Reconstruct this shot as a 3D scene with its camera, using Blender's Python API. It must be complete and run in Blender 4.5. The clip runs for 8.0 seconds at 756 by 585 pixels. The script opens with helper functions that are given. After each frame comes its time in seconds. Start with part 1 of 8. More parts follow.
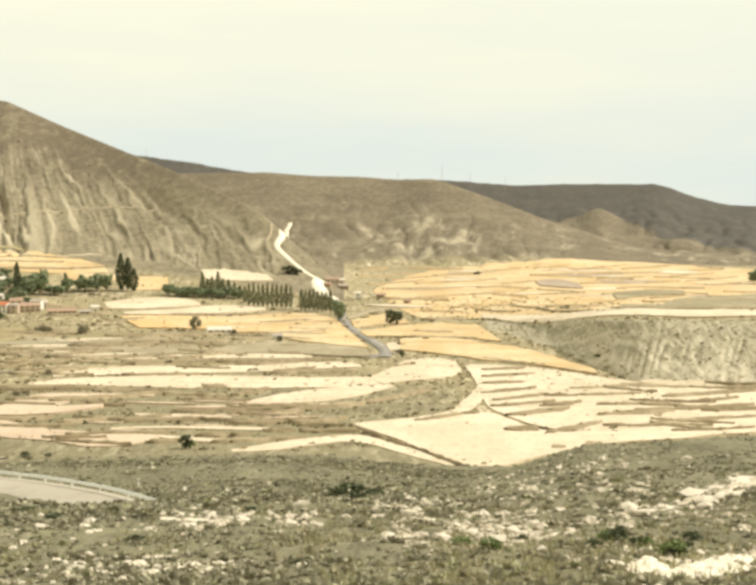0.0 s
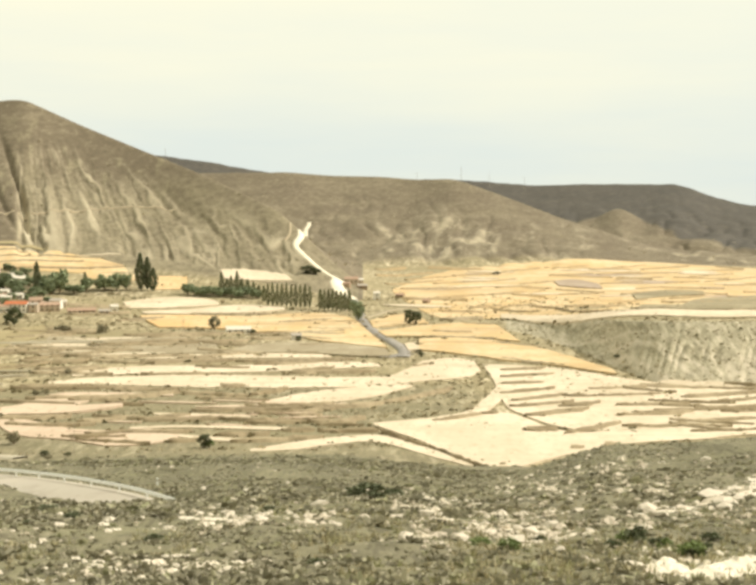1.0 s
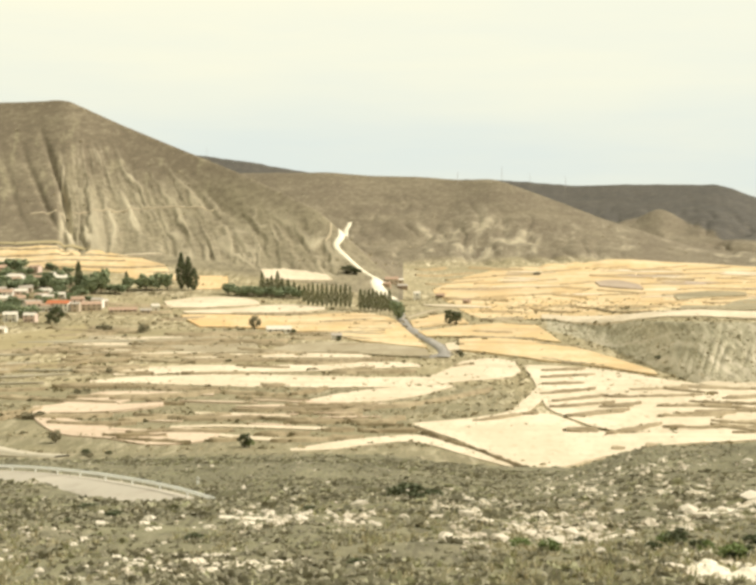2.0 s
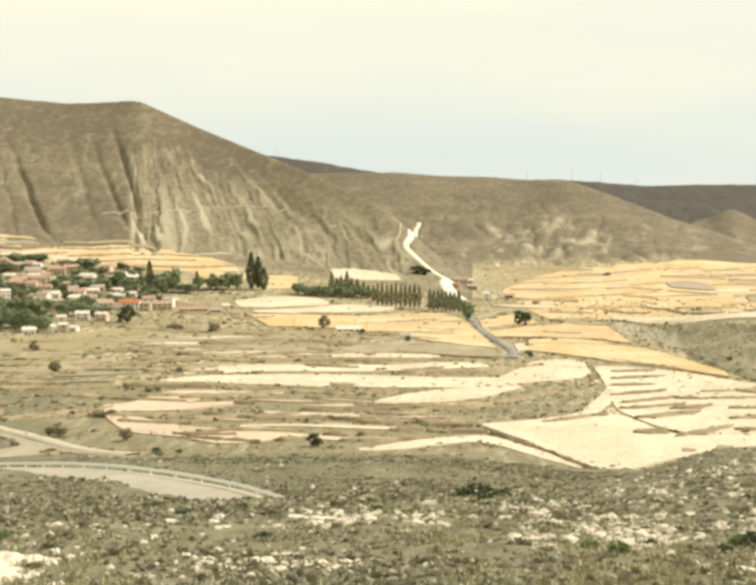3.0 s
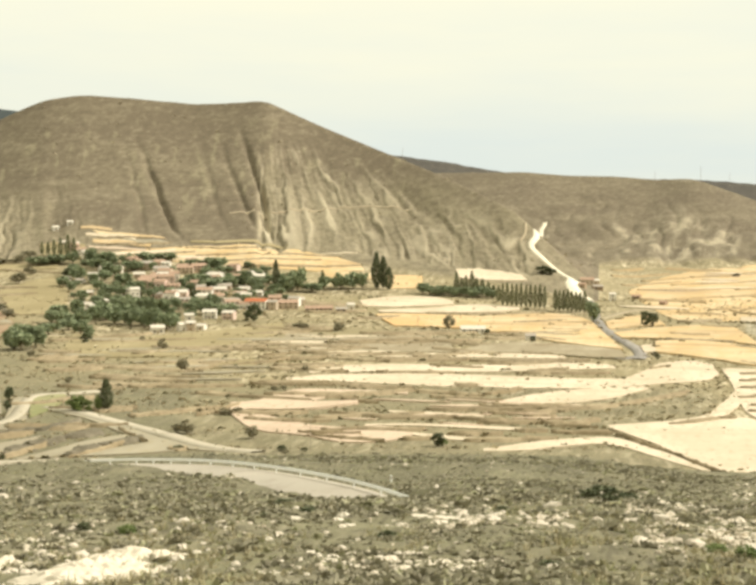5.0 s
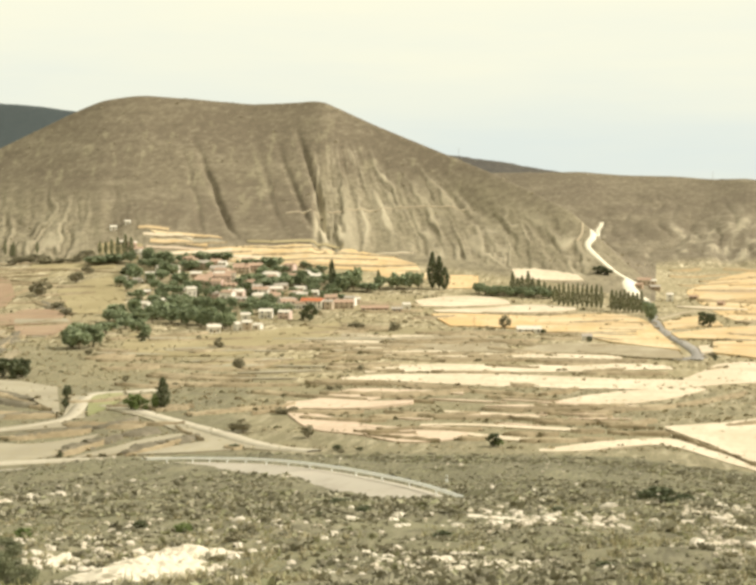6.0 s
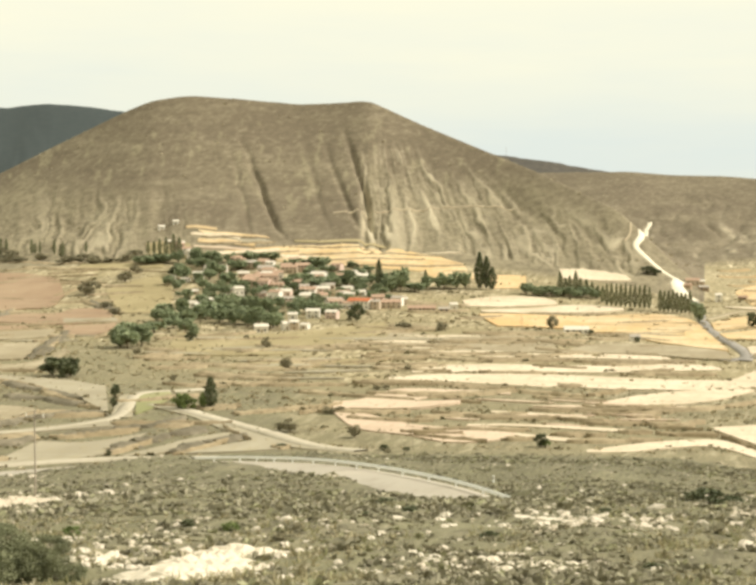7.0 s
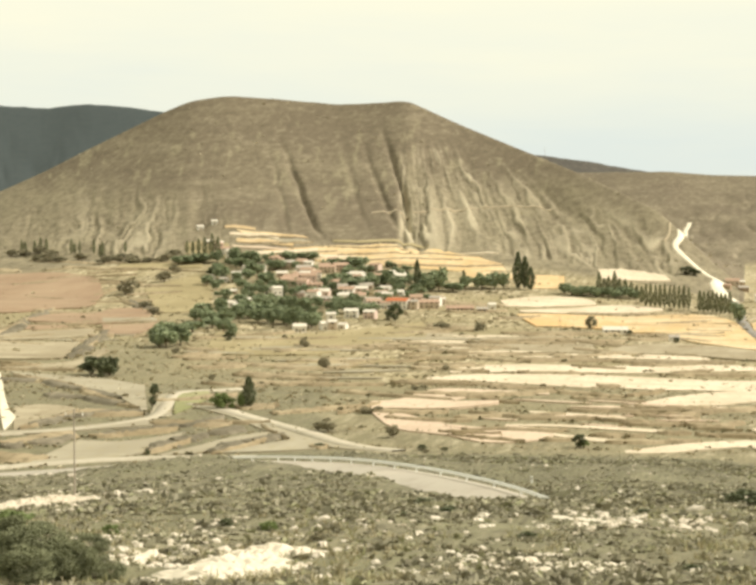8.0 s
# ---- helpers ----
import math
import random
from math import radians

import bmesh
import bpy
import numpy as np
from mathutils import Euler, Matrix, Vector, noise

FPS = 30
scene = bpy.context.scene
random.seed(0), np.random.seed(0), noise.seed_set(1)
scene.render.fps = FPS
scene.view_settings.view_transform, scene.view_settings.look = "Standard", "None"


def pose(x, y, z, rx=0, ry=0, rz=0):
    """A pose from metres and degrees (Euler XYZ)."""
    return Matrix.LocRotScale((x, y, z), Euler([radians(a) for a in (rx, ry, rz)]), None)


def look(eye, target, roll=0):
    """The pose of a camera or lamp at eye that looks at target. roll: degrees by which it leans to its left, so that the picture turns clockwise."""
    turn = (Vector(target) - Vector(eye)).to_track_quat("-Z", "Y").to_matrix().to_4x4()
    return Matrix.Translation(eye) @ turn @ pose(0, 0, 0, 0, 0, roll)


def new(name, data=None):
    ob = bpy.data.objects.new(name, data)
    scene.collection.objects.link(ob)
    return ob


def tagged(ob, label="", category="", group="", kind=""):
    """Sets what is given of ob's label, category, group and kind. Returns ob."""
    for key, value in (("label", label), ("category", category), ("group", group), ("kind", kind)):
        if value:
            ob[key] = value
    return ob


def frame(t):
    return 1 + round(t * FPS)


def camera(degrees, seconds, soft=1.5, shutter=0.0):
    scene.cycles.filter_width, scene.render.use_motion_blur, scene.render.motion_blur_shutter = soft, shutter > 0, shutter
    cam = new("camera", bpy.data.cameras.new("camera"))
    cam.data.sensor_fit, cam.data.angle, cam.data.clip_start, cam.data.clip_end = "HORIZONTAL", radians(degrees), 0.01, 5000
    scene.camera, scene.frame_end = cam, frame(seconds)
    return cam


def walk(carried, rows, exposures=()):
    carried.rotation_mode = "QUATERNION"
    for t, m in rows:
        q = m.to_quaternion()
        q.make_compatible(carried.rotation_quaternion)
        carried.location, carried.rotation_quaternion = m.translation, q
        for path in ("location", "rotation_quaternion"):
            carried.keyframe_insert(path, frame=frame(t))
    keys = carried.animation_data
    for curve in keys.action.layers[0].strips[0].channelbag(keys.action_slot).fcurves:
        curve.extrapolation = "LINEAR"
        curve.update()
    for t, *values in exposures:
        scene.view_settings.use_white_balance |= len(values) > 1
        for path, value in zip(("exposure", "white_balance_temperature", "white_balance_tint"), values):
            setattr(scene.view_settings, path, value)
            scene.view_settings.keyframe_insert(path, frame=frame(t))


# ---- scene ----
# ---- camera: a long lens panned to the left on a tripod ----
EYE = 82.0
cam = camera(25.97, 8.0, soft=3.4)
PAN = [
    (0.0, 0.0, -3.298, -0.133), (0.5, 0.192, -3.297, -0.125), (1.0, 0.661, -3.299, -0.077), (2.3, 2.76, -3.292, -0.004),
    (2.5, 3.304, -3.292, 0.005), (3.0, 4.495, -3.291, 0.015), (3.5, 5.475, -3.295, 0.015), (4.0, 6.61, -3.298, 0.018),
    (4.5, 7.573, -3.298, 0.028), (5.0, 8.867, -3.301, 0.032), (6.5, 11.633, -3.31, 0.045), (7.0, 12.468, -3.312, 0.045),
    (7.5, 13.097, -3.312, 0.047), (8.0, 13.804, -3.314, 0.047),
]


def aimed(yaw, pitch, roll):
    a, b = radians(yaw), radians(pitch)
    way = Vector((-math.sin(a) * math.cos(b), math.cos(a) * math.cos(b), math.sin(b)))
    eye = Vector((0, 0, EYE))
    return look(eye, eye + way, roll)


walk(cam, [(t, aimed(yaw, pitch, roll)) for t, yaw, pitch, roll in PAN], [(0.0, 0.1, 6500, 10), (8.0, 0.1, 6500, 10)])

# ---- daylight: hazy sun from the right, bright thin cloud ----
SUN_AZ, SUN_EL = -70.0, 38.0
world = bpy.data.worlds.new("sky")
scene.world = world
world.use_nodes = True
wn, wl = world.node_tree.nodes, world.node_tree.links
sky = wn.new("ShaderNodeTexSky")
sky.sky_type, sky.sun_disc = "NISHITA", False
sky.sun_elevation, sky.sun_rotation = radians(SUN_EL), radians(-SUN_AZ)
sky.air_density, sky.dust_density = 1.0, 3.0
coord = wn.new("ShaderNodeTexCoord")
flat = wn.new("ShaderNodeMapping")
flat.inputs["Scale"].default_value = (2.2, 2.2, 15.0)
cloud = wn.new("ShaderNodeTexNoise")
cloud.inputs["Scale"].default_value, cloud.inputs["Detail"].default_value, cloud.inputs["Roughness"].default_value = 1.3, 5.0, 0.55
height = wn.new("ShaderNodeSeparateXYZ")
rise = wn.new("ShaderNodeMapRange")
rise.inputs["From Min"].default_value, rise.inputs["From Max"].default_value = 0.02, 0.115
rise.inputs["To Min"].default_value, rise.inputs["To Max"].default_value = 0.1, 0.95
patch = wn.new("ShaderNodeMapRange")
patch.inputs["From Min"].default_value, patch.inputs["From Max"].default_value = 0.35, 0.65
patch.inputs["To Min"].default_value, patch.inputs["To Max"].default_value = -0.24, 0.24
cover = wn.new("ShaderNodeMath")
cover.operation, cover.use_clamp = "ADD", True
veil = wn.new("ShaderNodeMix")
veil.data_type = "RGBA"
thin = wn.new("ShaderNodeRGB")
thin.outputs[0].default_value = (0.75, 0.81, 0.745, 1)
thick = wn.new("ShaderNodeRGB")
thick.outputs[0].default_value = (0.95, 0.925, 0.715, 1)
tone = wn.new("ShaderNodeMix")
tone.data_type = "RGBA"
tone.inputs["Factor"].default_value = 0.93
gain = wn.new("ShaderNodeVectorMath")
gain.operation = "SCALE"
gain.inputs["Scale"].default_value = 0.1
wl.new(coord.outputs["Generated"], flat.inputs["Vector"])
wl.new(flat.outputs[0], cloud.inputs["Vector"])
wl.new(coord.outputs["Generated"], height.inputs[0])
wl.new(height.outputs["Z"], rise.inputs["Value"])
wl.new(cloud.outputs["Fac"], patch.inputs["Value"])
wl.new(rise.outputs[0], cover.inputs[0])
wl.new(patch.outputs[0], cover.inputs[1])
wl.new(cover.outputs[0], veil.inputs["Factor"])
wl.new(thin.outputs[0], veil.inputs[6])
wl.new(thick.outputs[0], veil.inputs[7])
wl.new(sky.outputs[0], gain.inputs[0])
wl.new(gain.outputs[0], tone.inputs[6])
wl.new(veil.outputs[2], tone.inputs[7])
wl.new(tone.outputs[2], wn["Background"].inputs["Color"])
wn["Background"].inputs["Strength"].default_value = 1.03
sun = new("sun", bpy.data.lights.new("sun", "SUN"))
sun.data.energy, sun.data.angle, sun.data.color = 4.3, radians(1.0), (1.0, 0.94, 0.84)
sa, se = radians(SUN_AZ), radians(SUN_EL)
sun.matrix_world = look((-math.sin(sa) * math.cos(se) * 300, math.cos(sa) * math.cos(se) * 300, math.sin(se) * 300), (0, 0, 0))


# ---- materials ----
def material(name, rough=0.9, metal=0.0):
    m = bpy.data.materials.new(name)
    m.use_nodes = True
    b = m.node_tree.nodes["Principled BSDF"]
    b.inputs["Roughness"].default_value, b.inputs["Metallic"].default_value = rough, metal
    b.inputs["Specular IOR Level"].default_value = 0.15
    return m, m.node_tree.nodes, m.node_tree.links, b


def noise_at(n, l, scale, detail=4.0, rough=0.6, stretch=None, where="Object"):
    """A noise in metres; stretch scales its axes."""
    c = n.new("ShaderNodeTexCoord")
    t = n.new("ShaderNodeTexNoise")
    t.inputs["Scale"].default_value, t.inputs["Detail"].default_value, t.inputs["Roughness"].default_value = 1.0 / scale, detail, rough
    if stretch:
        s = n.new("ShaderNodeMapping")
        s.inputs["Scale"].default_value = stretch
        l.new(c.outputs[where], s.inputs["Vector"])
        l.new(s.outputs[0], t.inputs["Vector"])
    else:
        l.new(c.outputs[where], t.inputs["Vector"])
    return t.outputs["Fac"]


def ramp(n, l, fac, *stops):
    r = n.new("ShaderNodeValToRGB")
    e = r.color_ramp.elements
    while len(e) < len(stops):
        e.new(0.5)
    for k, (at, c) in zip(e, stops):
        k.position, k.color = at, (*c, 1)
    l.new(fac, r.inputs[0])
    return r.outputs[0]


def blend(n, l, fac, a, b, kind="MIX"):
    m = n.new("ShaderNodeMix")
    m.data_type, m.blend_type = "RGBA", kind
    for slot, value in ((0, fac), (6, a), (7, b)):
        if isinstance(value, (int, float)):
            m.inputs[slot].default_value = value
        elif isinstance(value, tuple):
            m.inputs[slot].default_value = (*value, 1)
        else:
            l.new(value, m.inputs[slot])
    return m.outputs[2]


def relief(n, l, b, fac, strength, depth):
    k = n.new("ShaderNodeBump")
    k.inputs["Strength"].default_value, k.inputs["Distance"].default_value = strength, depth
    l.new(fac, k.inputs["Height"])
    l.new(k.outputs[0], b.inputs["Normal"])


def ground_material():
    m, n, l, b = material("dry_ground", 0.95)
    at = n.new("ShaderNodeAttribute")
    at.attribute_name = "cover"
    part_of = n.new("ShaderNodeSeparateColor")
    l.new(at.outputs["Color"], part_of.inputs[0])
    big, mid, small = noise_at(n, l, 120, 5), noise_at(n, l, 14, 5, 0.65), noise_at(n, l, 1.6, 4, 0.7)
    steppe = blend(n, l, mid, (0.34, 0.28, 0.16), (0.46, 0.385, 0.235))
    bands = noise_at(n, l, 24, 4, 0.6, (0.14, 1.0, 0.2))
    steppe = blend(n, l, ramp(n, l, bands, (0.42, (0, 0, 0)), (0.60, (0.75, 0.75, 0.75))), steppe, (0.22, 0.185, 0.11))
    dash = noise_at(n, l, 4.0, 4, 0.75, (1.0, 0.16, 0.6))
    steppe = blend(n, l, ramp(n, l, dash, (0.38, (0.8, 0.8, 0.8)), (0.52, (0, 0, 0))), steppe, (0.18, 0.15, 0.085))
    steppe = blend(n, l, ramp(n, l, dash, (0.52, (0, 0, 0)), (0.64, (0.8, 0.8, 0.8))), steppe, (0.68, 0.585, 0.415))
    steppe = blend(n, l, ramp(n, l, big, (0.42, (0, 0, 0)), (0.62, (1, 1, 1))), steppe, (0.29, 0.245, 0.14))
    # grey olive scrub, its patches drawn out along the slope
    patchy = noise_at(n, l, 6.0, 5, 0.7, (1.0, 0.12, 1.0))
    scrub = ramp(n, l, patchy, (0.34, (0.128, 0.117, 0.072)), (0.50, (0.176, 0.160, 0.100)), (0.66, (0.250, 0.222, 0.142)))
    scrub = blend(n, l, ramp(n, l, mid, (0.42, (0, 0, 0)), (0.62, (0.8, 0.8, 0.8))), scrub, (0.205, 0.192, 0.110))
    fine = noise_at(n, l, 0.5, 4, 0.7, (1.0, 0.08, 1.0))
    scrub = blend(n, l, ramp(n, l, fine, (0.38, (0.7, 0.7, 0.7)), (0.50, (0, 0, 0))), scrub, (0.100, 0.090, 0.058))
    scrub = blend(n, l, ramp(n, l, fine, (0.56, (0, 0, 0)), (0.70, (0.6, 0.6, 0.6))), scrub, (0.32, 0.285, 0.195))
    # bare hillside: smooth brown earth in broad patches, faint strata, pale worn streaks and painted rib highlights
    strata = noise_at(n, l, 22, 5, 0.6, (0.25, 0.25, 2.2))
    bare = ramp(n, l, strata, (0.34, (0.150, 0.122, 0.080)), (0.50, (0.188, 0.155, 0.102)), (0.66, (0.232, 0.194, 0.130)))
    bare = blend(n, l, ramp(n, l, big, (0.42, (0, 0, 0)), (0.60, (0.85, 0.85, 0.85))), bare, (0.152, 0.122, 0.082))
    bare = blend(n, l, ramp(n, l, mid, (0.56, (0, 0, 0)), (0.72, (0.45, 0.45, 0.45))), bare, (0.30, 0.255, 0.17))
    pale = n.new("ShaderNodeAttribute")
    pale.attribute_name = "pale"
    bare = blend(n, l, pale.outputs["Fac"], bare, blend(n, l, mid, (0.215, 0.184, 0.115), (0.315, 0.272, 0.175)))
    grain = noise_at(n, l, 7.0, 6, 0.75, (1.0, 0.5, 1.4))
    bare = blend(n, l, ramp(n, l, grain, (0.40, (0.65, 0.65, 0.65)), (0.50, (0, 0, 0))), bare, (0.125, 0.102, 0.068))
    bare = blend(n, l, ramp(n, l, grain, (0.54, (0, 0, 0)), (0.66, (0.6, 0.6, 0.6))), bare, (0.31, 0.265, 0.18))
    # far ridges: dark growth and the cloud shadow on it, in one colour
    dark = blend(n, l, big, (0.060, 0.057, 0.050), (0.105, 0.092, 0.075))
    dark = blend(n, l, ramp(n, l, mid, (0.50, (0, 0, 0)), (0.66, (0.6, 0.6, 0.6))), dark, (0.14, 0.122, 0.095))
    # blue hill: bluish distance haze put into its ground colour
    hazed = n.new("ShaderNodeAttribute")
    hazed.attribute_name = "hazed"
    dark = blend(n, l, hazed.outputs["Fac"], dark, blend(n, l, mid, (0.042, 0.054, 0.056), (0.066, 0.076, 0.072)))
    bank = ramp(n, l, mid, (0.34, (0.30, 0.265, 0.175)), (0.68, (0.42, 0.375, 0.26)))
    pocked = noise_at(n, l, 2.2, 4, 0.75, (1.0, 0.12, 0.5))
    bank = blend(n, l, ramp(n, l, pocked, (0.38, (0.75, 0.75, 0.75)), (0.48, (0, 0, 0))), bank, (0.19, 0.17, 0.105))
    bank = blend(n, l, ramp(n, l, pocked, (0.53, (0, 0, 0)), (0.65, (0.8, 0.8, 0.8))), bank, (0.60, 0.53, 0.39))
    # worn: eroded streaks, and highlights painted on the main hill's rib crests
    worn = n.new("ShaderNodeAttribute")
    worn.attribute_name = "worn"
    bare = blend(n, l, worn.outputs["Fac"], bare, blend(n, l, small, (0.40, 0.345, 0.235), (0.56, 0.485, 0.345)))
    bank = blend(n, l, blend(n, l, 0.35, worn.outputs["Fac"], (0, 0, 0)), bank, (0.62, 0.54, 0.41))
    c = blend(n, l, part_of.outputs["Green"], steppe, bare)
    c = blend(n, l, at.outputs["Alpha"], c, bank)
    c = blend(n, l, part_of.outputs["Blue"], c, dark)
    c = blend(n, l, part_of.outputs["Red"], c, scrub)
    chalk = n.new("ShaderNodeAttribute")
    chalk.attribute_name = "chalk"
    crumb = n.new("ShaderNodeMath")
    crumb.operation = "MULTIPLY_ADD"
    l.new(fine, crumb.inputs[0])
    crumb.inputs[1].default_value = 0.9
    l.new(chalk.outputs["Fac"], crumb.inputs[2])
    c = blend(n, l, ramp(n, l, crumb.outputs[0], (0.86, (0, 0, 0)), (1.06, (1, 1, 1))), c, blend(n, l, fine, (0.50, 0.43, 0.32), (0.80, 0.73, 0.60)))
    l.new(c, b.inputs["Base Color"])
    relief(n, l, b, blend(n, l, 0.5, small, mid), 0.45, 1.0)
    return m


mat_ground = ground_material()


def field_material(name, a, b, furrow=None, tint=0.35, tuft=(0.30, 0.25, 0.13)):
    """Stubble or soil: fine grain, broad stains and faint drill rows."""
    m, n, l, bs = material(name, 0.95)
    grain, broad = noise_at(n, l, 3.0, 5, 0.75, (1.0, 0.3, 1.0)), noise_at(n, l, 34, 5, 0.65, (1.0, 0.35, 1.0))
    rows = noise_at(n, l, 15, 4, 0.6, (0.12, 1.0, 1.0))
    c = blend(n, l, ramp(n, l, broad, (0.42, (0, 0, 0)), (0.58, (1, 1, 1))), a, b)
    c = blend(n, l, ramp(n, l, rows, (0.46, (0, 0, 0)), (0.66, (tint, tint, tint))), c, furrow or tuft)
    c = blend(n, l, ramp(n, l, grain, (0.52, (0, 0, 0)), (0.66, (0.65, 0.65, 0.65))), c, tuft)
    l.new(c, bs.inputs["Base Color"])
    relief(n, l, bs, grain, 0.4, 0.25)
    return m


mat_straw = field_material("straw_stubble", (0.70, 0.595, 0.445), (0.60, 0.50, 0.36), (0.50, 0.41, 0.28), 0.55, tuft=(0.46, 0.375, 0.25))
mat_gold = field_material("ripe_grain", (0.58, 0.415, 0.21), (0.66, 0.515, 0.315), (0.42, 0.295, 0.16), 0.85, (0.43, 0.32, 0.185))
mat_orange = field_material("deep_grain", (0.63, 0.415, 0.195), (0.67, 0.50, 0.29), (0.48, 0.335, 0.165), 0.6, (0.43, 0.31, 0.17))
# cloud shade over the western fields is included in this lowered tone
mat_plough = field_material("ploughed_soil", (0.30, 0.205, 0.13), (0.355, 0.255, 0.165), (0.23, 0.16, 0.105), 0.5, (0.36, 0.28, 0.185))
mat_rose = field_material("pale_soil", (0.56, 0.43, 0.315), (0.61, 0.485, 0.355), (0.43, 0.33, 0.235), 0.5, (0.42, 0.32, 0.22))
# ash, fallow and meadow tones also carry that western cloud shade
mat_ash = field_material("ash_stubble", (0.325, 0.285, 0.203), (0.39, 0.345, 0.25), (0.27, 0.235, 0.16), 0.5, (0.34, 0.29, 0.18))
mat_fallow = field_material("fallow_soil", (0.33, 0.275, 0.18), (0.41, 0.35, 0.24), (0.24, 0.20, 0.13), 0.65, (0.24, 0.195, 0.12))
mat_meadow = field_material("dry_grass", (0.31, 0.255, 0.138), (0.38, 0.315, 0.18), (0.26, 0.215, 0.115), 0.6, (0.27, 0.22, 0.115))
mat_green = field_material("green_grass", (0.26, 0.26, 0.12), (0.34, 0.32, 0.17), tint=0.4, tuft=(0.19, 0.19, 0.09))
mat_purple = field_material("mauve_soil", (0.36, 0.28, 0.22), (0.43, 0.34, 0.27), tint=0.4)
mat_scrubstrip = field_material("olive_scrub", (0.29, 0.245, 0.15), (0.38, 0.325, 0.21), (0.19, 0.16, 0.10), 0.8, (0.17, 0.145, 0.09))
mat_white = field_material("white_gravel", (0.84, 0.77, 0.62), (0.76, 0.68, 0.52), tint=0.2, tuft=(0.58, 0.50, 0.36))
mat_path = field_material("pale_path", (0.38, 0.32, 0.215), (0.34, 0.28, 0.19), tint=0.3, tuft=(0.34, 0.275, 0.17))
mat_asphalt = field_material("worn_asphalt", (0.25, 0.23, 0.20), (0.31, 0.285, 0.25), tint=0.25, tuft=(0.20, 0.18, 0.155))
mat_bank = field_material("bank_growth", (0.27, 0.212, 0.125), (0.39, 0.315, 0.20), (0.18, 0.14, 0.082), 0.6, (0.16, 0.125, 0.073))
mat_ashtrack = field_material("dusty_track", (0.43, 0.38, 0.285), (0.50, 0.445, 0.34), tint=0.3, tuft=(0.36, 0.315, 0.225))
mat_thicket = field_material("thicket", (0.145, 0.125, 0.085), (0.215, 0.185, 0.13), (0.11, 0.097, 0.065), 0.7, (0.29, 0.25, 0.175))
mat_chalk = field_material("chalk", (0.74, 0.665, 0.53), (0.60, 0.525, 0.405), (0.45, 0.38, 0.28), 0.8, (0.40, 0.34, 0.25))
mat_goldbank = field_material("gold_bank", (0.44, 0.315, 0.165), (0.36, 0.27, 0.15), (0.29, 0.225, 0.13), 0.6, (0.33, 0.25, 0.14))
mat_pole = field_material("grey_wood", (0.36, 0.31, 0.25), (0.42, 0.37, 0.30), tint=0.3)


def tinted_material(name, *stops):
    m, n, l, bs = material(name, 0.85)
    at = n.new("ShaderNodeAttribute")
    at.attribute_name = "tint"
    g = n.new("ShaderNodeNewGeometry")
    c = ramp(n, l, at.outputs["Fac"], *stops)
    c = blend(n, l, g.outputs["Random Per Island"], c, blend(n, l, 1.0, c, (0.80, 0.81, 0.78), "MULTIPLY"))
    l.new(c, bs.inputs["Base Color"])
    return m


mat_scrub = tinted_material("scrub_leaf", (0.0, (0.26, 0.237, 0.17)), (0.4, (0.32, 0.292, 0.205)), (0.75, (0.385, 0.35, 0.25)), (0.9, (0.37, 0.36, 0.215)), (1.0, (0.48, 0.425, 0.31)))
mat_drygrass = tinted_material("grass_blade", (0.0, (0.36, 0.32, 0.19)), (0.5, (0.46, 0.395, 0.25)), (0.8, (0.36, 0.355, 0.18)), (1.0, (0.56, 0.49, 0.34)))
mat_shrub = tinted_material("shrub_leaf", (0.0, (0.24, 0.22, 0.13)), (0.4, (0.34, 0.28, 0.17)), (0.75, (0.45, 0.38, 0.24)), (1.0, (0.66, 0.58, 0.42)))
mat_stone = field_material("limestone", (0.56, 0.49, 0.39), (0.70, 0.63, 0.51), tint=0.4, tuft=(0.44, 0.37, 0.27))
mat_road = field_material("dusty_road", (0.40, 0.36, 0.29), (0.46, 0.41, 0.33), tint=0.35, tuft=(0.32, 0.28, 0.22))
mat_rail, _, _, rail_bsdf = material("painted_rail", 0.5, 0.0)
rail_bsdf.inputs["Base Color"].default_value = (0.86, 0.86, 0.82, 1)


# ---- the lie of the land: bearing in degrees (left is plus) and distance from the lookout ----
def hashed(i, j, seed):
    n = (i * 374761393 + j * 668265263 + seed * 974634777) & 0x7FFFFFFF
    n = ((n ^ (n >> 13)) * 1274126177) & 0x7FFFFFFF
    return ((n ^ (n >> 16)) & 0xFFFF) / 65535.0


def value_noise(x, y, seed=0):
    """Smooth noise from 0 to 1."""
    i, j = np.floor(x).astype(np.int64), np.floor(y).astype(np.int64)
    u, v = x - i, y - j
    u, v = u * u * (3 - 2 * u), v * v * (3 - 2 * v)
    a, b = hashed(i, j, seed), hashed(i + 1, j, seed)
    c, d = hashed(i, j + 1, seed), hashed(i + 1, j + 1, seed)
    return (a * (1 - u) + b * u) * (1 - v) + (c * (1 - u) + d * u) * v


def layered(x, y, seed=0, layers=3):
    return sum(value_noise(x * 2**k, y * 2**k, seed + k) / 2**k for k in range(layers)) / sum(1 / 2**k for k in range(layers))


def eased(t):
    t = np.clip(t, 0, 1)
    return t * t * (3 - 2 * t)


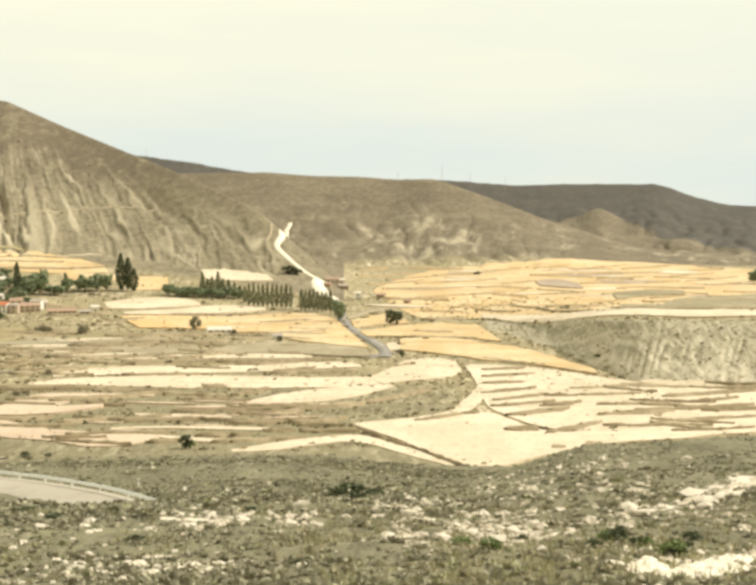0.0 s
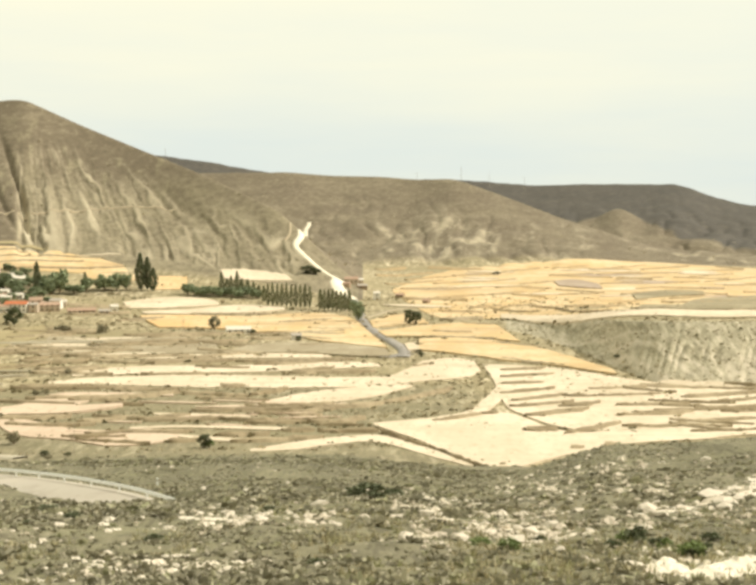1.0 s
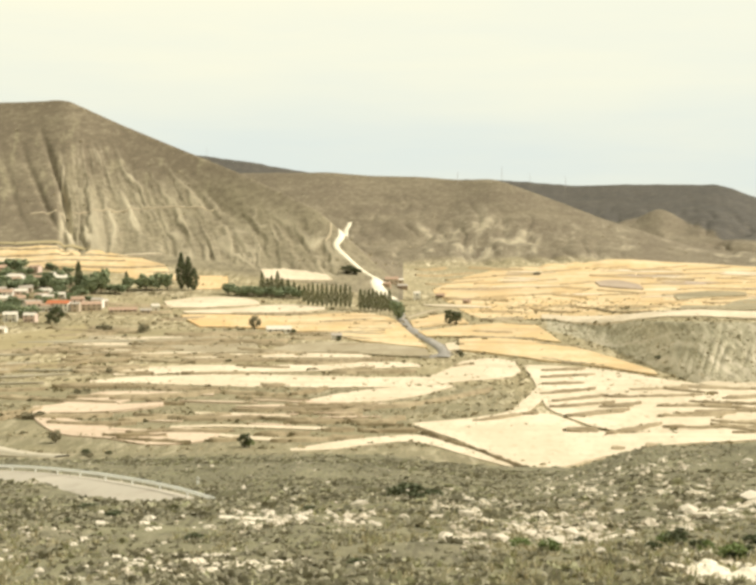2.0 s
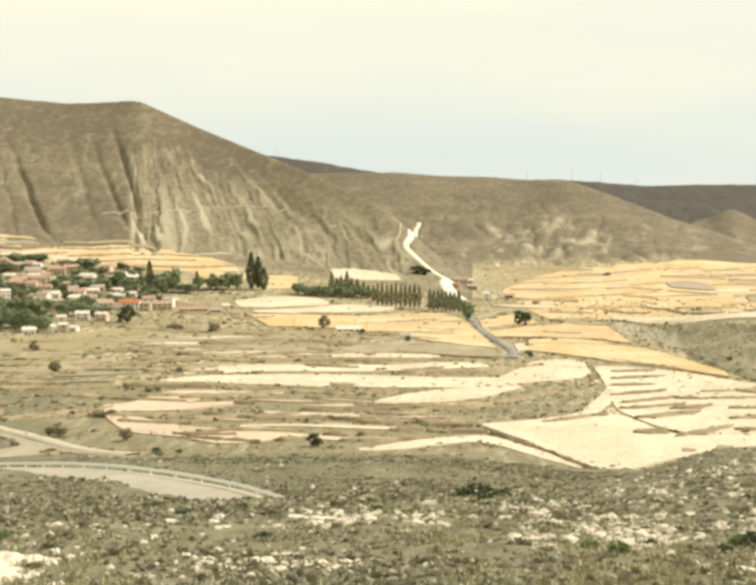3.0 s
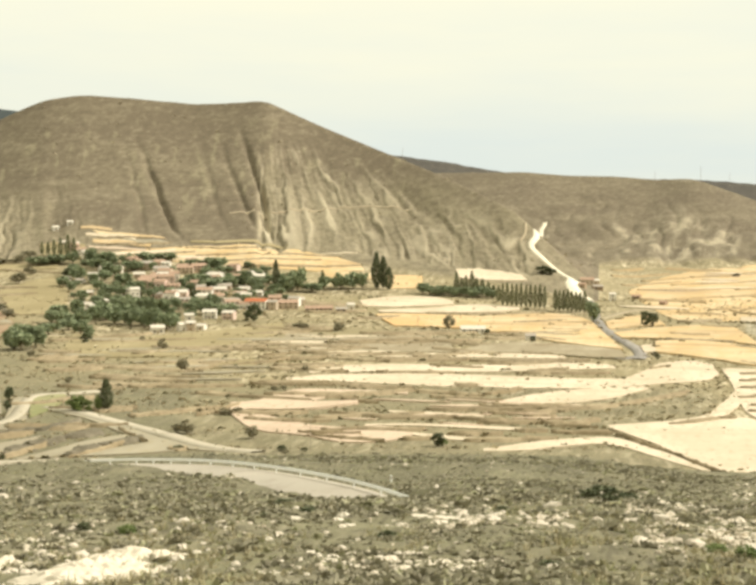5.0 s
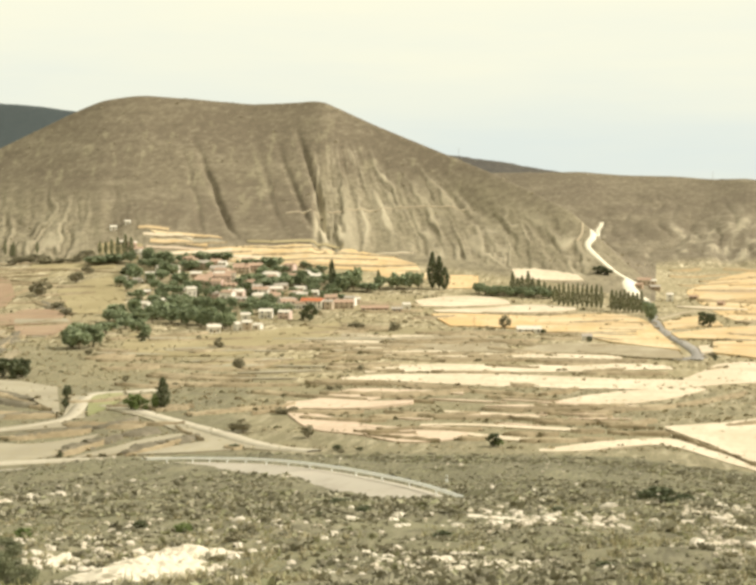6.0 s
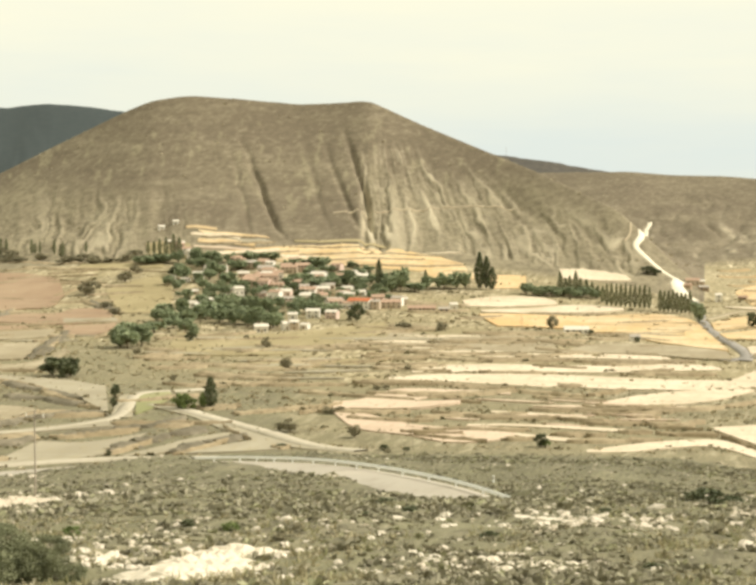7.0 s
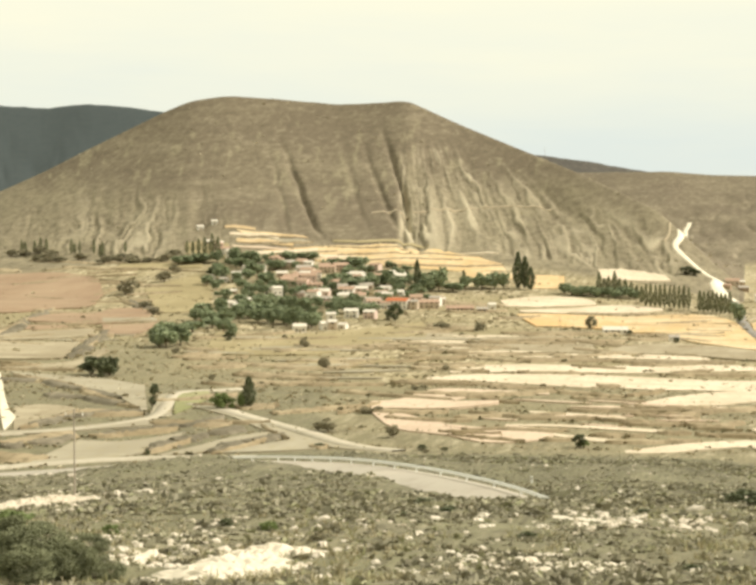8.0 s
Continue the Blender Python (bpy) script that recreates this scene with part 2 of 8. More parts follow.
# bearing, distance and height of the crest, distance of the foot
MAIN_HILL = [(60, 2100, 60, 1150), (40, 2000, 45, 1000), (29.5, 1950, 57, 950), (27, 1900, 84, 950), (25.3, 1900, 110, 950), (23.6, 1900, 139, 950),
             (21.2, 1900, 179, 950), (20.3, 1900, 192, 950), (19.1, 1900, 198.5, 950), (17.6, 1890, 195.5, 950), (15.2, 1880, 188, 950),
             (13.9, 1870, 189.5, 960), (12.8, 1860, 192, 970), (11.85, 1850, 177, 980), (10.8, 1830, 160.5, 1000), (8.5, 1750, 128, 1050),
             (6.5, 1650, 102, 1080), (4.1, 1550, 69, 1120), (2.4, 1480, 27, 1150), (1.2, 1430, 5, 1180), (0, 1400, 0, 1200), (-60, 1400, 0, 1200)]
BROWN_RIDGE = [(60, 2900, 0, 2100), (14, 2900, 60, 1900), (8, 2800, 126, 1800), (6.5, 2750, 124, 1800), (5.1, 2700, 124, 1800), (3.8, 2700, 125, 1800),
               (2.4, 2700, 118.5, 1800), (0.7, 2700, 117, 1800), (-0.8, 2650, 111, 1800), (-1.95, 2600, 112.6, 1800), (-3, 2550, 96, 1750),
               (-4.5, 2500, 71.5, 1700), (-5.8, 2450, 50, 1700), (-7, 2400, 35, 1750), (-8.7, 2350, 11, 1800), (-10.4, 2350, 0, 1800), (-60, 2350, 0, 1800)]
SPUR = [(60, 2900, 0, 2500), (-5, 2900, 0, 2500), (-6.5, 2950, 31, 2350), (-7.1, 2970, 50, 2320), (-7.7, 3000, 68, 2300), (-8.3, 2950, 48, 2280), (-9.2, 2900, 26, 2250), (-10.4, 2800, 10, 2250),
        (-12, 2750, 3, 2250), (-13, 2800, 0, 2250), (-60, 2800, 0, 2250)]
DARK_RIDGE = [(60, 3700, 40, 2900), (14, 3700, 150, 2700), (9.5, 3700, 183, 2700), (8.4, 3700, 178, 2700), (7.65, 3700, 172.5, 2700), (6.5, 3700, 162.5, 2700),
              (5.1, 3700, 146, 2700), (3.8, 3700, 133, 2700), (0, 3650, 124, 2700), (-2.3, 3600, 121.5, 2600), (-4.65, 3550, 108.5, 2400), (-7, 3500, 111, 2250),
              (-9.5, 3450, 110, 2150), (-9.9, 3450, 107, 2150), (-10.6, 3400, 88, 2100), (-12.1, 3350, 66, 2100), (-13.2, 3300, 64, 2100), (-16, 3300, 60, 2100), (-60, 3300, 40, 2100)]
BLUE_HILL = [(60, 3300, 150, 2500), (32, 3400, 265, 2550), (29, 3400, 271, 2550), (27, 3400, 269, 2550), (25.3, 3400, 263, 2550), (23.8, 3400, 273, 2550),
             (22.5, 3400, 268, 2550), (21, 3400, 256, 2550), (19, 3400, 200, 2550), (15, 3400, 80, 2550), (12, 3400, 0, 2550), (-60, 3400, 0, 2550)]
# bearing, foot, brow distance, brow height, length of the flat top
BUTTE = [(60, 1000, 1080, 0, 100), (-3.4, 1030, 1090, 0, 100), (-4.6, 985, 1050, 4, 90), (-6.2, 888, 960, 10.5, 100), (-7.9, 777, 850, 18.5, 110),
         (-9.2, 726, 810, 21.5, 110), (-11, 715, 795, 22.6, 110), (-13.2, 712, 790, 23.2, 110), (-30, 700, 780, 24, 110), (-45, 700, 780, 0, 110), (-60, 700, 780, 0, 110)]
NEAR_D = [0, 8, 40, 160, 215, 250, 300, 400, 500, 532]
NEAR_A = [-13, -8, -3, 3, 10, 15, 17, 27]
NEAR_Z = [[80.3, 79.6, 72.5, 56.2, 49.7, 45.7, 38, 15, 0, 0], [80.3, 79.6, 72.5, 55.0, 47.9, 43.7, 36, 14, 0, 0],
          [80.3, 79.6, 72.5, 52.9, 44.3, 38.4, 30.4, 14.2, 0, 0], [80.3, 79.6, 72.5, 53.5, 45.4, 40.2, 33.1, 17.5, 2.2, 0],
          [80.3, 79.6, 72.5, 53.2, 45.4, 40.5, 33, 17.5, 2.2, 0], [80.3, 79.6, 72.5, 53.8, 47.4, 43, 34.2, 16, 2, 0],
          [80.3, 79.6, 72.5, 53.8, 47.4, 43, 33, 10, 0, 0], [80.3, 79.6, 72.5, 53.8, 45.5, 40.3, 30, 8, 0, 0]]


# the verge of the road below, from its crest down to the valley
ROAD = [(-20.4, 148.6, 53.82), (-26.1, 159.9, 52.96), (-33.3, 171.8, 51.77), (-39.0, 180.8, 50.78), (-48.4, 196.1, 48.75), (-56.5, 207.5, 47.04), (-74.1, 233.5, 42.56), (-99.1, 245.8, 39.16), (-123.0, 242.6, 37.14), (-140.3, 242.3, 35.44)]


# bare chalky streaks on the near slope: ends and width
CHALK_STREAKS = [(-46.8, 93.6, -44.2, 102.2, 5.4), (-15.7, 42.3, -16.7, 50.6, 1.0), (-17.0, 50.4, -17.0, 55.9, 1.0),
                 (-21.5, 51.1, -19.8, 49.2, 1.0), (-20.0, 49.1, -17.7, 44.2, 0.8), (12.7, 76.5, 18.3, 92.7, 3.0),
                 (18.3, 92.7, 28.1, 121.0, 5.4), (7.0, 43.8, 8.5, 43.1, 1.8), (8.3, 43.4, 10.8, 46.2, 2.1),
                 (5.8, 42.3, 6.5, 42.7, 0.8), (1.2, 88.1, 4.1, 79.6, 1.4), (4.1, 79.6, 6.1, 62.9, 1.8),
                 (6.1, 62.9, 7.8, 63.5, 1.4), (-9.3, 49.3, -7.7, 46.8, 0.8), (-97.0, 451.6, -73.8, 363.9, 4.2),
                 (-5.4, 51.2, -4.9, 50.7, 0.6), (-8.9, 46.7, -8.3, 47.6, 0.6), (-72.5, 336.4, -75.5, 362.9, 2.8),
                 (6.3, 80.4, 8.7, 80.7, 1.4), (-11.1, 84.0, -7.0, 77.4, 1.8)]


def chalk_mask(x, y):
    """How bare and chalky the near slope is, 0 to 1."""
    out = np.zeros(x.shape)
    for ax, ay, bx, by, wide in CHALK_STREAKS:
        ux, uy = bx - ax, by - ay
        s = np.clip(((x - ax) * ux + (y - ay) * uy) / (ux * ux + uy * uy), 0, 1)
        out = np.maximum(out, 1 - np.hypot(x - ax - s * ux, y - ay - s * uy) / (0.45 * wide))
    return np.clip(out + (layered(x / 2.2, y / 2.2, 71) - 0.5) * 0.9, 0, 1) * (out > 0)


SMOOTHED = {}


def column(table, a, k):
    """A column of a table at the bearings a, its corners rounded off."""
    if (id(table), k) not in SMOOTHED:
        rows = sorted(table)
        fine = np.arange(-70, 70.01, 0.05)
        v = np.interp(fine, [r[0] for r in rows], [r[k] for r in rows])
        wide = 0.22 if k == 2 or table is BUTTE else 0.9
        bell = np.exp(-0.5 * (np.arange(-60, 61) * 0.05 / wide) ** 2)
        SMOOTHED[id(table), k] = fine, np.convolve(np.pad(v, 60, "edge"), bell / bell.sum(), "valid")
    return np.interp(a, *SMOOTHED[id(table), k])


def hill(table, a, d, power, back=900.0, seed=0, gully=0.0, wide=1.0, start=0.08, slant=0.0):
    """Height of a hill, its flank cut by gullies that run down it."""
    crest, top, foot = column(table, a, 1), column(table, a, 2), column(table, a, 3)
    t = np.clip((d - foot) / (crest - foot), 0, 1)
    z = top * t**power
    run = np.radians(a) * crest
    if np.any(gully):
        run = run - slant * (d - 1450)
        bend = 26 * (layered(run / 160, d / 260, seed + 5) - 0.5) * 2
        jag = 7 * (layered(run / 30, d / 45, seed + 6) - 0.5)
        cut = 1 - np.abs(2 * value_noise((run + bend + jag) / wide, d / 260, seed) - 1)
        fine = 1 - np.abs(2 * value_noise((run + bend * 1.4 + jag) / (wide * 0.4), d / 110, seed + 1) - 1)
        mask = eased((t - start) / 0.16) * eased((0.96 - t) / 0.42) * np.clip(top / 60, 0, 1)
        z = z - gully * mask * (0.7 * cut**2 + 0.5 * fine**2) * (0.45 + layered(run / 330, d / 240, seed + 9))
    return np.where(d > crest, top * (1 - eased((d - crest) / back)), z)


def ribs(a, d):
    """Rills of the main hill that fan out from its shoulder and from its western top: depth, painted highlights of the
    crests, reach.
    """
    crest, top, foot = column(MAIN_HILL, a, 1), column(MAIN_HILL, a, 2), column(MAIN_HILL, a, 3)
    t = np.clip((d - foot) / (crest - foot), 0, 1)
    z = top * t**2.55
    depth, light = np.zeros(a.shape), np.zeros(a.shape)
    for a0, z0, turns, seed, lo, hi, high, deep in ((12.6, 222.0, 10.5, 211, 3.0, 13.15, 165.0, 4.8), (18.2, 330.0, 17.0, 231, 18.6, 31.0, 96.0, 4.6), (15.3, 420.0, 16.0, 251, 13.5, 19.5, 80.0, 1.6)):
        across = (a0 - a) * 28.0
        phi, far = np.arctan2(across, z0 - z), np.hypot(across, z0 - z)
        wob = 0.09 * (layered(phi * 9, far / 40, seed + 4) - 0.5) + 0.035 * (layered(phi * 30, far / 10, seed + 5) - 0.5)
        r1 = 1 - np.abs(2 * value_noise((phi + wob) * turns, far / 260, seed) - 1)
        r2 = 1 - np.abs(2 * value_noise((phi + 1.4 * wob) * turns * 2.9, far / 80, seed + 1) - 1)
        r3 = 1 - np.abs(2 * value_noise((phi + 1.8 * wob) * turns * 7.0, far / 32, seed + 2) - 1)
        within = eased((a - lo) / 0.9) * eased((hi - a) / (0.25 if hi < 14 else 0.9))
        edge = high * (0.75 + 0.5 * layered(a / 0.8, a * 0, seed + 6))
        within = within * eased((edge - z) / 50) * eased((z - np.interp(a, [3, 6, 10, 13, 18, 22], [12, 20, 30, 30, 34, 22])) / 9) * np.clip(top / 40, 0, 1) * eased((0.96 - t) / 0.14)
        some = 0.4 + 0.6 * eased((layered(phi * 6, far / 70, seed + 7) - 0.36) / 0.22)
        depth = np.maximum(depth, deep * within * (0.6 * r1**1.5 + 0.6 * r2**1.6 + 0.3 * r3**2) * (0.5 + 0.5 * some))
        # brightness of the upstanding ribs, put into the ground colour
        crest_highlight = np.clip((1 - r2) * 1.9 - 0.85, 0, 1) + np.clip((1 - r3) * 1.7 - 0.75, 0, 1) * 0.7
        light = np.maximum(light, within * np.clip(crest_highlight, 0, 1) * some * (1.0 if seed == 211 else 0.6))
    return depth, light


def paleness(a, d):
    """Pale grassy lower flanks and slips of the main hill, 0 to 1."""
    crest, top, foot = column(MAIN_HILL, a, 1), column(MAIN_HILL, a, 2), column(MAIN_HILL, a, 3)
    z = top * np.clip((d - foot) / (crest - foot), 0, 1) ** 2.55
    brow = np.interp(a, [2, 5, 9, 12.8, 13.3, 15.5, 18, 20.5, 23, 28], [120, 100, 118, 130, 34, 42, 62, 92, 118, 120])
    soft = eased((brow + 30 * (layered(a / 0.7, z / 22, 171) - 0.5) - z) / 42) * (0.35 + 0.6 * layered(a / 0.5, z / 9, 191))
    slip = eased((layered(a / 0.22 + z / 34, z / 15, 181, 4) - 0.66) / 0.08) * eased((z - 55) / 30) * eased((182 - z) / 30) * 0.8
    for bearing, lean in ((13.05, 0.0034), (14.5, 0.0030), (16.25, 0.0052)):
        off = (a - bearing - lean * (d - 1550) - 0.3 * (layered(d / 60, 0 * d, int(bearing * 9)) - 0.5)) / 0.13
        slip = np.maximum(slip, np.exp(-off * off) * eased((layered(z / 14, a * 3, int(bearing * 5)) - 0.42) / 0.12) * eased((z - 75) / 20) * eased((165 - z) / 30) * 0.8)
    return np.clip(np.maximum(soft, slip), 0, 1) * (d < crest + 20) * (top > 8)


def wear_and_highlight(a, d):
    """Bare eroded streaks that run down the flanks and highlights painted on the main hill's rib crests, 0 to 1."""
    def streak(run, lean, wide, seed, start):
        run = run - lean * (d - start)
        bend = 20 * (layered(run / 120, d / 200, seed + 3) - 0.5)
        bend = bend + 8 * (layered(run / 26, d / 38, seed + 7) - 0.5)
        a1 = 1 - np.abs(2 * value_noise((run + bend) / wide, d / 130, seed) - 1)
        a2 = 1 - np.abs(2 * value_noise((run + bend) / (wide * 0.42), d / 60, seed + 1) - 1)
        broken = eased((layered(run / 40, d / 40, seed + 8) - 0.38) / 0.2)
        return np.clip(1.0 * a1**4 + 0.8 * a2**4 - 0.08, 0, 1) * (0.25 + 0.75 * broken)
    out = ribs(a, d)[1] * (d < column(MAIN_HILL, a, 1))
    far = streak(np.radians(a) * 2400, -0.05, 15, 121, 2100) * eased((d - 1930) / 60) * eased((2500 - d) / 260) * 0.7 * eased((layered(a / 1.1, d / 200, 131) - 0.42) / 0.16)
    foot, brow = column(BUTTE, a, 1), column(BUTTE, a, 2)
    t = np.clip((d - foot) / (brow - foot), 0, 1)
    low = streak(np.radians(a) * 760, 0.35, 7, 141, 750) * ((t > 0) & (t < 1))
    return np.maximum(np.maximum(out, np.where(a < 3, far, far * 0.5)), low)


def near_slope(a, d):
    a = np.clip(a, -13, 27)
    rows = [np.interp(d, NEAR_D, z) for z in NEAR_Z]
    k = np.clip(np.searchsorted(NEAR_A, a, side="right") - 1, 0, len(NEAR_A) - 2)
    lo, hi = np.array(NEAR_A)[k], np.array(NEAR_A)[k + 1]
    w = (a - lo) / (hi - lo)
    w = w * w * (3 - 2 * w)
    stack = np.stack(rows)
    return np.take_along_axis(stack, k[None], 0)[0] * (1 - w) + np.take_along_axis(stack, k[None] + 1, 0)[0] * w


def beside(line, x, y):
    """Distance from a line of (x, y, z) to its right-hand side, minus to its left, and the line's height there."""
    best, side, level = np.full(x.shape, 1e9), np.zeros(x.shape), np.zeros(x.shape)
    for (ax, ay, az), (bx, by, bz) in zip(line, line[1:]):
        ux, uy = bx - ax, by - ay
        n = math.hypot(ux, uy)
        s = np.clip(((x - ax) * ux + (y - ay) * uy) / n**2, 0, 1)
        dx, dy = x - ax - s * ux, y - ay - s * uy
        far = np.hypot(dx, dy)
        hit = far < best
        best = np.where(hit, far, best)
        side = np.where(hit, np.where(ux * dy - uy * dx > 0, far, -far), side)
        level = np.where(hit, az + s * (bz - az), level)
    return side, level


def ground_height(x, y, lookout=True):
    x, y = np.atleast_1d(np.asarray(x, float)), np.atleast_1d(np.asarray(y, float))
    shape = x.shape
    x, y = x.ravel(), y.ravel()
    d, a = np.hypot(x, y), np.degrees(np.arctan2(-x, y))
    z = 1.6 * (layered(x / 170, y / 170, 3) - 0.5) * eased((d - 450) / 200) + 5 * (layered(x / 900, y / 900, 4) - 0.5) * eased((d - 1500) / 900)
    z = z + hill(MAIN_HILL, a, d, 2.55, 900, 11)
    k = np.flatnonzero((d > 1150) & (d < column(MAIN_HILL, a, 1)) & (a > 2.5) & (a < 32))
    if len(k):
        z[k] = z[k] - ribs(a[k], d[k])[0]
    main = eased((d - 1470) / 90) * eased((1840 - d) / 220)
    for bearing, lean, deep in ((12.75, 0.0034, 9.0), (13.2, 0.0052, 3.0), (14.3, 0.0030, 1.3), (16.0, 0.0052, 5.0), (17.0, 0.0030, 1.3)):
        off = (a - bearing - lean * (d - 1550) - 0.35 * (layered(d / 90, 0 * d, int(bearing * 7)) - 0.5)) / 0.11
        z = z - deep * main * np.exp(-off * off)
    z = np.maximum(z, hill(BROWN_RIDGE, a, d, 1.7, 900, 21, 7.0, 55.0))
    z = np.maximum(z, hill(SPUR, a, d, 1.6, 700, 51, 9.0, 40.0))
    z = np.maximum(z, hill(DARK_RIDGE, a, d, 1.5, 900, 31, 14.0, 80.0))
    z = np.maximum(z, hill(BLUE_HILL, a, d, 1.4, 900, 41, 10.0, 90.0))
    foot, brow, top, flat_top = (column(BUTTE, a, k) for k in (1, 2, 3, 4))
    run = np.radians(a) * 760
    t = np.clip((d - foot) / (brow - foot), 0, 1)
    rill = 0.25 * (1 - np.abs(2 * value_noise(run / 12 + 0.03 * d, d / 90, 61) - 1)) ** 2 + 0.9 * (1 - np.abs(2 * value_noise(run / 3.6 + 0.03 * d, d / 40, 62) - 1)) ** 2
    b = top * t**0.9 - 1.7 * rill * 4 * t * (1 - t) * np.clip(top / 15, 0, 1)
    z = np.maximum(z, np.where(d > brow, top * (1 - eased((d - brow - flat_top) / 130)), b))
    z = z + 3.2 * (layered(x / 22, y / 60, 77) - 0.5) * eased((d - 2600) / 300)
    if not lookout:
        return z.reshape(shape)
    behind = eased((np.abs(a - 7) - 55) / 50)
    near = near_slope(a, d) * (1 - behind) + behind * (80.3 + 14 * eased(d / 220) - 80 * eased((d - 500) / 900))
    rough = (layered(x / 26, y / 26, 7) - 0.5) * 3.0 * eased((d - 30) / 120) + (layered(x / 5.5, y / 5.5, 8) - 0.5) * 0.9 * eased((d - 12) / 30)
    near = near + rough * eased(near / 12)
    z = np.maximum(z, near)
    k = np.flatnonzero((d > 120) & (d < 330) & (a > 3) & (a < 45))
    if len(k):
        off, level = beside(ROAD, x[k], y[k])
        z[k] = z[k] + (level - 0.25 - z[k]) * eased((7.2 - np.abs(off - 3.4)) / 2.4)
    return z.reshape(shape)


# ---- the ground: one sheet to the horizon, finer where the land is looked at ----
bearings = np.concatenate([np.arange(-180, -18, 4.0), np.linspace(-18, 31.5, 900), np.arange(34, 180, 4.0)])
ranges = np.concatenate([[0.0], np.geomspace(3, 30, 14)[:-1], np.geomspace(30, 620, 330)[:-1], np.geomspace(620, 2700, 430)[:-1], np.geomspace(2700, 6500, 90)])
aa, dd = np.meshgrid(np.radians(bearings), ranges)
gx, gy = -np.sin(aa) * dd, np.cos(aa) * dd
gz = ground_height(gx, gy)
na, nd = len(bearings), len(ranges)


def ground_masks(x, y):
    """How far each spot is near scrub, bare hill, far ridge darkened for cloud shadow, eroded bank."""
    d, a = np.hypot(x, y), np.degrees(np.arctan2(-x, y))
    scrub = (near_slope(a, d) > 1.2).astype(float) * (d < 620)
    west = eased((a - 14.5 - 3 * (layered(x / 60, y / 60, 161) - 0.5)) / 1.5) * eased((930 - d) / 300) * 0.9
    west = np.maximum(west, 0.6 * eased((a - 20.0) / 1.5) * eased((1000 - d) / 120))
    west = np.maximum(west, 0.55 * eased((a + 3.5) / 1.5) * eased((745 - d) / 60))
    scrub = np.maximum(scrub, west * (d > 380))
    crest, foot, top = column(MAIN_HILL, a, 1), column(MAIN_HILL, a, 3), column(MAIN_HILL, a, 2)
    t = (d - foot) / (crest - foot)
    bare = eased((t - 0.47) / 0.06) * (top > 6)
    crest2, foot2 = column(BROWN_RIDGE, a, 1), column(BROWN_RIDGE, a, 3)
    bare = np.maximum(bare, eased((d - 1960) / 90))
    # far ridges and blue hill, toned down for cloud shadow and haze
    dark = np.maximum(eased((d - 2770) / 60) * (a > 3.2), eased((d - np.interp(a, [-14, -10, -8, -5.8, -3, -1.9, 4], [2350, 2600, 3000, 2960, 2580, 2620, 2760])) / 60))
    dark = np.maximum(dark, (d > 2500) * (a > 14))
    foot, brow, top, flat_top = (column(BUTTE, a, k) for k in (1, 2, 3, 4))
    bank = ((d > foot) & (d < brow + 8) & (top > 1.5)).astype(float)
    return scrub, bare, dark, bank


me = bpy.data.meshes.new("ground")
co = np.stack([gx, gy, gz], -1).reshape(-1, 3)
i = np.arange(nd - 1)[:, None] * na + np.arange(na)[None]
j = np.arange(nd - 1)[:, None] * na + (np.arange(na)[None] + 1) % na
quads = np.stack([i, j, j + na, i + na], -1).reshape(-1, 4)
me.vertices.add(len(co))
me.vertices.foreach_set("co", co.ravel())
me.loops.add(quads.size)
me.loops.foreach_set("vertex_index", quads.ravel().astype(np.int32))
me.polygons.add(len(quads))
me.polygons.foreach_set("loop_start", np.arange(0, quads.size, 4, dtype=np.int32))
me.polygons.foreach_set("use_smooth", np.ones(len(quads), dtype=bool))
me.update(calc_edges=True)
me.validate()
masks = ground_masks(gx.ravel(), gy.ravel())
cover_layer = me.color_attributes.new("cover", "FLOAT_COLOR", "POINT")
cover_layer.data.foreach_set("color", np.stack(masks, -1).astype(np.float32).ravel())
worn_highlight_layer = me.attributes.new("worn", "FLOAT", "POINT")
worn_highlight_layer.data.foreach_set("value", wear_and_highlight(np.degrees(aa).ravel(), dd.ravel()).astype(np.float32))
pale_layer = me.attributes.new("pale", "FLOAT", "POINT")
pale_layer.data.foreach_set("value", paleness(np.degrees(aa).ravel(), dd.ravel()).astype(np.float32))
# where distance haze is painted: the blue hill in the west
haze_layer = me.attributes.new("hazed", "FLOAT", "POINT")
haze_layer.data.foreach_set("value", ((np.degrees(aa).ravel() > 14) & (dd.ravel() > 2500)).astype(np.float32))
chalk_layer = me.attributes.new("chalk", "FLOAT", "POINT")
chalk_layer.data.foreach_set("value", chalk_mask(gx.ravel(), gy.ravel()).astype(np.float32))
me.materials.append(mat_ground)
ground = tagged(new("ground", me), "dry steppe ground rising from valley floor to bare hills", "ground", kind="structure")


# ---- helpers for things ----
def part(name, bm, mat, parent=None, label="", smooth=False):
    """Links a bmesh as one mesh object, under a thing or a part where given."""
    me = bpy.data.meshes.new(name)
    bm.to_mesh(me)
    bm.free()
    if smooth:
        me.polygons.foreach_set("use_smooth", [True] * len(me.polygons))
    me.materials.append(mat)
    ob = new(name, me)
    if parent is not None:
        ob.parent = parent
    if label:
        ob["label"] = label
    return ob


def share(name, me, m, parent=None):
    ob = new(name, me)
    if parent is not None:
        ob.parent = parent
    ob.matrix_basis = m
    return ob


def mesh_of(name, verts, faces, mat, smooth=False):
    me = bpy.data.meshes.new(name)
    me.from_pydata([tuple(v) for v in verts], [], [tuple(f) for f in faces])
    if smooth:
        me.polygons.foreach_set("use_smooth", [True] * len(me.polygons))
    me.materials.append(mat)
    me.update()
    return me


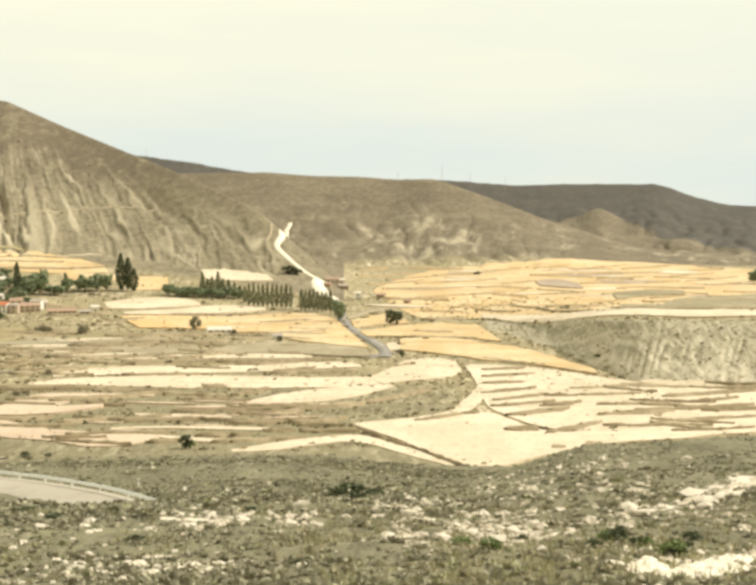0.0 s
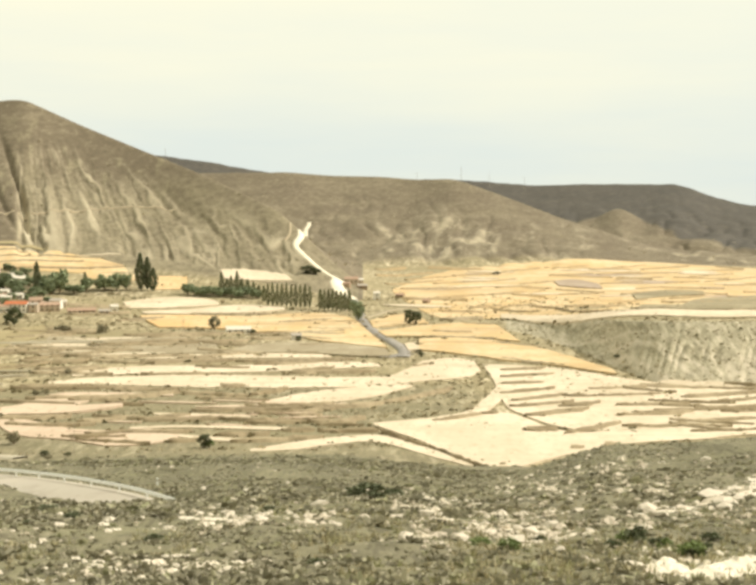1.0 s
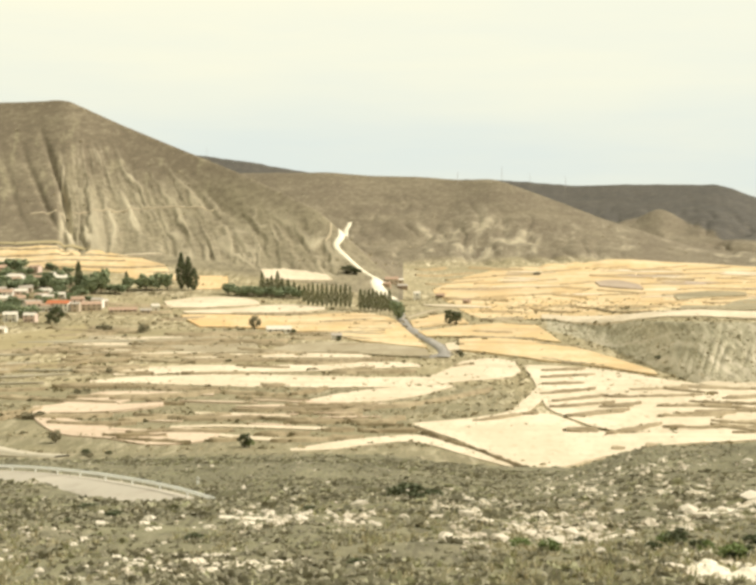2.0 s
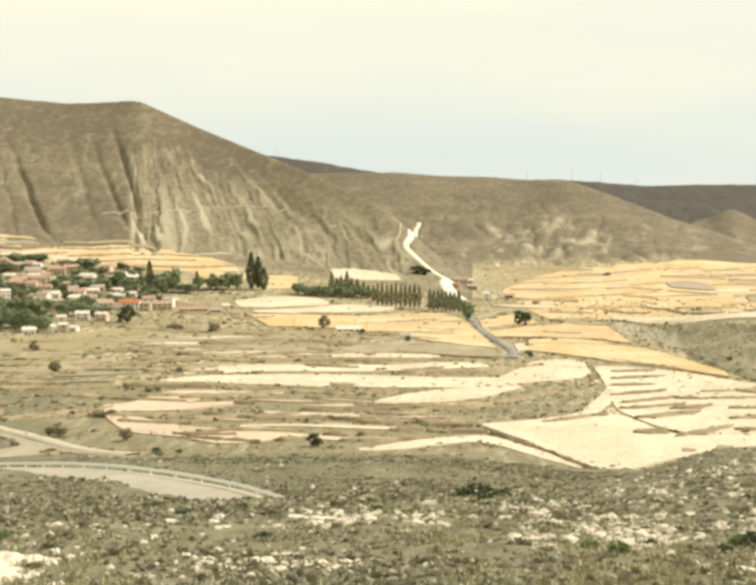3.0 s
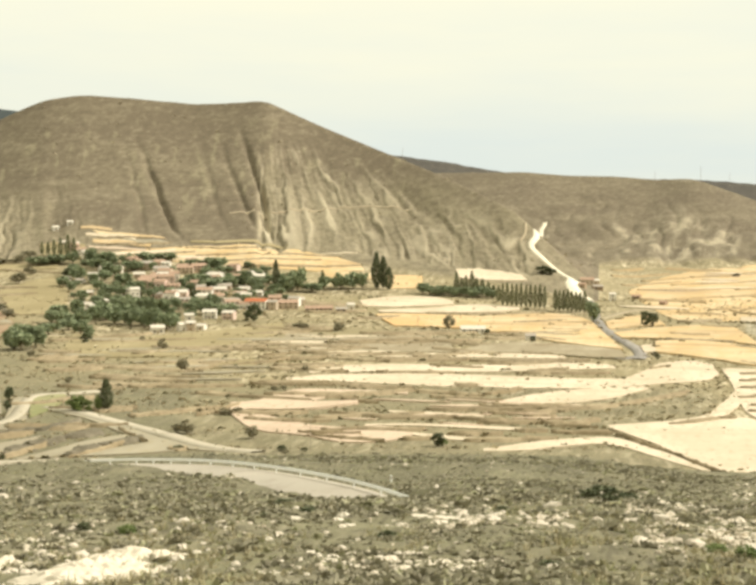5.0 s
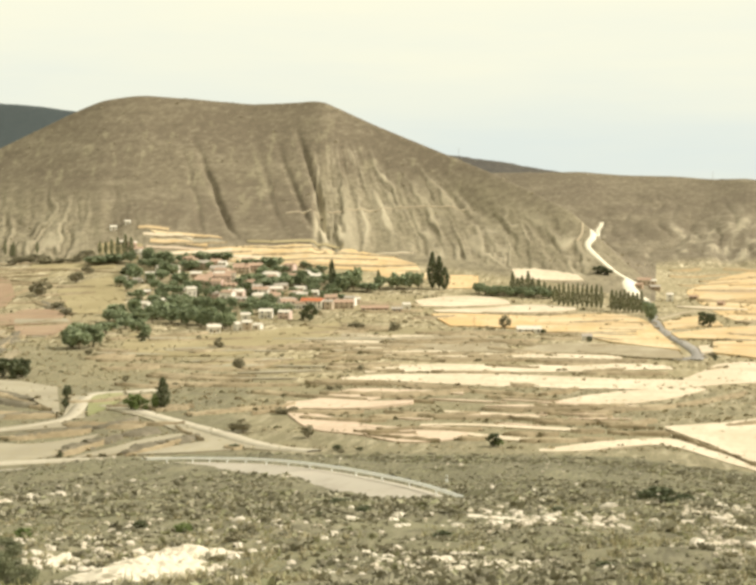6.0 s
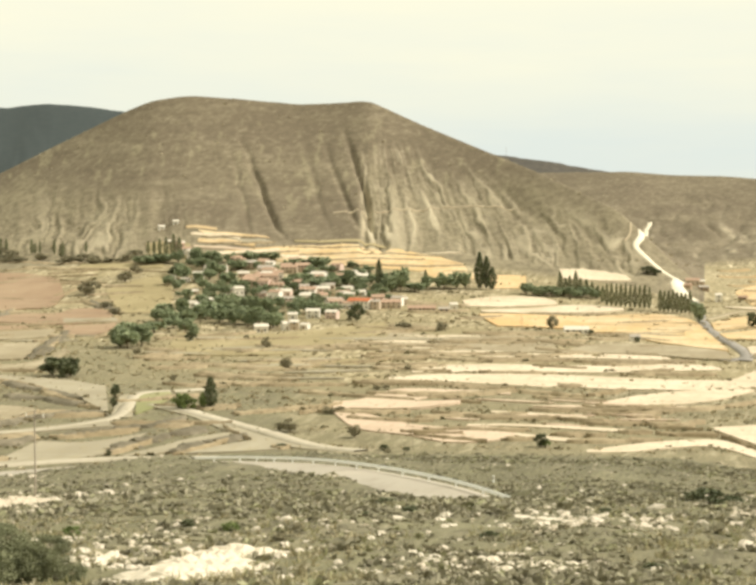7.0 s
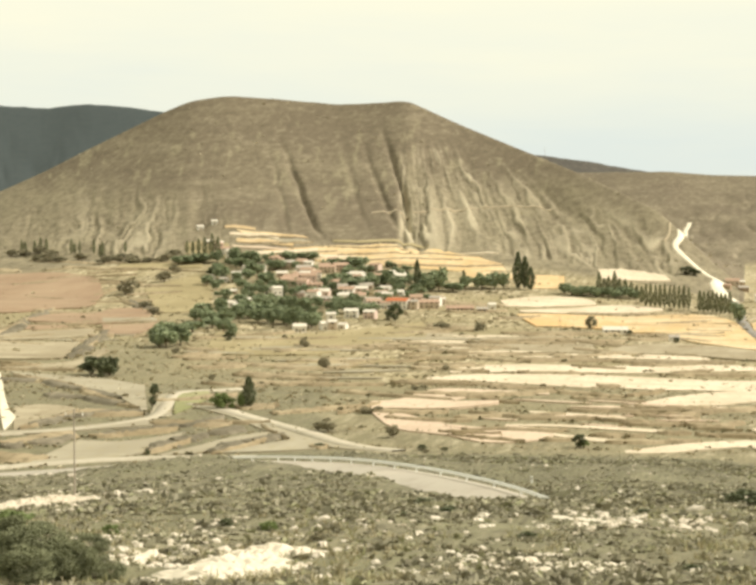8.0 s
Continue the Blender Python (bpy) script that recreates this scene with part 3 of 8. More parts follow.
def box(bm, x0, x1, y0, y1, z0, z1):
    v = [bm.verts.new((x, y, z)) for z in (z0, z1) for x, y in ((x0, y0), (x1, y0), (x1, y1), (x0, y1))]
    for f in ((3, 2, 1, 0), (4, 5, 6, 7), (0, 1, 5, 4), (1, 2, 6, 5), (2, 3, 7, 6), (3, 0, 4, 7)):
        bm.faces.new([v[k] for k in f])


def tube(bm, a, b, ra, rb, sides=7):
    a, b = Vector(a), Vector(b)
    q = (b - a).to_track_quat("Z", "Y")
    rings = [[bm.verts.new(c + q @ Vector((math.cos(k * math.tau / sides) * r, math.sin(k * math.tau / sides) * r, 0))) for k in range(sides)] for c, r in ((a, ra), (b, rb))]
    for k in range(sides):
        bm.faces.new((rings[0][k], rings[0][(k + 1) % sides], rings[1][(k + 1) % sides], rings[1][k]))
    bm.faces.new(rings[1])
    bm.faces.new(rings[0][::-1])


def land(x, y):
    return float(ground_height(x, y)[0])


def resampled(points, n, sway=0.0, seed=0):
    """n points along a line, eased at its corners and swaying a little."""
    p = np.array(points, float)
    for _ in range(2):
        if len(p) > 2:
            p = np.concatenate([p[:1], np.stack([0.75 * p[:-1] + 0.25 * p[1:], 0.25 * p[:-1] + 0.75 * p[1:]], 1).reshape(-1, 2), p[-1:]])
    s = np.concatenate([[0], np.cumsum(np.hypot(*np.diff(p, axis=0).T))])
    at = np.linspace(0, s[-1], n)
    q = np.stack([np.interp(at, s, p[:, 0]), np.interp(at, s, p[:, 1])], -1)
    if sway:
        shift = ((layered(at / 22, at * 0, seed) - 0.5) * 2 + (layered(at / 9, at * 0, seed + 50) - 0.5) * 0.5) * sway * 0.6
        q += q / np.hypot(q[:, :1], q[:, 1:]) * (shift * np.clip(np.minimum(at, s[-1] - at) / 12, 0.1, 1))[:, None]
    return q


FIELDS, EDGES = [0], []


def field(name, mat, label, far, near, lift=0.4, sway=5.0, drop=1.0, lookout=False):
    """A plot of land between two edges, laid on the ground, with a low bank all round."""
    FIELDS[0] += 1
    lift += 0.013 * (FIELDS[0] % 47)
    n = int(np.clip(max(np.hypot(*np.diff(np.array(e, float), axis=0).T).sum() for e in (far, near)) / 3.5, 12, 160))
    sway = min(sway, 0.16 * abs(np.mean(np.hypot(*np.array(far, float).T)) - np.mean(np.hypot(*np.array(near, float).T))) + 0.6)
    a, b = resampled(far, n, sway, FIELDS[0]), resampled(near, n, sway, FIELDS[0] + 400)
    m = int(np.clip(np.median(np.hypot(*(a - b).T)) / 6, 3, 30))
    w = np.linspace(0, 1, m)[:, None, None]
    q = a[None] * (1 - w) + b[None] * w
    z = ground_height(q[..., 0], q[..., 1], lookout) + lift
    top = np.concatenate([q, z[..., None]], -1).reshape(-1, 3)
    faces = [(r * n + c, (r + 1) * n + c, (r + 1) * n + c + 1, r * n + c + 1) for r in range(m - 1) for c in range(n - 1)]
    rim = [c for c in range(n)] + [r * n + n - 1 for r in range(1, m)] + [(m - 1) * n + c for c in range(n - 2, -1, -1)] + [r * n for r in range(m - 2, 0, -1)]
    brim, foot = top[rim], top[rim] - (0, 0, drop)
    base, size = len(top), len(rim)
    faces += [(base + k, base + (k + 1) % size, base + size + (k + 1) % size, base + size + k) for k in range(size)]
    if not lookout:
        EDGES.append(top[rim])
    return tagged(new(name, mesh_of(name, np.concatenate([top, brim, foot]).tolist(), faces, mat, True)), label, "field", kind="structure")


def bank(ax, ay, bx, by, wide, mat=None, tall=0.9):
    """An overgrown terrace bank: a long low swell that tapers at both ends."""
    FIELDS[0] += 1
    length = math.hypot(bx - ax, by - ay)
    n = int(np.clip(length / 2, 10, 110))
    s = np.linspace(0, 1, n)
    spine = resampled([(ax, ay), ((ax + bx) / 2 + (by - ay) * 0.03, (ay + by) / 2 - (bx - ax) * 0.03), (bx, by)], n, min(3.5, wide * 0.4), FIELDS[0])
    nx, ny = -(by - ay) / length, (bx - ax) / length
    half = wide / 2 * np.sqrt(np.clip(1 - np.abs(2 * s - 1) ** 2.5, 0.01, 1)) * (0.3 + 1.4 * layered(s * length / 7, s * 0, FIELDS[0] + 7, 4))
    verts, faces, across = [], [], (-1, -0.55, 0, 0.55, 1)
    for k in range(n):
        for e in across:
            x, y = spine[k, 0] + nx * half[k] * e, spine[k, 1] + ny * half[k] * e
            verts.append((x, y, e))
    v = np.array(verts)
    swell = tall * (1 - v[:, 2] ** 2) * (0.2 + 1.6 * layered(v[:, 0] / 2.5, v[:, 1] / 2.5, FIELDS[0] + 3))
    v[:, 2] = ground_height(v[:, 0], v[:, 1], False) + np.where(np.abs(v[:, 2]) > 0.9, -0.3, 0.42 + swell)
    for k in range(n - 1):
        for c in range(4):
            i = k * 5 + c
            faces.append((i, i + 5, i + 6, i + 1))
    EDGES.append(v[np.arange(len(v)) % 5 % 4 > 0])
    return tagged(new("terrace_bank", mesh_of("terrace_bank", v.tolist(), faces, mat or (mat_goldbank if ay > 1150 and ax > -30 else mat_bank))), "overgrown earth bank between terraced fields", "bank", kind="structure")


def track(name, mat, label, line, wide, lift=0.55, category="track"):
    """A road or path of even width on the ground."""
    p = np.array(line, float)
    n = int(max(10, np.hypot(*np.diff(p, axis=0).T).sum() / 4))
    q = resampled(line, n)
    step = np.gradient(q, axis=0)
    step /= np.hypot(step[:, :1], step[:, 1:])
    verts, faces = [], []
    for e, low in ((-0.62, 1.5), (-0.5, 0), (0, -0.08), (0.5, 0), (0.62, 1.5)):
        w = wide * (0.85 + 0.3 * layered(np.arange(n) / 6, np.zeros(n), int(wide * 10) + int(e * 10)))
        x, y = q[:, 0] - step[:, 1] * e * w, q[:, 1] + step[:, 0] * e * w
        verts.append(np.stack([x, y, ground_height(x, y) + lift - low], -1))
    for r in range(4):
        for k in range(n - 1):
            faces.append((r * n + k, r * n + k + 1, (r + 1) * n + k + 1, (r + 1) * n + k))
    return tagged(new(name, mesh_of(name, np.concatenate(verts).tolist(), faces, mat, True)), label, category, kind="structure")


# ---- fields, banks, tracks ----
field("wheat_field", mat_gold, "golden ripe grain field on the plain", [(-3.4, 1464.6), (46.4, 1831.7), (121.5, 1909.9), (183.8, 1975.5), (309.6, 2038.0), (372.0, 1986.8), (427.2, 1850.9), (459.9, 1824.6)], [(-3.4, 1423.1), (19.2, 1164.1), (36.9, 1079.8), (71.5, 1123.2), (116.7, 952.0), (153.6, 845.7), (193.6, 837.6), (210.8, 835.5)], lift=0.3)
bank(-22, 1677, 40, 1794, 15.0)
bank(8, 1624, 58, 1705, 15.6)
bank(-11, 1527, 46, 1627, 10.1)
bank(3, 1474, 77, 1488, 23.1)
bank(35, 1557, 83, 1609, 17.1)
bank(59, 1716, 107, 1765, 29.0)
bank(83, 1600, 119, 1646, 16.2)
bank(22, 1321, 72, 1385, 15.5)
bank(71, 1371, 112, 1426, 15.3)
bank(104, 1281, 106, 1104, 1.7)
bank(106, 1104, 124, 942, 2.9)
bank(107, 1370, 133, 1470, 3.5)
bank(167, 1267, 200, 1314, 11.1)
bank(189, 1380, 224, 1421, 15.1)
bank(214, 1467, 241, 1498, 12.8)
bank(241, 1498, 291, 1461, 29.9)
bank(256, 1565, 295, 1599, 17.0)
bank(298, 1590, 370, 1682, 10.0)
bank(167, 1858, 221, 1892, 15.7)
bank(214, 1833, 261, 1866, 60.0)
bank(214, 1744, 266, 1786, 21.4)
bank(276, 1853, 348, 1953, 19.8)
bank(113, 1778, 162, 1861, 18.9)
bank(332, 1828, 391, 1853, 32.3)
bank(160, 1723, 211, 1762, 18.9)
bank(56, 1215, 79, 1241, 10.4)
bank(30, 1183, 61, 1174, 14.3)
bank(77, 1203, 108, 1233, 19.6)
bank(220, 1641, 270, 1678, 21.0)
bank(117, 1553, 154, 1606, 13.7)
bank(221, 1326, 256, 1364, 17.6)
bank(125, 914, 156, 886, 9.6)
bank(90, 1488, 124, 1519, 16.6)
bank(326, 1544, 364, 1578, 15.9)
bank(-24, 1828, 9, 1880, 20.1)
bank(37, 1885, 95, 1829, 34.0)
bank(137, 1382, 177, 1409, 10.8)
bank(301, 1687, 360, 1757, 10.4)
field("fallow_field", mat_purple, "greyish mauve fallow strip among the grain", [(153.3, 1596.6), (177.1, 1642.9), (190.0, 1550.3)], [(150.2, 1518.0), (164.5, 1484.8), (184.2, 1468.2)], lift=0.8)
field("scrub_strip", mat_scrubstrip, "olive grey scrub strip above the eroded bank", [(139.4, 934.7), (230.6, 1312.8), (274.1, 1336.6), (317.2, 1373.3), (345.7, 1370.6)], [(133.9, 915.7), (152.3, 866.9), (176.1, 858.2), (196.9, 851.9), (214.4, 849.8)], lift=0.7)
field("scrub_strip", mat_scrubstrip, "olive grey scrub strip above the eroded bank", [(197.6, 1379.7), (237.6, 1450.6), (265.8, 1418.6)], [(192.1, 1314.3), (221.4, 1351.8), (258.1, 1377.3)], lift=0.7)
field("stubble_field", mat_straw, "pale cut stubble field on the valley floor", [(72.1, 1132.4), (116.7, 952.0), (154.9, 852.9), (196.0, 848.3), (213.5, 846.2)], [(69.8, 1096.2), (111.2, 906.7), (146.3, 805.4), (185.8, 803.8), (202.4, 801.8)])
field("wheat_field", mat_gold, "golden ripe grain field on the plain", [(-11.5, 994.7), (20.3, 1046.2), (52.4, 1071.1), (63.4, 1044.9)], [(-6.3, 960.3), (18.7, 963.6), (46.7, 954.5), (70.1, 929.2)])
field("wheat_field", mat_gold, "golden ripe grain field on the plain", [(-17.9, 1081.2), (-4.7, 1135.8), (12.2, 1154.5)], [(-14.9, 1023.8), (1.8, 1047.1), (20.6, 1063.2)])
field("wheat_field", mat_gold, "golden ripe grain field on the plain", [(12.7, 939.8), (32.5, 950.9), (59.4, 932.6), (81.5, 874.6), (91.6, 825.8), (102.3, 776.7)], [(11.8, 875.7), (29.2, 855.1), (52.4, 822.9), (74.6, 799.9), (90.3, 772.6), (101.7, 755.4)])
bank(19, 960, 58, 948, 15.3)
bank(43, 1063, 63, 1045, 14.0)
bank(22, 994, 45, 986, 9.4)
bank(56, 923, 78, 892, 11.8)
bank(53, 830, 81, 795, 6.4)
bank(31, 1097, 58, 1116, 29.4)
field("stubble_field", mat_straw, "pale cut stubble field on the valley floor", [(42.0, 800.0), (62.8, 800.1), (83.9, 777.1), (98.4, 747.3), (116.3, 721.2), (139.0, 706.7), (161.0, 695.3), (174.8, 691.1)], [(43.4, 732.6), (42.1, 631.8), (49.7, 609.3), (57.6, 580.0), (69.8, 567.5), (87.9, 576.2), (114.3, 580.5), (135.7, 585.4), (148.9, 588.1)])
field("stubble_field", mat_straw, "pale cut stubble field on the valley floor", [(-8.7, 591.9), (11.7, 604.6), (26.1, 607.0), (39.8, 624.7), (47.6, 606.6), (54.2, 580.2), (62.6, 563.2), (77.1, 571.8), (106.2, 583.1), (136.3, 587.9), (149.5, 590.7)], [(-7.7, 584.4), (2.5, 561.6), (14.8, 525.8), (29.0, 488.3), (40.7, 499.6), (51.0, 513.4), (61.5, 524.8), (76.1, 540.8), (100.4, 550.8), (130.7, 563.7), (144.2, 569.4)], lift=0.5)
field("stubble_field", mat_straw, "pale cut stubble field on the valley floor", [(15.1, 609.9), (26.7, 620.7), (34.0, 654.5), (41.2, 695.7), (46.1, 722.9), (57.8, 736.2)], [(15.5, 599.3), (28.9, 609.7), (37.6, 634.8), (45.9, 681.8), (51.5, 709.8), (59.0, 718.9)])
bank(49, 773, 71, 784, 7.4)
bank(47, 744, 73, 758, 6.8)
bank(46, 717, 65, 723, 8.9)
bank(43, 682, 68, 702, 8.7)
bank(46, 656, 69, 678, 6.5)
bank(44, 638, 71, 655, 7.1)
bank(48, 612, 74, 630, 10.8)
bank(45, 571, 56, 578, 16.4)
bank(58, 563, 81, 591, 8.7)
bank(13, 597, 32, 615, 6.4)
bank(31, 615, 38, 620, 7.2)
bank(86, 641, 116, 647, 7.5)
bank(83, 612, 108, 615, 5.4)
bank(106, 593, 141, 606, 5.7)
bank(80, 581, 106, 583, 6.0)
bank(115, 632, 148, 641, 8.2)
bank(83, 674, 110, 680, 6.3)
bank(118, 670, 159, 688, 12.5)
bank(106, 712, 134, 700, 13.7)
bank(134, 700, 167, 694, 12.4)
bank(102, 567, 133, 575, 4.3)
bank(97, 703, 108, 707, 11.5)
bank(128, 652, 147, 665, 7.5)
bank(82, 698, 99, 702, 5.1)
bank(103, 641, 123, 635, 6.1)
bank(57, 533, 61, 531, 9.4)
bank(69, 539, 72, 537, 8.2)
bank(-7, 577, 15, 524, 2.5)
bank(15, 524, 28, 491, 1.9)
field("stubble_field", mat_straw, "pale cut stubble field on the valley floor", [(-203.1, 1211.2), (-182.5, 1254.0), (-141.6, 1251.1), (-133.1, 1223.4)], [(-194.0, 1177.1), (-159.2, 1189.3), (-132.1, 1214.4)])
field("stubble_field", mat_straw, "pale cut stubble field on the valley floor", [(-180.0, 1153.8), (-147.7, 1181.7), (-113.3, 1223.9), (-83.2, 1206.1)], [(-177.4, 1143.8), (-129.4, 1142.5), (-104.1, 1161.2), (-81.5, 1191.4)])
field("wheat_field", mat_orange, "deep golden harvested field beside the village", [(-177.3, 1125.7), (-155.5, 1136.5), (-128.1, 1131.1), (-100.6, 1122.2)], [(-150.5, 1032.2), (-135.2, 1031.7), (-116.0, 1023.6), (-88.1, 1014.9)])
field("wheat_field", mat_gold, "golden ripe grain field on the plain", [(-104.0, 1122.3), (-76.3, 1154.0), (-49.4, 1162.8), (-29.2, 1109.2), (-17.4, 994.7)], [(-86.2, 992.9), (-63.0, 997.6), (-50.8, 934.9), (-22.5, 904.8), (-5.0, 887.6)])
bank(-77, 1068, -44, 1101, 13.3)
bank(-96, 1140, -63, 1168, 11.0)
bank(-55, 1019, -28, 1017, 11.3)
bank(-147, 1145, -90, 1158, 16.0)
field("fallow_field", mat_fallow, "greyish green fallow field on a terrace", [(-81.6, 908.6), (-50.2, 922.7), (-22.4, 899.1), (-6.3, 881.9)], [(-92.3, 858.4), (-46.9, 861.3), (-23.4, 839.0), (-3.5, 838.3)])
field("fallow_field", mat_fallow, "greyish green fallow field on a terrace", [(-174.3, 961.5), (-143.9, 967.4), (-108.8, 959.7)], [(-162.1, 865.5), (-127.9, 859.3), (-92.9, 863.8)])
field("fallow_field", mat_fallow, "greyish green fallow field on a terrace", [(-207.1, 969.1), (-189.8, 968.6), (-177.1, 961.6)], [(-186.8, 850.2), (-168.2, 844.6), (-160.6, 844.4)])
field("stubble_field", mat_straw, "pale cut stubble field on the valley floor", [(-158.1, 844.3), (-122.1, 853.9), (-72.2, 860.3), (-36.7, 860.7)], [(-156.2, 834.2), (-119.2, 833.3), (-70.3, 837.0), (-33.1, 834.4)], sway=1.2)
field("stubble_field", mat_straw, "pale cut stubble field on the valley floor", [(-155.9, 782.4), (-125.5, 795.2), (-78.4, 794.2), (-53.9, 814.2), (-20.3, 813.4), (-9.3, 803.2)], [(-149.2, 748.5), (-120.4, 762.3), (-82.2, 763.6), (-51.1, 771.4), (-19.6, 786.2), (-8.0, 789.8)])
field("stubble_field", mat_straw, "pale cut stubble field on the valley floor", [(-155.7, 727.1), (-139.5, 744.3), (-107.9, 753.8), (-81.1, 753.2), (-40.7, 746.2), (-18.5, 743.5), (-3.2, 746.7), (3.6, 772.7), (13.5, 822.4), (28.6, 837.1), (38.8, 818.3)], [(-153.7, 717.6), (-134.5, 717.2), (-101.6, 709.2), (-83.9, 701.7), (-74.4, 710.5), (-54.8, 701.1), (-30.1, 704.2), (-13.4, 705.6), (3.3, 721.9), (18.5, 732.9), (33.0, 742.1), (39.6, 772.3)])
field("stubble_field", mat_straw, "pale cut stubble field on the valley floor", [(-54.8, 651.5), (-44.9, 676.9), (-29.8, 697.1), (-13.5, 707.5), (3.3, 718.2)], [(-56.1, 643.9), (-35.4, 648.1), (-18.4, 657.0), (-4.9, 681.1), (7.5, 712.5)])
field("ploughed_field", mat_rose, "pale rose coloured bare field on the lower terraces", [(-158.8, 635.4), (-148.8, 641.1), (-145.4, 678.8), (-137.3, 688.8), (-118.4, 685.0), (-94.0, 684.5)], [(-153.2, 612.8), (-143.2, 616.7), (-131.1, 629.2), (-126.4, 652.8), (-116.9, 676.6), (-92.6, 674.5)])
field("ploughed_field", mat_rose, "pale rose coloured bare field on the lower terraces", [(-153.5, 612.8), (-140.4, 604.6), (-126.3, 588.9), (-114.9, 575.2), (-98.5, 569.0), (-75.8, 562.8)], [(-151.5, 604.8), (-134.3, 563.8), (-118.8, 553.3), (-112.0, 552.1), (-92.4, 533.7), (-74.3, 551.5)])
field("stubble_field", mat_straw, "pale cut stubble field on the valley floor", [(-47.8, 529.9), (-36.2, 543.3), (-23.8, 556.3), (-10.8, 562.9), (-4.1, 561.7), (7.2, 539.3), (17.5, 514.0), (25.5, 490.9)], [(-47.4, 524.8), (-35.1, 526.7), (-23.1, 539.9), (-10.5, 547.2), (-0.8, 539.4), (10.0, 516.0), (20.0, 499.9), (27.2, 482.3)])
field("stubble_field", mat_straw, "pale cut stubble field on the valley floor", [(-95.4, 580.9), (-79.0, 586.8), (-56.1, 584.0), (-38.6, 580.0)], [(-94.8, 577.3), (-78.1, 580.6), (-55.4, 576.6), (-38.1, 572.7)], sway=1)
field("stubble_field", mat_straw, "pale cut stubble field on the valley floor", [(-92.6, 620.0), (-70.2, 616.8), (-55.1, 611.1)], [(-91.7, 614.5), (-69.3, 608.7), (-54.7, 607.1)], sway=1)
field("stubble_field", mat_straw, "pale cut stubble field on the valley floor", [(-75.8, 562.8), (-59.9, 554.6), (-43.2, 551.0)], [(-75.0, 557.1), (-59.0, 545.8), (-42.9, 547.8)], sway=1)
bank(-133, 658, -110, 668, 12.6)
bank(-77, 712, -66, 710, 10.6)
bank(-61, 677, -47, 701, 9.1)
bank(-119, 756, -82, 759, 8.4)
bank(-51, 765, -10, 769, 14.4)
bank(8, 789, 16, 803, 4.1)
bank(-129, 819, -81, 823, 22.1)
bank(-81, 818, -21, 828, 16.9)
bank(-190, 820, -154, 810, 10.8)
bank(-132, 706, -93, 695, 11.4)
bank(-92, 688, -61, 674, 8.8)
bank(-164, 707, -133, 710, 11.1)
bank(-35, 633, -5, 651, 10.5)
bank(-5, 651, 24, 703, 7.0)
bank(-25, 592, -12, 608, 6.3)
bank(-167, 905, -125, 916, 12.1)
bank(-124, 928, -84, 938, 15.6)
bank(-219, 1025, -179, 1003, 17.6)
bank(-187, 1087, -159, 1114, 15.5)
bank(-226, 1122, -188, 1152, 17.5)
bank(-242, 1182, -193, 1184, 17.4)
bank(-130, 967, -92, 993, 12.2)
bank(-85, 948, -55, 955, 19.8)
bank(-95, 599, -65, 603, 6.6)
bank(-65, 603, -33, 595, 6.2)
bank(-98, 567, -72, 571, 5.9)
bank(-117, 594, -98, 609, 10.4)
bank(-71, 627, -35, 636, 10.0)
field("ploughed_field", mat_plough, "pinkish brown ploughed field on a terrace", [(-673.3, 1279.1), (-620.8, 1282.0), (-576.5, 1272.2), (-537.9, 1238.3)], [(-546.2, 1037.0), (-516.5, 1043.3), (-500.9, 1072.2), (-475.1, 1080.5), (-499.3, 1158.1)])
field("ploughed_field", mat_plough, "pinkish brown ploughed field on a terrace", [(-487.3, 1005.5), (-482.6, 1040.6), (-455.1, 1051.2), (-434.4, 1079.2)], [(-478.2, 986.7), (-450.3, 978.1), (-422.7, 976.3), (-393.8, 1003.4)])
field("ploughed_field", mat_plough, "pinkish brown ploughed field on a terrace", [(-456.5, 1057.7), (-457.5, 1082.3), (-433.2, 1076.4)], [(-445.7, 1032.6), (-431.5, 1029.0), (-414.0, 1038.8)])
field("fallow_field", mat_ash, "ash beige stubble field between scrub banks", [(-437.8, 1014.4), (-423.3, 1017.5), (-407.3, 1027.2)], [(-427.6, 989.1), (-410.2, 985.9), (-394.4, 1003.2)])
field("ploughed_field", mat_plough, "pinkish brown ploughed field on a terrace", [(-419.4, 970.1), (-402.2, 966.7), (-390.0, 990.2)], [(-392.9, 911.6), (-376.6, 905.2), (-371.7, 917.1)])
field("fallow_field", mat_fallow, "greyish green fallow field on a terrace", [(-460.2, 873.4), (-442.7, 913.4), (-411.9, 943.8)], [(-444.9, 844.2), (-410.7, 865.9), (-396.0, 889.8)])
field("fallow_field", mat_fallow, "greyish green fallow field on a terrace", [(-441.9, 838.6), (-402.5, 842.3), (-382.9, 853.7)], [(-398.1, 755.2), (-366.7, 756.1), (-353.4, 767.1)])
field("ploughed_field", mat_plough, "pinkish brown ploughed field on a terrace", [(-465.7, 961.0), (-444.3, 965.1), (-420.5, 956.1)], [(-455.3, 932.7), (-429.0, 931.8), (-414.8, 943.1)])
field("fallow_field", mat_fallow, "greyish green fallow field on a terrace", [(-385.6, 731.3), (-341.1, 740.4), (-347.6, 786.9), (-357.8, 829.4)], [(-374.4, 710.1), (-325.8, 717.9), (-329.5, 745.8), (-347.8, 814.5)])
field("fallow_field", mat_ash, "ash beige stubble field between scrub banks", [(-350.2, 701.8), (-327.1, 694.3), (-299.9, 686.7), (-267.8, 664.8)], [(-338.0, 686.8), (-308.5, 664.5), (-277.9, 641.1), (-257.0, 617.2), (-230.7, 575.3)])
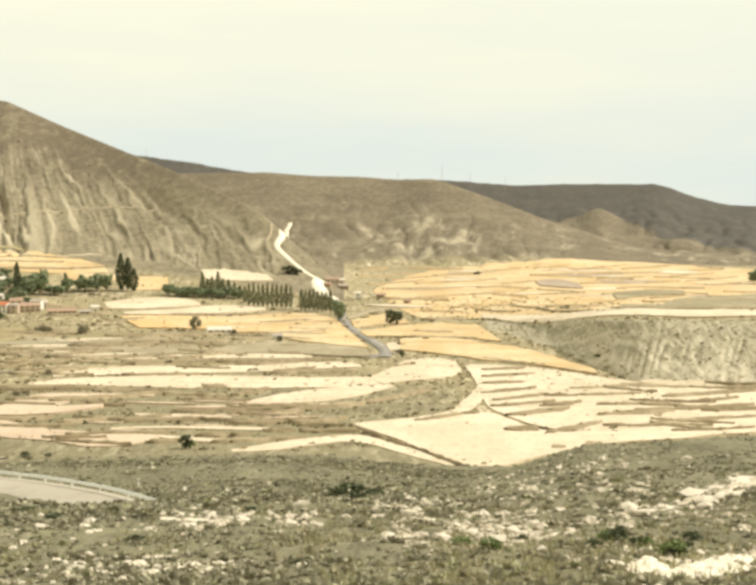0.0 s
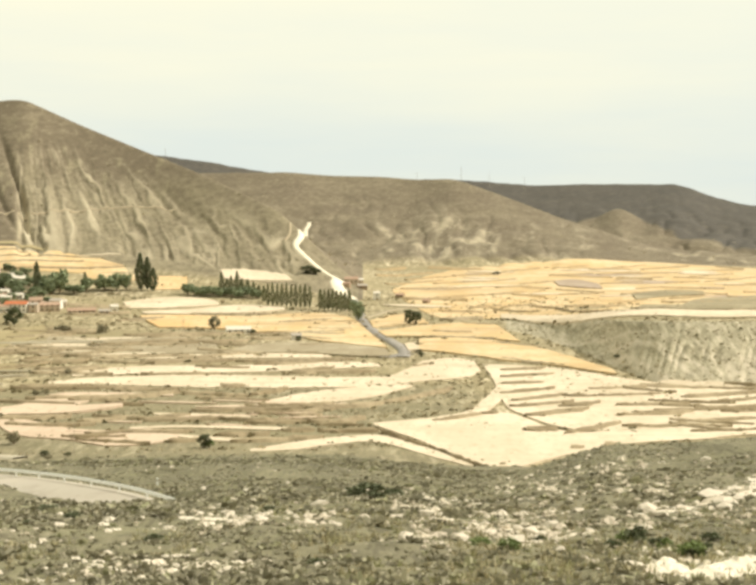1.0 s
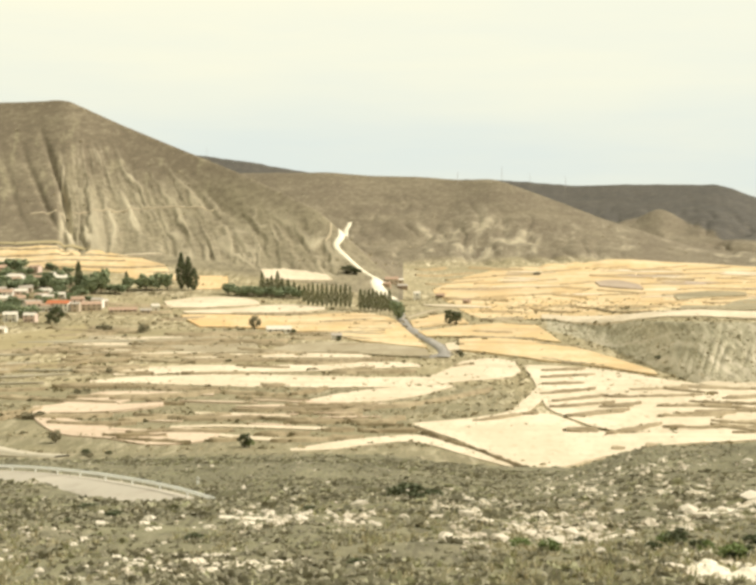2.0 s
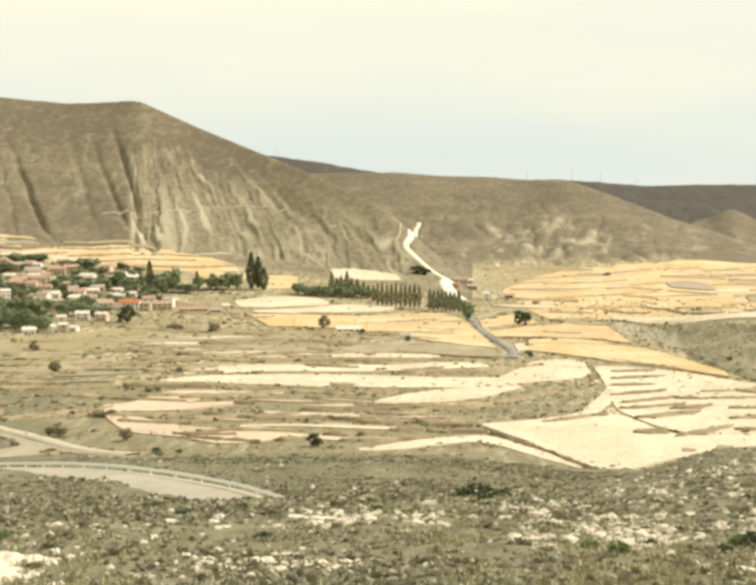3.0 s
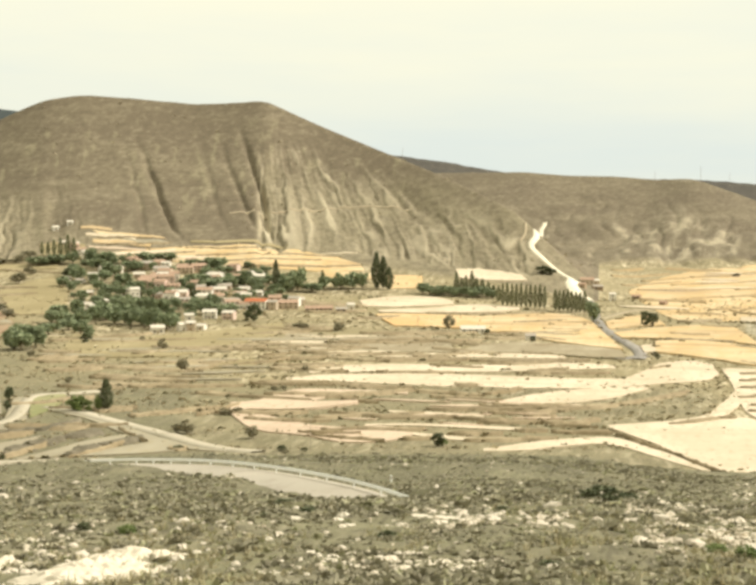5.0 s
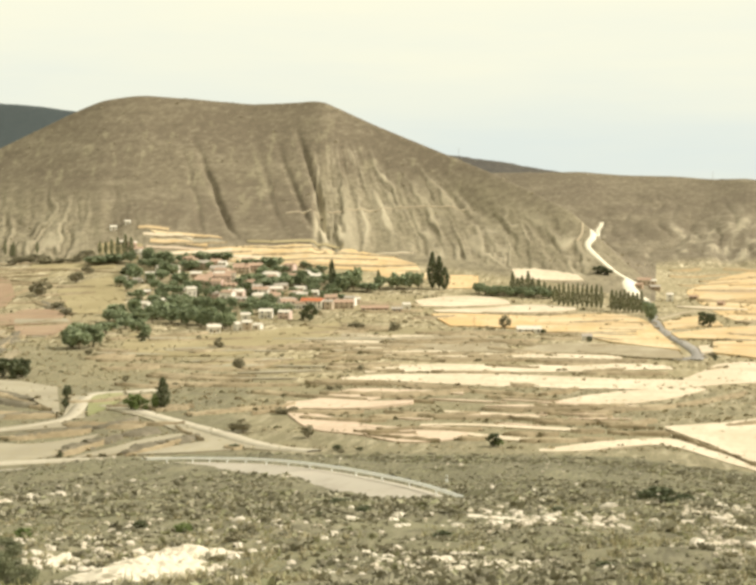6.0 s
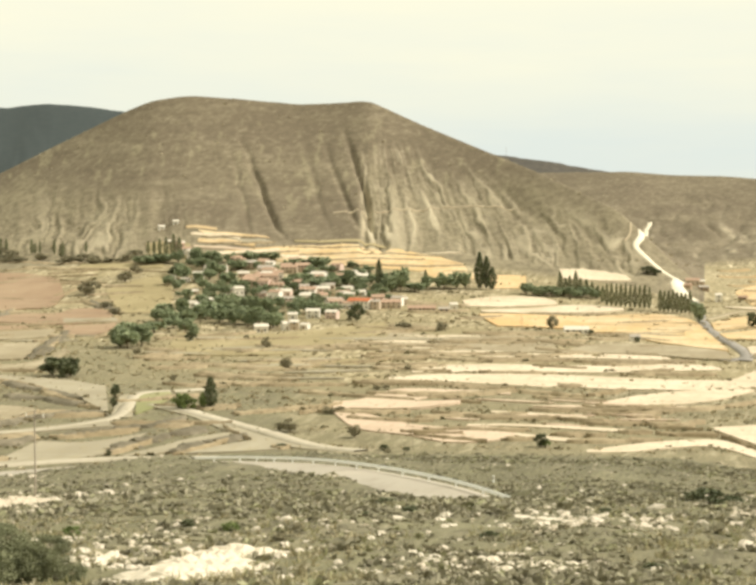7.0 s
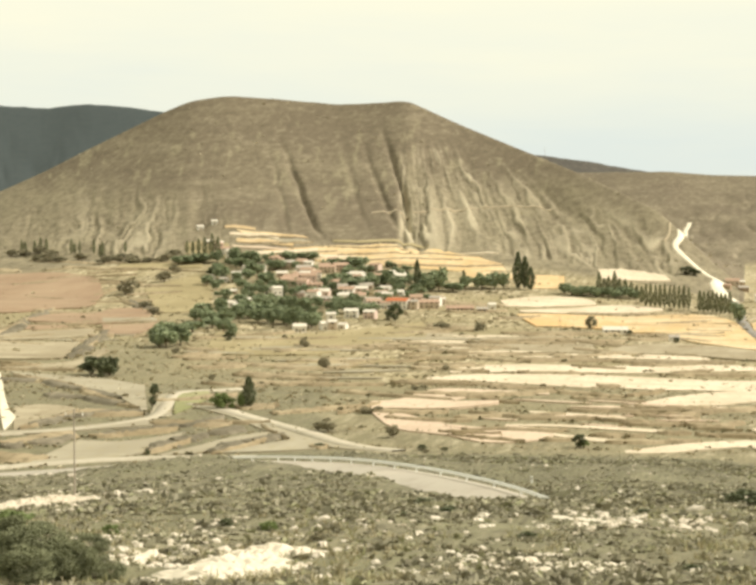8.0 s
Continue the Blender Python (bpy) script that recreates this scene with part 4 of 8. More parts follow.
field("fallow_field", mat_fallow, "greyish green fallow field on a terrace", [(-290.2, 585.3), (-280.6, 595.3), (-267.7, 589.4)], [(-260.5, 524.4), (-261.8, 543.1), (-263.8, 584.4)])
field("fallow_field", mat_ash, "ash beige stubble field between scrub banks", [(-249.7, 635.6), (-245.5, 640.1)], [(-227.3, 567.8), (-220.0, 572.5)])
field("green_meadow", mat_green, "low green meadow beside the farm track", [(-243.0, 637.5), (-234.9, 653.3)], [(-222.2, 580.3), (-222.6, 602.3), (-227.3, 638.1)])
field("fallow_field", mat_ash, "ash beige stubble field between scrub banks", [(-226.2, 612.2), (-198.3, 589.2), (-177.3, 559.2), (-160.4, 538.8), (-146.0, 524.1), (-125.8, 516.2)], [(-222.1, 600.9), (-199.2, 580.5), (-181.2, 554.4), (-165.8, 533.9), (-150.4, 516.4), (-127.4, 509.5)])
field("fallow_field", mat_ash, "ash beige stubble field between scrub banks", [(-229.4, 508.7), (-213.9, 509.2), (-203.5, 526.8), (-200.7, 535.8)], [(-223.1, 454.2), (-212.8, 468.1), (-196.8, 483.9), (-199.1, 516.3)])
field("fallow_field", mat_ash, "ash beige stubble field between scrub banks", [(-190.8, 485.4), (-186.0, 503.2), (-181.5, 528.8), (-170.0, 547.2)], [(-188.6, 483.9), (-177.2, 497.0), (-175.8, 522.2), (-165.3, 538.8)])
field("fallow_field", mat_ash, "ash beige stubble field between scrub banks", [(-175.0, 495.5), (-166.2, 513.5), (-155.9, 535.2)], [(-174.3, 493.6), (-159.1, 501.5), (-144.9, 511.4)])
field("fallow_field", mat_ash, "ash beige stubble field between scrub banks", [(-270.5, 519.4), (-249.7, 529.6), (-238.7, 546.3), (-226.7, 562.5)], [(-266.6, 512.0), (-244.5, 522.4), (-231.4, 537.9), (-217.6, 549.0)])
field("chalk_bank", mat_white, "bare white chalk bank at the field edge", [(-365.5, 707.5), (-354.2, 700.8), (-327.8, 650.2), (-293.1, 584.5), (-274.9, 555.8)], [(-353.0, 683.1), (-343.1, 675.1), (-321.1, 633.4), (-285.8, 564.3), (-263.8, 523.6)])
field("dry_meadow", mat_meadow, "yellow dry meadow on the slope", [(-476.0, 1182.9), (-467.5, 1244.4), (-451.4, 1256.8)], [(-415.1, 1057.7), (-392.1, 1062.1), (-406.3, 1141.6)])
field("dry_meadow", mat_meadow, "yellow dry meadow on the slope", [(-332.2, 941.7), (-290.6, 916.8), (-261.2, 959.9), (-226.8, 1050.6)], [(-293.4, 808.9), (-255.2, 805.1), (-224.9, 826.3), (-210.0, 973.0)])
field("dry_meadow", mat_meadow, "yellow dry meadow on the slope", [(-244.0, 769.9), (-214.9, 789.7), (-189.6, 808.8)], [(-237.1, 748.1), (-205.8, 756.1), (-181.4, 773.9)])
field("dry_meadow", mat_meadow, "yellow dry meadow on the slope", [(-550.7, 1314.0), (-520.2, 1326.5), (-476.5, 1315.0)], [(-541.7, 1282.2), (-500.5, 1276.1), (-465.4, 1284.3)])
bank(-455, 875, -490, 1012, 9.6)
bank(-490, 1012, -502, 1078, 5.8)
bank(-503, 1148, -504, 1193, 8.9)
bank(-351, 768, -402, 931, 2.8)
bank(-366, 891, -384, 978, 4.5)
bank(-469, 975, -423, 969, 12.2)
bank(-423, 976, -406, 1034, 6.4)
bank(-370, 711, -322, 714, 8.8)
bank(-340, 686, -298, 657, 8.7)
bank(-298, 657, -240, 590, 6.3)
bank(-260, 528, -260, 578, 6.7)
bank(-260, 578, -232, 575, 19.8)
bank(-229, 517, -206, 542, 11.8)
bank(-196, 485, -192, 518, 3.9)
bank(-175, 490, -167, 528, 3.6)
bank(-250, 493, -238, 524, 17.8)
bank(-245, 473, -221, 469, 14.3)
bank(-221, 553, -192, 561, 17.7)
bank(-231, 624, -223, 643, 11.0)
bank(-180, 557, -160, 526, 1.9)
bank(-149, 512, -144, 516, 8.0)
bank(-299, 794, -292, 829, 6.7)
bank(-664, 1315, -635, 1292, 14.3)
bank(-661, 1366, -546, 1313, 10.2)
bank(-601, 1306, -514, 1278, 9.3)
bank(-587, 1247, -549, 1258, 10.9)
bank(-475, 1132, -437, 1085, 6.7)
bank(-440, 1084, -413, 1058, 9.9)
bank(-244, 712, -192, 706, 7.3)
bank(-216, 681, -167, 693, 7.4)
bank(-162, 595, -154, 631, 4.1)
bank(-218, 765, -200, 789, 7.4)
field("wheat_field", mat_gold, "golden ripe grain field on the plain", [(-486.9, 1434.8), (-453.3, 1431.1), (-421.4, 1431.9)], [(-479.6, 1426.7), (-450.0, 1420.9), (-415.2, 1426.3)])
field("fallow_field", mat_ash, "ash beige stubble field between scrub banks", [(-468.6, 1407.8), (-447.0, 1411.3), (-417.6, 1419.0)], [(-461.4, 1393.0), (-440.6, 1391.2), (-410.8, 1411.2)])
field("wheat_field", mat_gold, "golden ripe grain field on the plain", [(-438.7, 1364.1), (-383.6, 1409.8), (-318.9, 1415.8), (-276.6, 1421.6), (-232.7, 1391.3)], [(-423.8, 1338.1), (-363.8, 1337.1), (-290.6, 1326.9), (-224.3, 1365.4)])
bank(-428, 1351, -376, 1381, 5.6)
bank(-389, 1396, -313, 1411, 5.5)
bank(-372, 1366, -282, 1405, 5.6)
bank(-358, 1345, -266, 1390, 5.7)
bank(-313, 1334, -231, 1384, 5.8)
bank(-475, 1412, -432, 1422, 5.4)
bank(-315, 1398, -253, 1410, 5.6)
bank(-458, 1388, -406, 1411, 7.6)
field("dry_meadow", mat_meadow, "yellow dry meadow on the slope", [(-522.2, 1394.7), (-502.2, 1399.9), (-476.0, 1383.1)], [(-499.3, 1336.9), (-473.1, 1318.4), (-458.1, 1324.7)], sway=1.5)
field("wheat_field", mat_gold, "narrow golden terrace above the village", [(-502.1, 1445.7), (-484.3, 1448.6), (-472.0, 1446.2)], [(-499.0, 1438.2), (-481.1, 1438.9), (-469.5, 1438.5)], sway=1.5)
field("stubble_field", mat_straw, "pale narrow terrace above the village", [(-489.7, 1423.3), (-465.7, 1427.1), (-441.7, 1423.2)], [(-486.4, 1414.9), (-462.1, 1415.7), (-439.3, 1412.6)], sway=1.5)
field("wheat_field", mat_gold, "narrow golden terrace above the village", [(-476.5, 1404.7), (-450.5, 1408.0), (-421.4, 1400.7)], [(-472.5, 1392.5), (-445.8, 1393.1), (-418.8, 1389.3)], sway=1.5)
field("fallow_field", mat_rose, "pale rose terrace above the village", [(-471.6, 1379.4), (-446.3, 1380.7), (-418.7, 1377.3)], [(-469.4, 1373.0), (-443.3, 1371.6), (-417.0, 1368.8)], sway=1.5)
field("stubble_field", mat_straw, "pale narrow terrace above the village", [(-443.2, 1357.6), (-420.2, 1367.8), (-396.1, 1389.9)], [(-439.9, 1347.6), (-416.9, 1356.9), (-392.7, 1378.0)], sway=1.5)
field("dry_meadow", mat_meadow, "yellow dry meadow on the slope", [(-392.1, 1423.4), (-349.5, 1431.4), (-306.7, 1438.2)], [(-389.5, 1417.0), (-347.4, 1422.8), (-304.8, 1429.6)], sway=1.5)
field("wheat_field", mat_orange, "deep golden harvested field beside the village", [(-205.6, 1350.4), (-173.8, 1352.8)], [(-192.4, 1289.4), (-166.4, 1301.9)])
field("stubble_field", mat_straw, "pale cut stubble field on the valley floor", [(-149.3, 1383.8), (-127.3, 1407.4), (-92.7, 1377.6)], [(-141.2, 1345.4), (-109.5, 1340.7), (-86.6, 1356.2)])
field("wheat_field", mat_gold, "golden ripe grain field on the plain", [(-257.9, 1346.8), (-218.4, 1354.5)], [(-251.2, 1312.3), (-210.4, 1330.0)])
track("dirt_track", mat_ashtrack, "pale dusty farm track between scrub banks", [(-266.0, 512.0), (-247.7, 525.0), (-236.1, 540.1), (-227.8, 560.4), (-225.8, 574.4), (-236.0, 610.0), (-246.2, 645.8), (-234.7, 652.5), (-223.6, 664.3)], 5.0, category="track")
track("dirt_track", mat_ashtrack, "pale dusty farm track between scrub banks", [(-226.4, 609.8), (-212.2, 600.9), (-190.7, 577.5), (-174.1, 560.3), (-158.7, 544.5), (-142.4, 523.0), (-118.0, 508.0)], 6.5, category="track")
track("dirt_track", mat_ashtrack, "pale dusty farm track along the foot of the slope", [(-232.0, 449.0), (-212.3, 466.9), (-193.4, 479.5), (-171.5, 485.5), (-149.7, 492.0)], 5.0, category="track")
for line in ([(-338.1, 667.9), (-317.7, 669.1), (-284.3, 640.6), (-259.3, 617.6)], [(-294.9, 621.0), (-273.7, 616.8), (-250.3, 600.9)], [(-261.1, 537.7), (-256.3, 564.2), (-246.7, 577.9), (-235.1, 580.2)],
             [(-247.7, 488.7), (-240.8, 495.7), (-233.7, 514.3)], [(-226.6, 518.3), (-217.5, 534.9), (-207.7, 547.1), (-199.4, 572.4)], [(-196.3, 490.7), (-197.7, 511.7), (-190.9, 530.5), (-185.3, 550.2)],
             [(-178.1, 495.0), (-173.6, 515.4), (-165.0, 536.7)], [(-445.1, 880.1), (-487.0, 997.8), (-502.0, 1074.5)], [(-351.6, 769.1), (-376.0, 848.0), (-401.2, 933.7)], [(-464.8, 1126.7), (-415.7, 1059.3)]):
    for (ax, ay), (bx, by) in zip(line, line[1:]):
        bank(ax, ay, bx, by, 11.0, mat_thicket, 1.0)
track("dirt_track", mat_white, "white gravel track climbing the hillside", [(-125.5, 2350.7), (-125.1, 2329.6), (-126.1, 2310.1), (-128.1, 2284.7), (-86.8, 1508.4), (-89.9, 1492.6), (-92.5, 1478.2), (-85.5, 1462.7), (-78.3, 1446.8), (-69.0, 1430.0), (-60.1, 1417.2), (-49.7, 1406.8)], 5.5)
track("dirt_track", mat_white, "white gravel track climbing the hillside", [(-49.7, 1406.8), (-51.8, 1374.4), (-36.0, 1300.0)], 11)
track("dirt_track", mat_path, "worn pale footpath on the bare slope", [(-99.7, 1530.1), (-98.0, 1502.8), (-102.0, 1484.0)], 2.5)
track("road", mat_asphalt, "narrow grey asphalt road through the fields", [(-34.5, 1301.9), (-27.2, 1166.7), (-21.2, 1056.2), (-12.2, 981.0), (-1.7, 921.4), (4.6, 876.0), (2.9, 838.2)], 6.5, category="road")
track("road", mat_asphalt, "grey asphalt lay-by at the bend", [(5.5, 856.6), (-1.1, 843.6), (-9.7, 838.5)], 7, category="road")
track("dirt_track", mat_path, "dusty grey farm track over the plain", [(-23.6, 1108.5), (-13.3, 1155.6), (2.1, 1215.9), (27.2, 1215.4)], 5)
track("dirt_track", mat_path, "worn pale footpath on the bare slope", [(-380.0, 1519.4), (-337.7, 1541.3), (-303.0, 1581.0), (-258.4, 1600.1), (-213.6, 1585.9)], 3.5)
field("stubble_field", mat_straw, "pale cut stubble field on the valley floor", [(4.2, 910.0), (11.1, 921.5)], [(6.1, 870.3), (12.9, 875.7)])
field("ploughed_field", mat_rose, "pale rose coloured bare field on the lower terraces", [(-147.2, 618.2), (-136.1, 635.0), (-122.1, 640.7), (-108.9, 646.4)], [(-145.9, 612.7), (-131.9, 615.2), (-120.2, 620.5), (-107.9, 640.4)])
field("stubble_field", mat_straw, "pale cut stubble field on the valley floor", [(-146.5, 912.9), (-134.2, 922.9), (-120.1, 921.4)], [(-146.1, 910.1), (-132.1, 908.6), (-119.7, 918.5)])
field("stubble_field", mat_straw, "pale cut stubble field on the valley floor", [(-125.5, 818.3), (-114.7, 821.3), (-102.8, 816.2)], [(-125.2, 816.3), (-113.3, 811.4), (-102.6, 814.3)])
field("stubble_field", mat_straw, "pale cut stubble field on the valley floor", [(-217.7, 921.8), (-191.5, 921.9), (-163.6, 912.5)], [(-217.1, 919.4), (-189.1, 910.1), (-163.2, 910.2)])
field("stubble_field", mat_straw, "pale cut stubble field on the valley floor", [(-195.1, 952.2), (-181.6, 953.0), (-166.1, 943.4)], [(-194.6, 949.5), (-179.1, 940.0), (-165.7, 940.8)])
field("stubble_field", mat_straw, "pale cut stubble field on the valley floor", [(-123.2, 834.8), (-106.8, 843.2), (-89.2, 842.5)], [(-122.9, 832.5), (-105.4, 831.9), (-88.9, 840.2)])
field("stubble_field", mat_straw, "pale cut stubble field on the valley floor", [(-170.2, 851.8), (-147.2, 861.7), (-122.5, 863.5)], [(-169.8, 849.8), (-145.5, 851.5), (-122.2, 861.4)])
field("stubble_field", mat_straw, "pale cut stubble field on the valley floor", [(-183.3, 950.7), (-167.4, 960.1), (-149.2, 957.2)], [(-182.7, 947.7), (-164.8, 944.9), (-148.8, 954.1)])
field("stubble_field", mat_straw, "pale cut stubble field on the valley floor", [(-78.8, 819.5), (-68.3, 823.0), (-57.3, 818.9)], [(-78.6, 817.7), (-67.6, 813.9), (-57.1, 817.1)])
field("stubble_field", mat_straw, "pale cut stubble field on the valley floor", [(-221.6, 910.1), (-191.6, 911.2), (-160.2, 904.7)], [(-221.2, 908.2), (-189.6, 901.7), (-159.9, 902.8)])
field("stubble_field", mat_straw, "pale cut stubble field on the valley floor", [(-198.6, 867.8), (-172.4, 880.0), (-144.2, 884.7)], [(-198.2, 866.0), (-170.6, 870.5), (-143.9, 882.7)])
field("ploughed_field", mat_rose, "pale rose coloured bare field on the lower terraces", [(-106.2, 595.8), (-100.1, 597.3), (-93.4, 595.6)], [(-106.1, 595.0), (-99.4, 593.3), (-93.3, 594.8)])
field("ploughed_field", mat_rose, "pale rose coloured bare field on the lower terraces", [(-44.2, 606.9), (-32.7, 611.2), (-21.0, 610.8)], [(-44.1, 605.8), (-32.4, 605.4), (-20.9, 609.6)])
field("ploughed_field", mat_rose, "pale rose coloured bare field on the lower terraces", [(-79.0, 638.1), (-64.4, 644.0), (-49.0, 644.0)], [(-78.8, 636.7), (-63.6, 636.7), (-48.9, 642.5)])
field("ploughed_field", mat_rose, "pale rose coloured bare field on the lower terraces", [(-69.0, 589.4), (-60.9, 589.3), (-52.5, 585.6)], [(-68.9, 588.5), (-60.5, 584.8), (-52.5, 584.8)])
field("ploughed_field", mat_rose, "pale rose coloured bare field on the lower terraces", [(-44.6, 645.5), (-28.0, 650.3), (-11.1, 649.1)], [(-44.5, 644.0), (-27.7, 642.9), (-11.0, 647.6)])
field("ploughed_field", mat_rose, "pale rose coloured bare field on the lower terraces", [(-75.3, 659.5), (-63.3, 661.5), (-50.8, 658.0)], [(-75.1, 658.1), (-62.6, 654.7), (-50.7, 656.6)])
field("ploughed_field", mat_rose, "pale rose coloured bare field on the lower terraces", [(-59.7, 653.1), (-48.1, 655.3), (-36.1, 651.7)], [(-59.6, 651.6), (-47.6, 648.0), (-36.0, 650.3)])
field("ploughed_field", mat_rose, "pale rose coloured bare field on the lower terraces", [(-91.0, 607.8), (-72.1, 614.0), (-52.5, 615.7)], [(-90.8, 606.7), (-71.5, 608.3), (-52.4, 614.5)])
field("ploughed_field", mat_rose, "pale rose coloured bare field on the lower terraces", [(-55.8, 620.1), (-43.6, 622.1), (-31.1, 620.3)], [(-55.8, 619.1), (-43.3, 617.3), (-31.0, 619.3)])
field("ploughed_field", mat_rose, "pale rose coloured bare field on the lower terraces", [(-104.1, 655.1), (-88.1, 654.6), (-71.7, 650.2)], [(-104.0, 654.1), (-87.5, 649.7), (-71.6, 649.2)])
field("ploughed_field", mat_rose, "pale rose coloured bare field on the lower terraces", [(-116.4, 570.9), (-100.3, 571.1), (-83.6, 567.5)], [(-116.2, 569.9), (-99.4, 566.4), (-83.4, 566.6)])
field("ploughed_field", mat_rose, "pale rose coloured bare field on the lower terraces", [(-95.0, 575.9), (-83.5, 575.1), (-71.6, 571.0)], [(-94.9, 575.0), (-82.9, 571.0), (-71.5, 570.2)])
field("fallow_field", mat_ash, "ash beige stubble field between scrub banks", [(-256.9, 759.2), (-230.2, 767.2), (-201.5, 767.7)], [(-256.2, 757.4), (-227.5, 758.1), (-201.0, 765.9)])
field("fallow_field", mat_ash, "ash beige stubble field between scrub banks", [(-309.4, 816.7), (-289.9, 821.0), (-267.1, 815.4)], [(-308.5, 814.2), (-285.5, 808.7), (-266.3, 812.9)])
field("fallow_field", mat_ash, "ash beige stubble field between scrub banks", [(-283.7, 841.1), (-263.3, 857.1), (-240.3, 865.8)], [(-283.1, 839.3), (-260.4, 847.8), (-239.8, 863.9)])
field("fallow_field", mat_ash, "ash beige stubble field between scrub banks", [(-216.7, 766.4), (-189.2, 773.0), (-160.4, 773.4)], [(-216.3, 764.9), (-187.3, 765.3), (-160.1, 771.9)])
field("fallow_field", mat_ash, "ash beige stubble field between scrub banks", [(-262.9, 842.7), (-237.8, 848.0), (-211.0, 846.4)], [(-262.4, 840.9), (-235.4, 839.4), (-210.6, 844.7)])
field("fallow_field", mat_ash, "ash beige stubble field between scrub banks", [(-314.5, 905.8), (-299.8, 914.8), (-281.4, 912.8)], [(-313.6, 903.1), (-295.3, 901.2), (-280.6, 910.1)])
field("fallow_field", mat_ash, "ash beige stubble field between scrub banks", [(-275.7, 836.0), (-255.9, 847.3), (-232.3, 846.0)], [(-274.7, 832.9), (-251.2, 831.8), (-231.4, 842.9)])
field("fallow_field", mat_ash, "ash beige stubble field between scrub banks", [(-237.5, 917.9), (-203.7, 933.0), (-166.9, 933.6)], [(-236.6, 914.3), (-199.8, 915.1), (-166.2, 930.0)])
field("fallow_field", mat_ash, "ash beige stubble field between scrub banks", [(-227.0, 708.2), (-201.2, 715.2), (-174.1, 717.4)], [(-226.6, 707.0), (-199.5, 709.1), (-173.8, 716.1)])
field("fallow_field", mat_ash, "ash beige stubble field between scrub banks", [(-244.4, 782.0), (-222.5, 799.2), (-197.5, 806.8)], [(-243.7, 779.6), (-219.1, 787.0), (-196.9, 804.3)])
field("fallow_field", mat_ash, "ash beige stubble field between scrub banks", [(-207.2, 734.8), (-190.5, 748.4), (-171.5, 754.1)], [(-206.6, 732.8), (-187.9, 738.3), (-171.0, 752.0)])
field("fallow_field", mat_ash, "ash beige stubble field between scrub banks", [(-235.8, 767.2), (-207.9, 772.3), (-178.5, 770.8)], [(-235.3, 765.5), (-205.7, 764.1), (-178.1, 769.1)])
field("stubble_field", mat_straw, "pale cut stubble field on the valley floor", [(193.8, 1399.7), (232.1, 1403.3), (267.1, 1389.3)], [(193.2, 1395.4), (228.5, 1381.6), (266.3, 1385.0)])
field("stubble_field", mat_straw, "pale cut stubble field on the valley floor", [(168.0, 1360.4), (193.5, 1375.5), (216.9, 1373.2)], [(167.5, 1356.1), (190.5, 1354.0), (216.2, 1368.9)])
field("stubble_field", mat_straw, "pale cut stubble field on the valley floor", [(219.9, 1699.8), (239.6, 1716.7), (254.4, 1699.5)], [(218.8, 1691.4), (233.7, 1674.7), (253.2, 1691.1)])
field("stubble_field", mat_straw, "pale cut stubble field on the valley floor", [(181.0, 1822.4), (229.8, 1850.9), (270.5, 1816.1)], [(180.2, 1814.5), (223.3, 1799.0), (269.3, 1807.9)])
field("stubble_field", mat_straw, "pale cut stubble field on the valley floor", [(-10.8, 1252.4), (15.6, 1253.1), (41.0, 1227.6)], [(-10.7, 1245.8), (15.1, 1219.6), (40.8, 1221.2)])
field("stubble_field", mat_straw, "pale cut stubble field on the valley floor", [(302.9, 1770.2), (331.7, 1772.1), (354.5, 1744.9)], [(301.6, 1762.6), (324.2, 1732.3), (352.9, 1736.7)])
field("stubble_field", mat_straw, "pale cut stubble field on the valley floor", [(67.7, 1681.6), (86.6, 1686.8), (103.9, 1662.6)], [(67.4, 1674.8), (84.9, 1652.6), (103.5, 1656.0)])
field("stubble_field", mat_straw, "pale cut stubble field on the valley floor", [(300.3, 1551.9), (340.5, 1564.7), (373.9, 1546.8)], [(298.9, 1544.4), (332.3, 1526.9), (372.1, 1539.3)])
field("stubble_field", mat_straw, "pale cut stubble field on the valley floor", [(105.0, 1394.8), (125.0, 1404.3), (143.0, 1392.6)], [(104.6, 1389.6), (122.6, 1378.1), (142.5, 1387.4)])
field("stubble_field", mat_straw, "pale cut stubble field on the valley floor", [(36.2, 1497.3), (80.0, 1524.3), (123.7, 1531.3)], [(36.1, 1492.3), (78.7, 1499.1), (123.3, 1526.2)])
field("stubble_field", mat_straw, "pale cut stubble field on the valley floor", [(300.4, 1807.9), (329.8, 1830.3), (349.2, 1798.1)], [(298.5, 1796.1), (318.2, 1765.7), (346.6, 1784.8)])
field("stubble_field", mat_straw, "pale cut stubble field on the valley floor", [(77.7, 1811.6), (103.7, 1805.7), (128.0, 1779.9)], [(77.5, 1805.8), (102.0, 1777.6), (127.6, 1774.4)])
field("stubble_field", mat_straw, "pale cut stubble field on the valley floor", [(251.6, 1323.2), (287.9, 1323.1), (316.8, 1292.7)], [(250.2, 1316.0), (280.2, 1287.7), (315.2, 1286.2)])
field("stubble_field", mat_straw, "pale cut stubble field on the valley floor", [(172.7, 885.4), (253.8, 1233.2), (191.6, 884.4)], [(172.1, 882.4), (180.2, 875.3), (190.8, 880.8)])
field("stubble_field", mat_straw, "pale cut stubble field on the valley floor", [(181.1, 1475.3), (207.3, 1494.4), (228.8, 1478.4)], [(180.0, 1466.7), (201.4, 1451.4), (227.4, 1469.8)])
field("stubble_field", mat_straw, "pale cut stubble field on the valley floor", [(59.7, 1632.5), (90.6, 1649.7), (119.2, 1627.4)], [(59.4, 1623.6), (88.1, 1604.0), (118.6, 1618.3)])
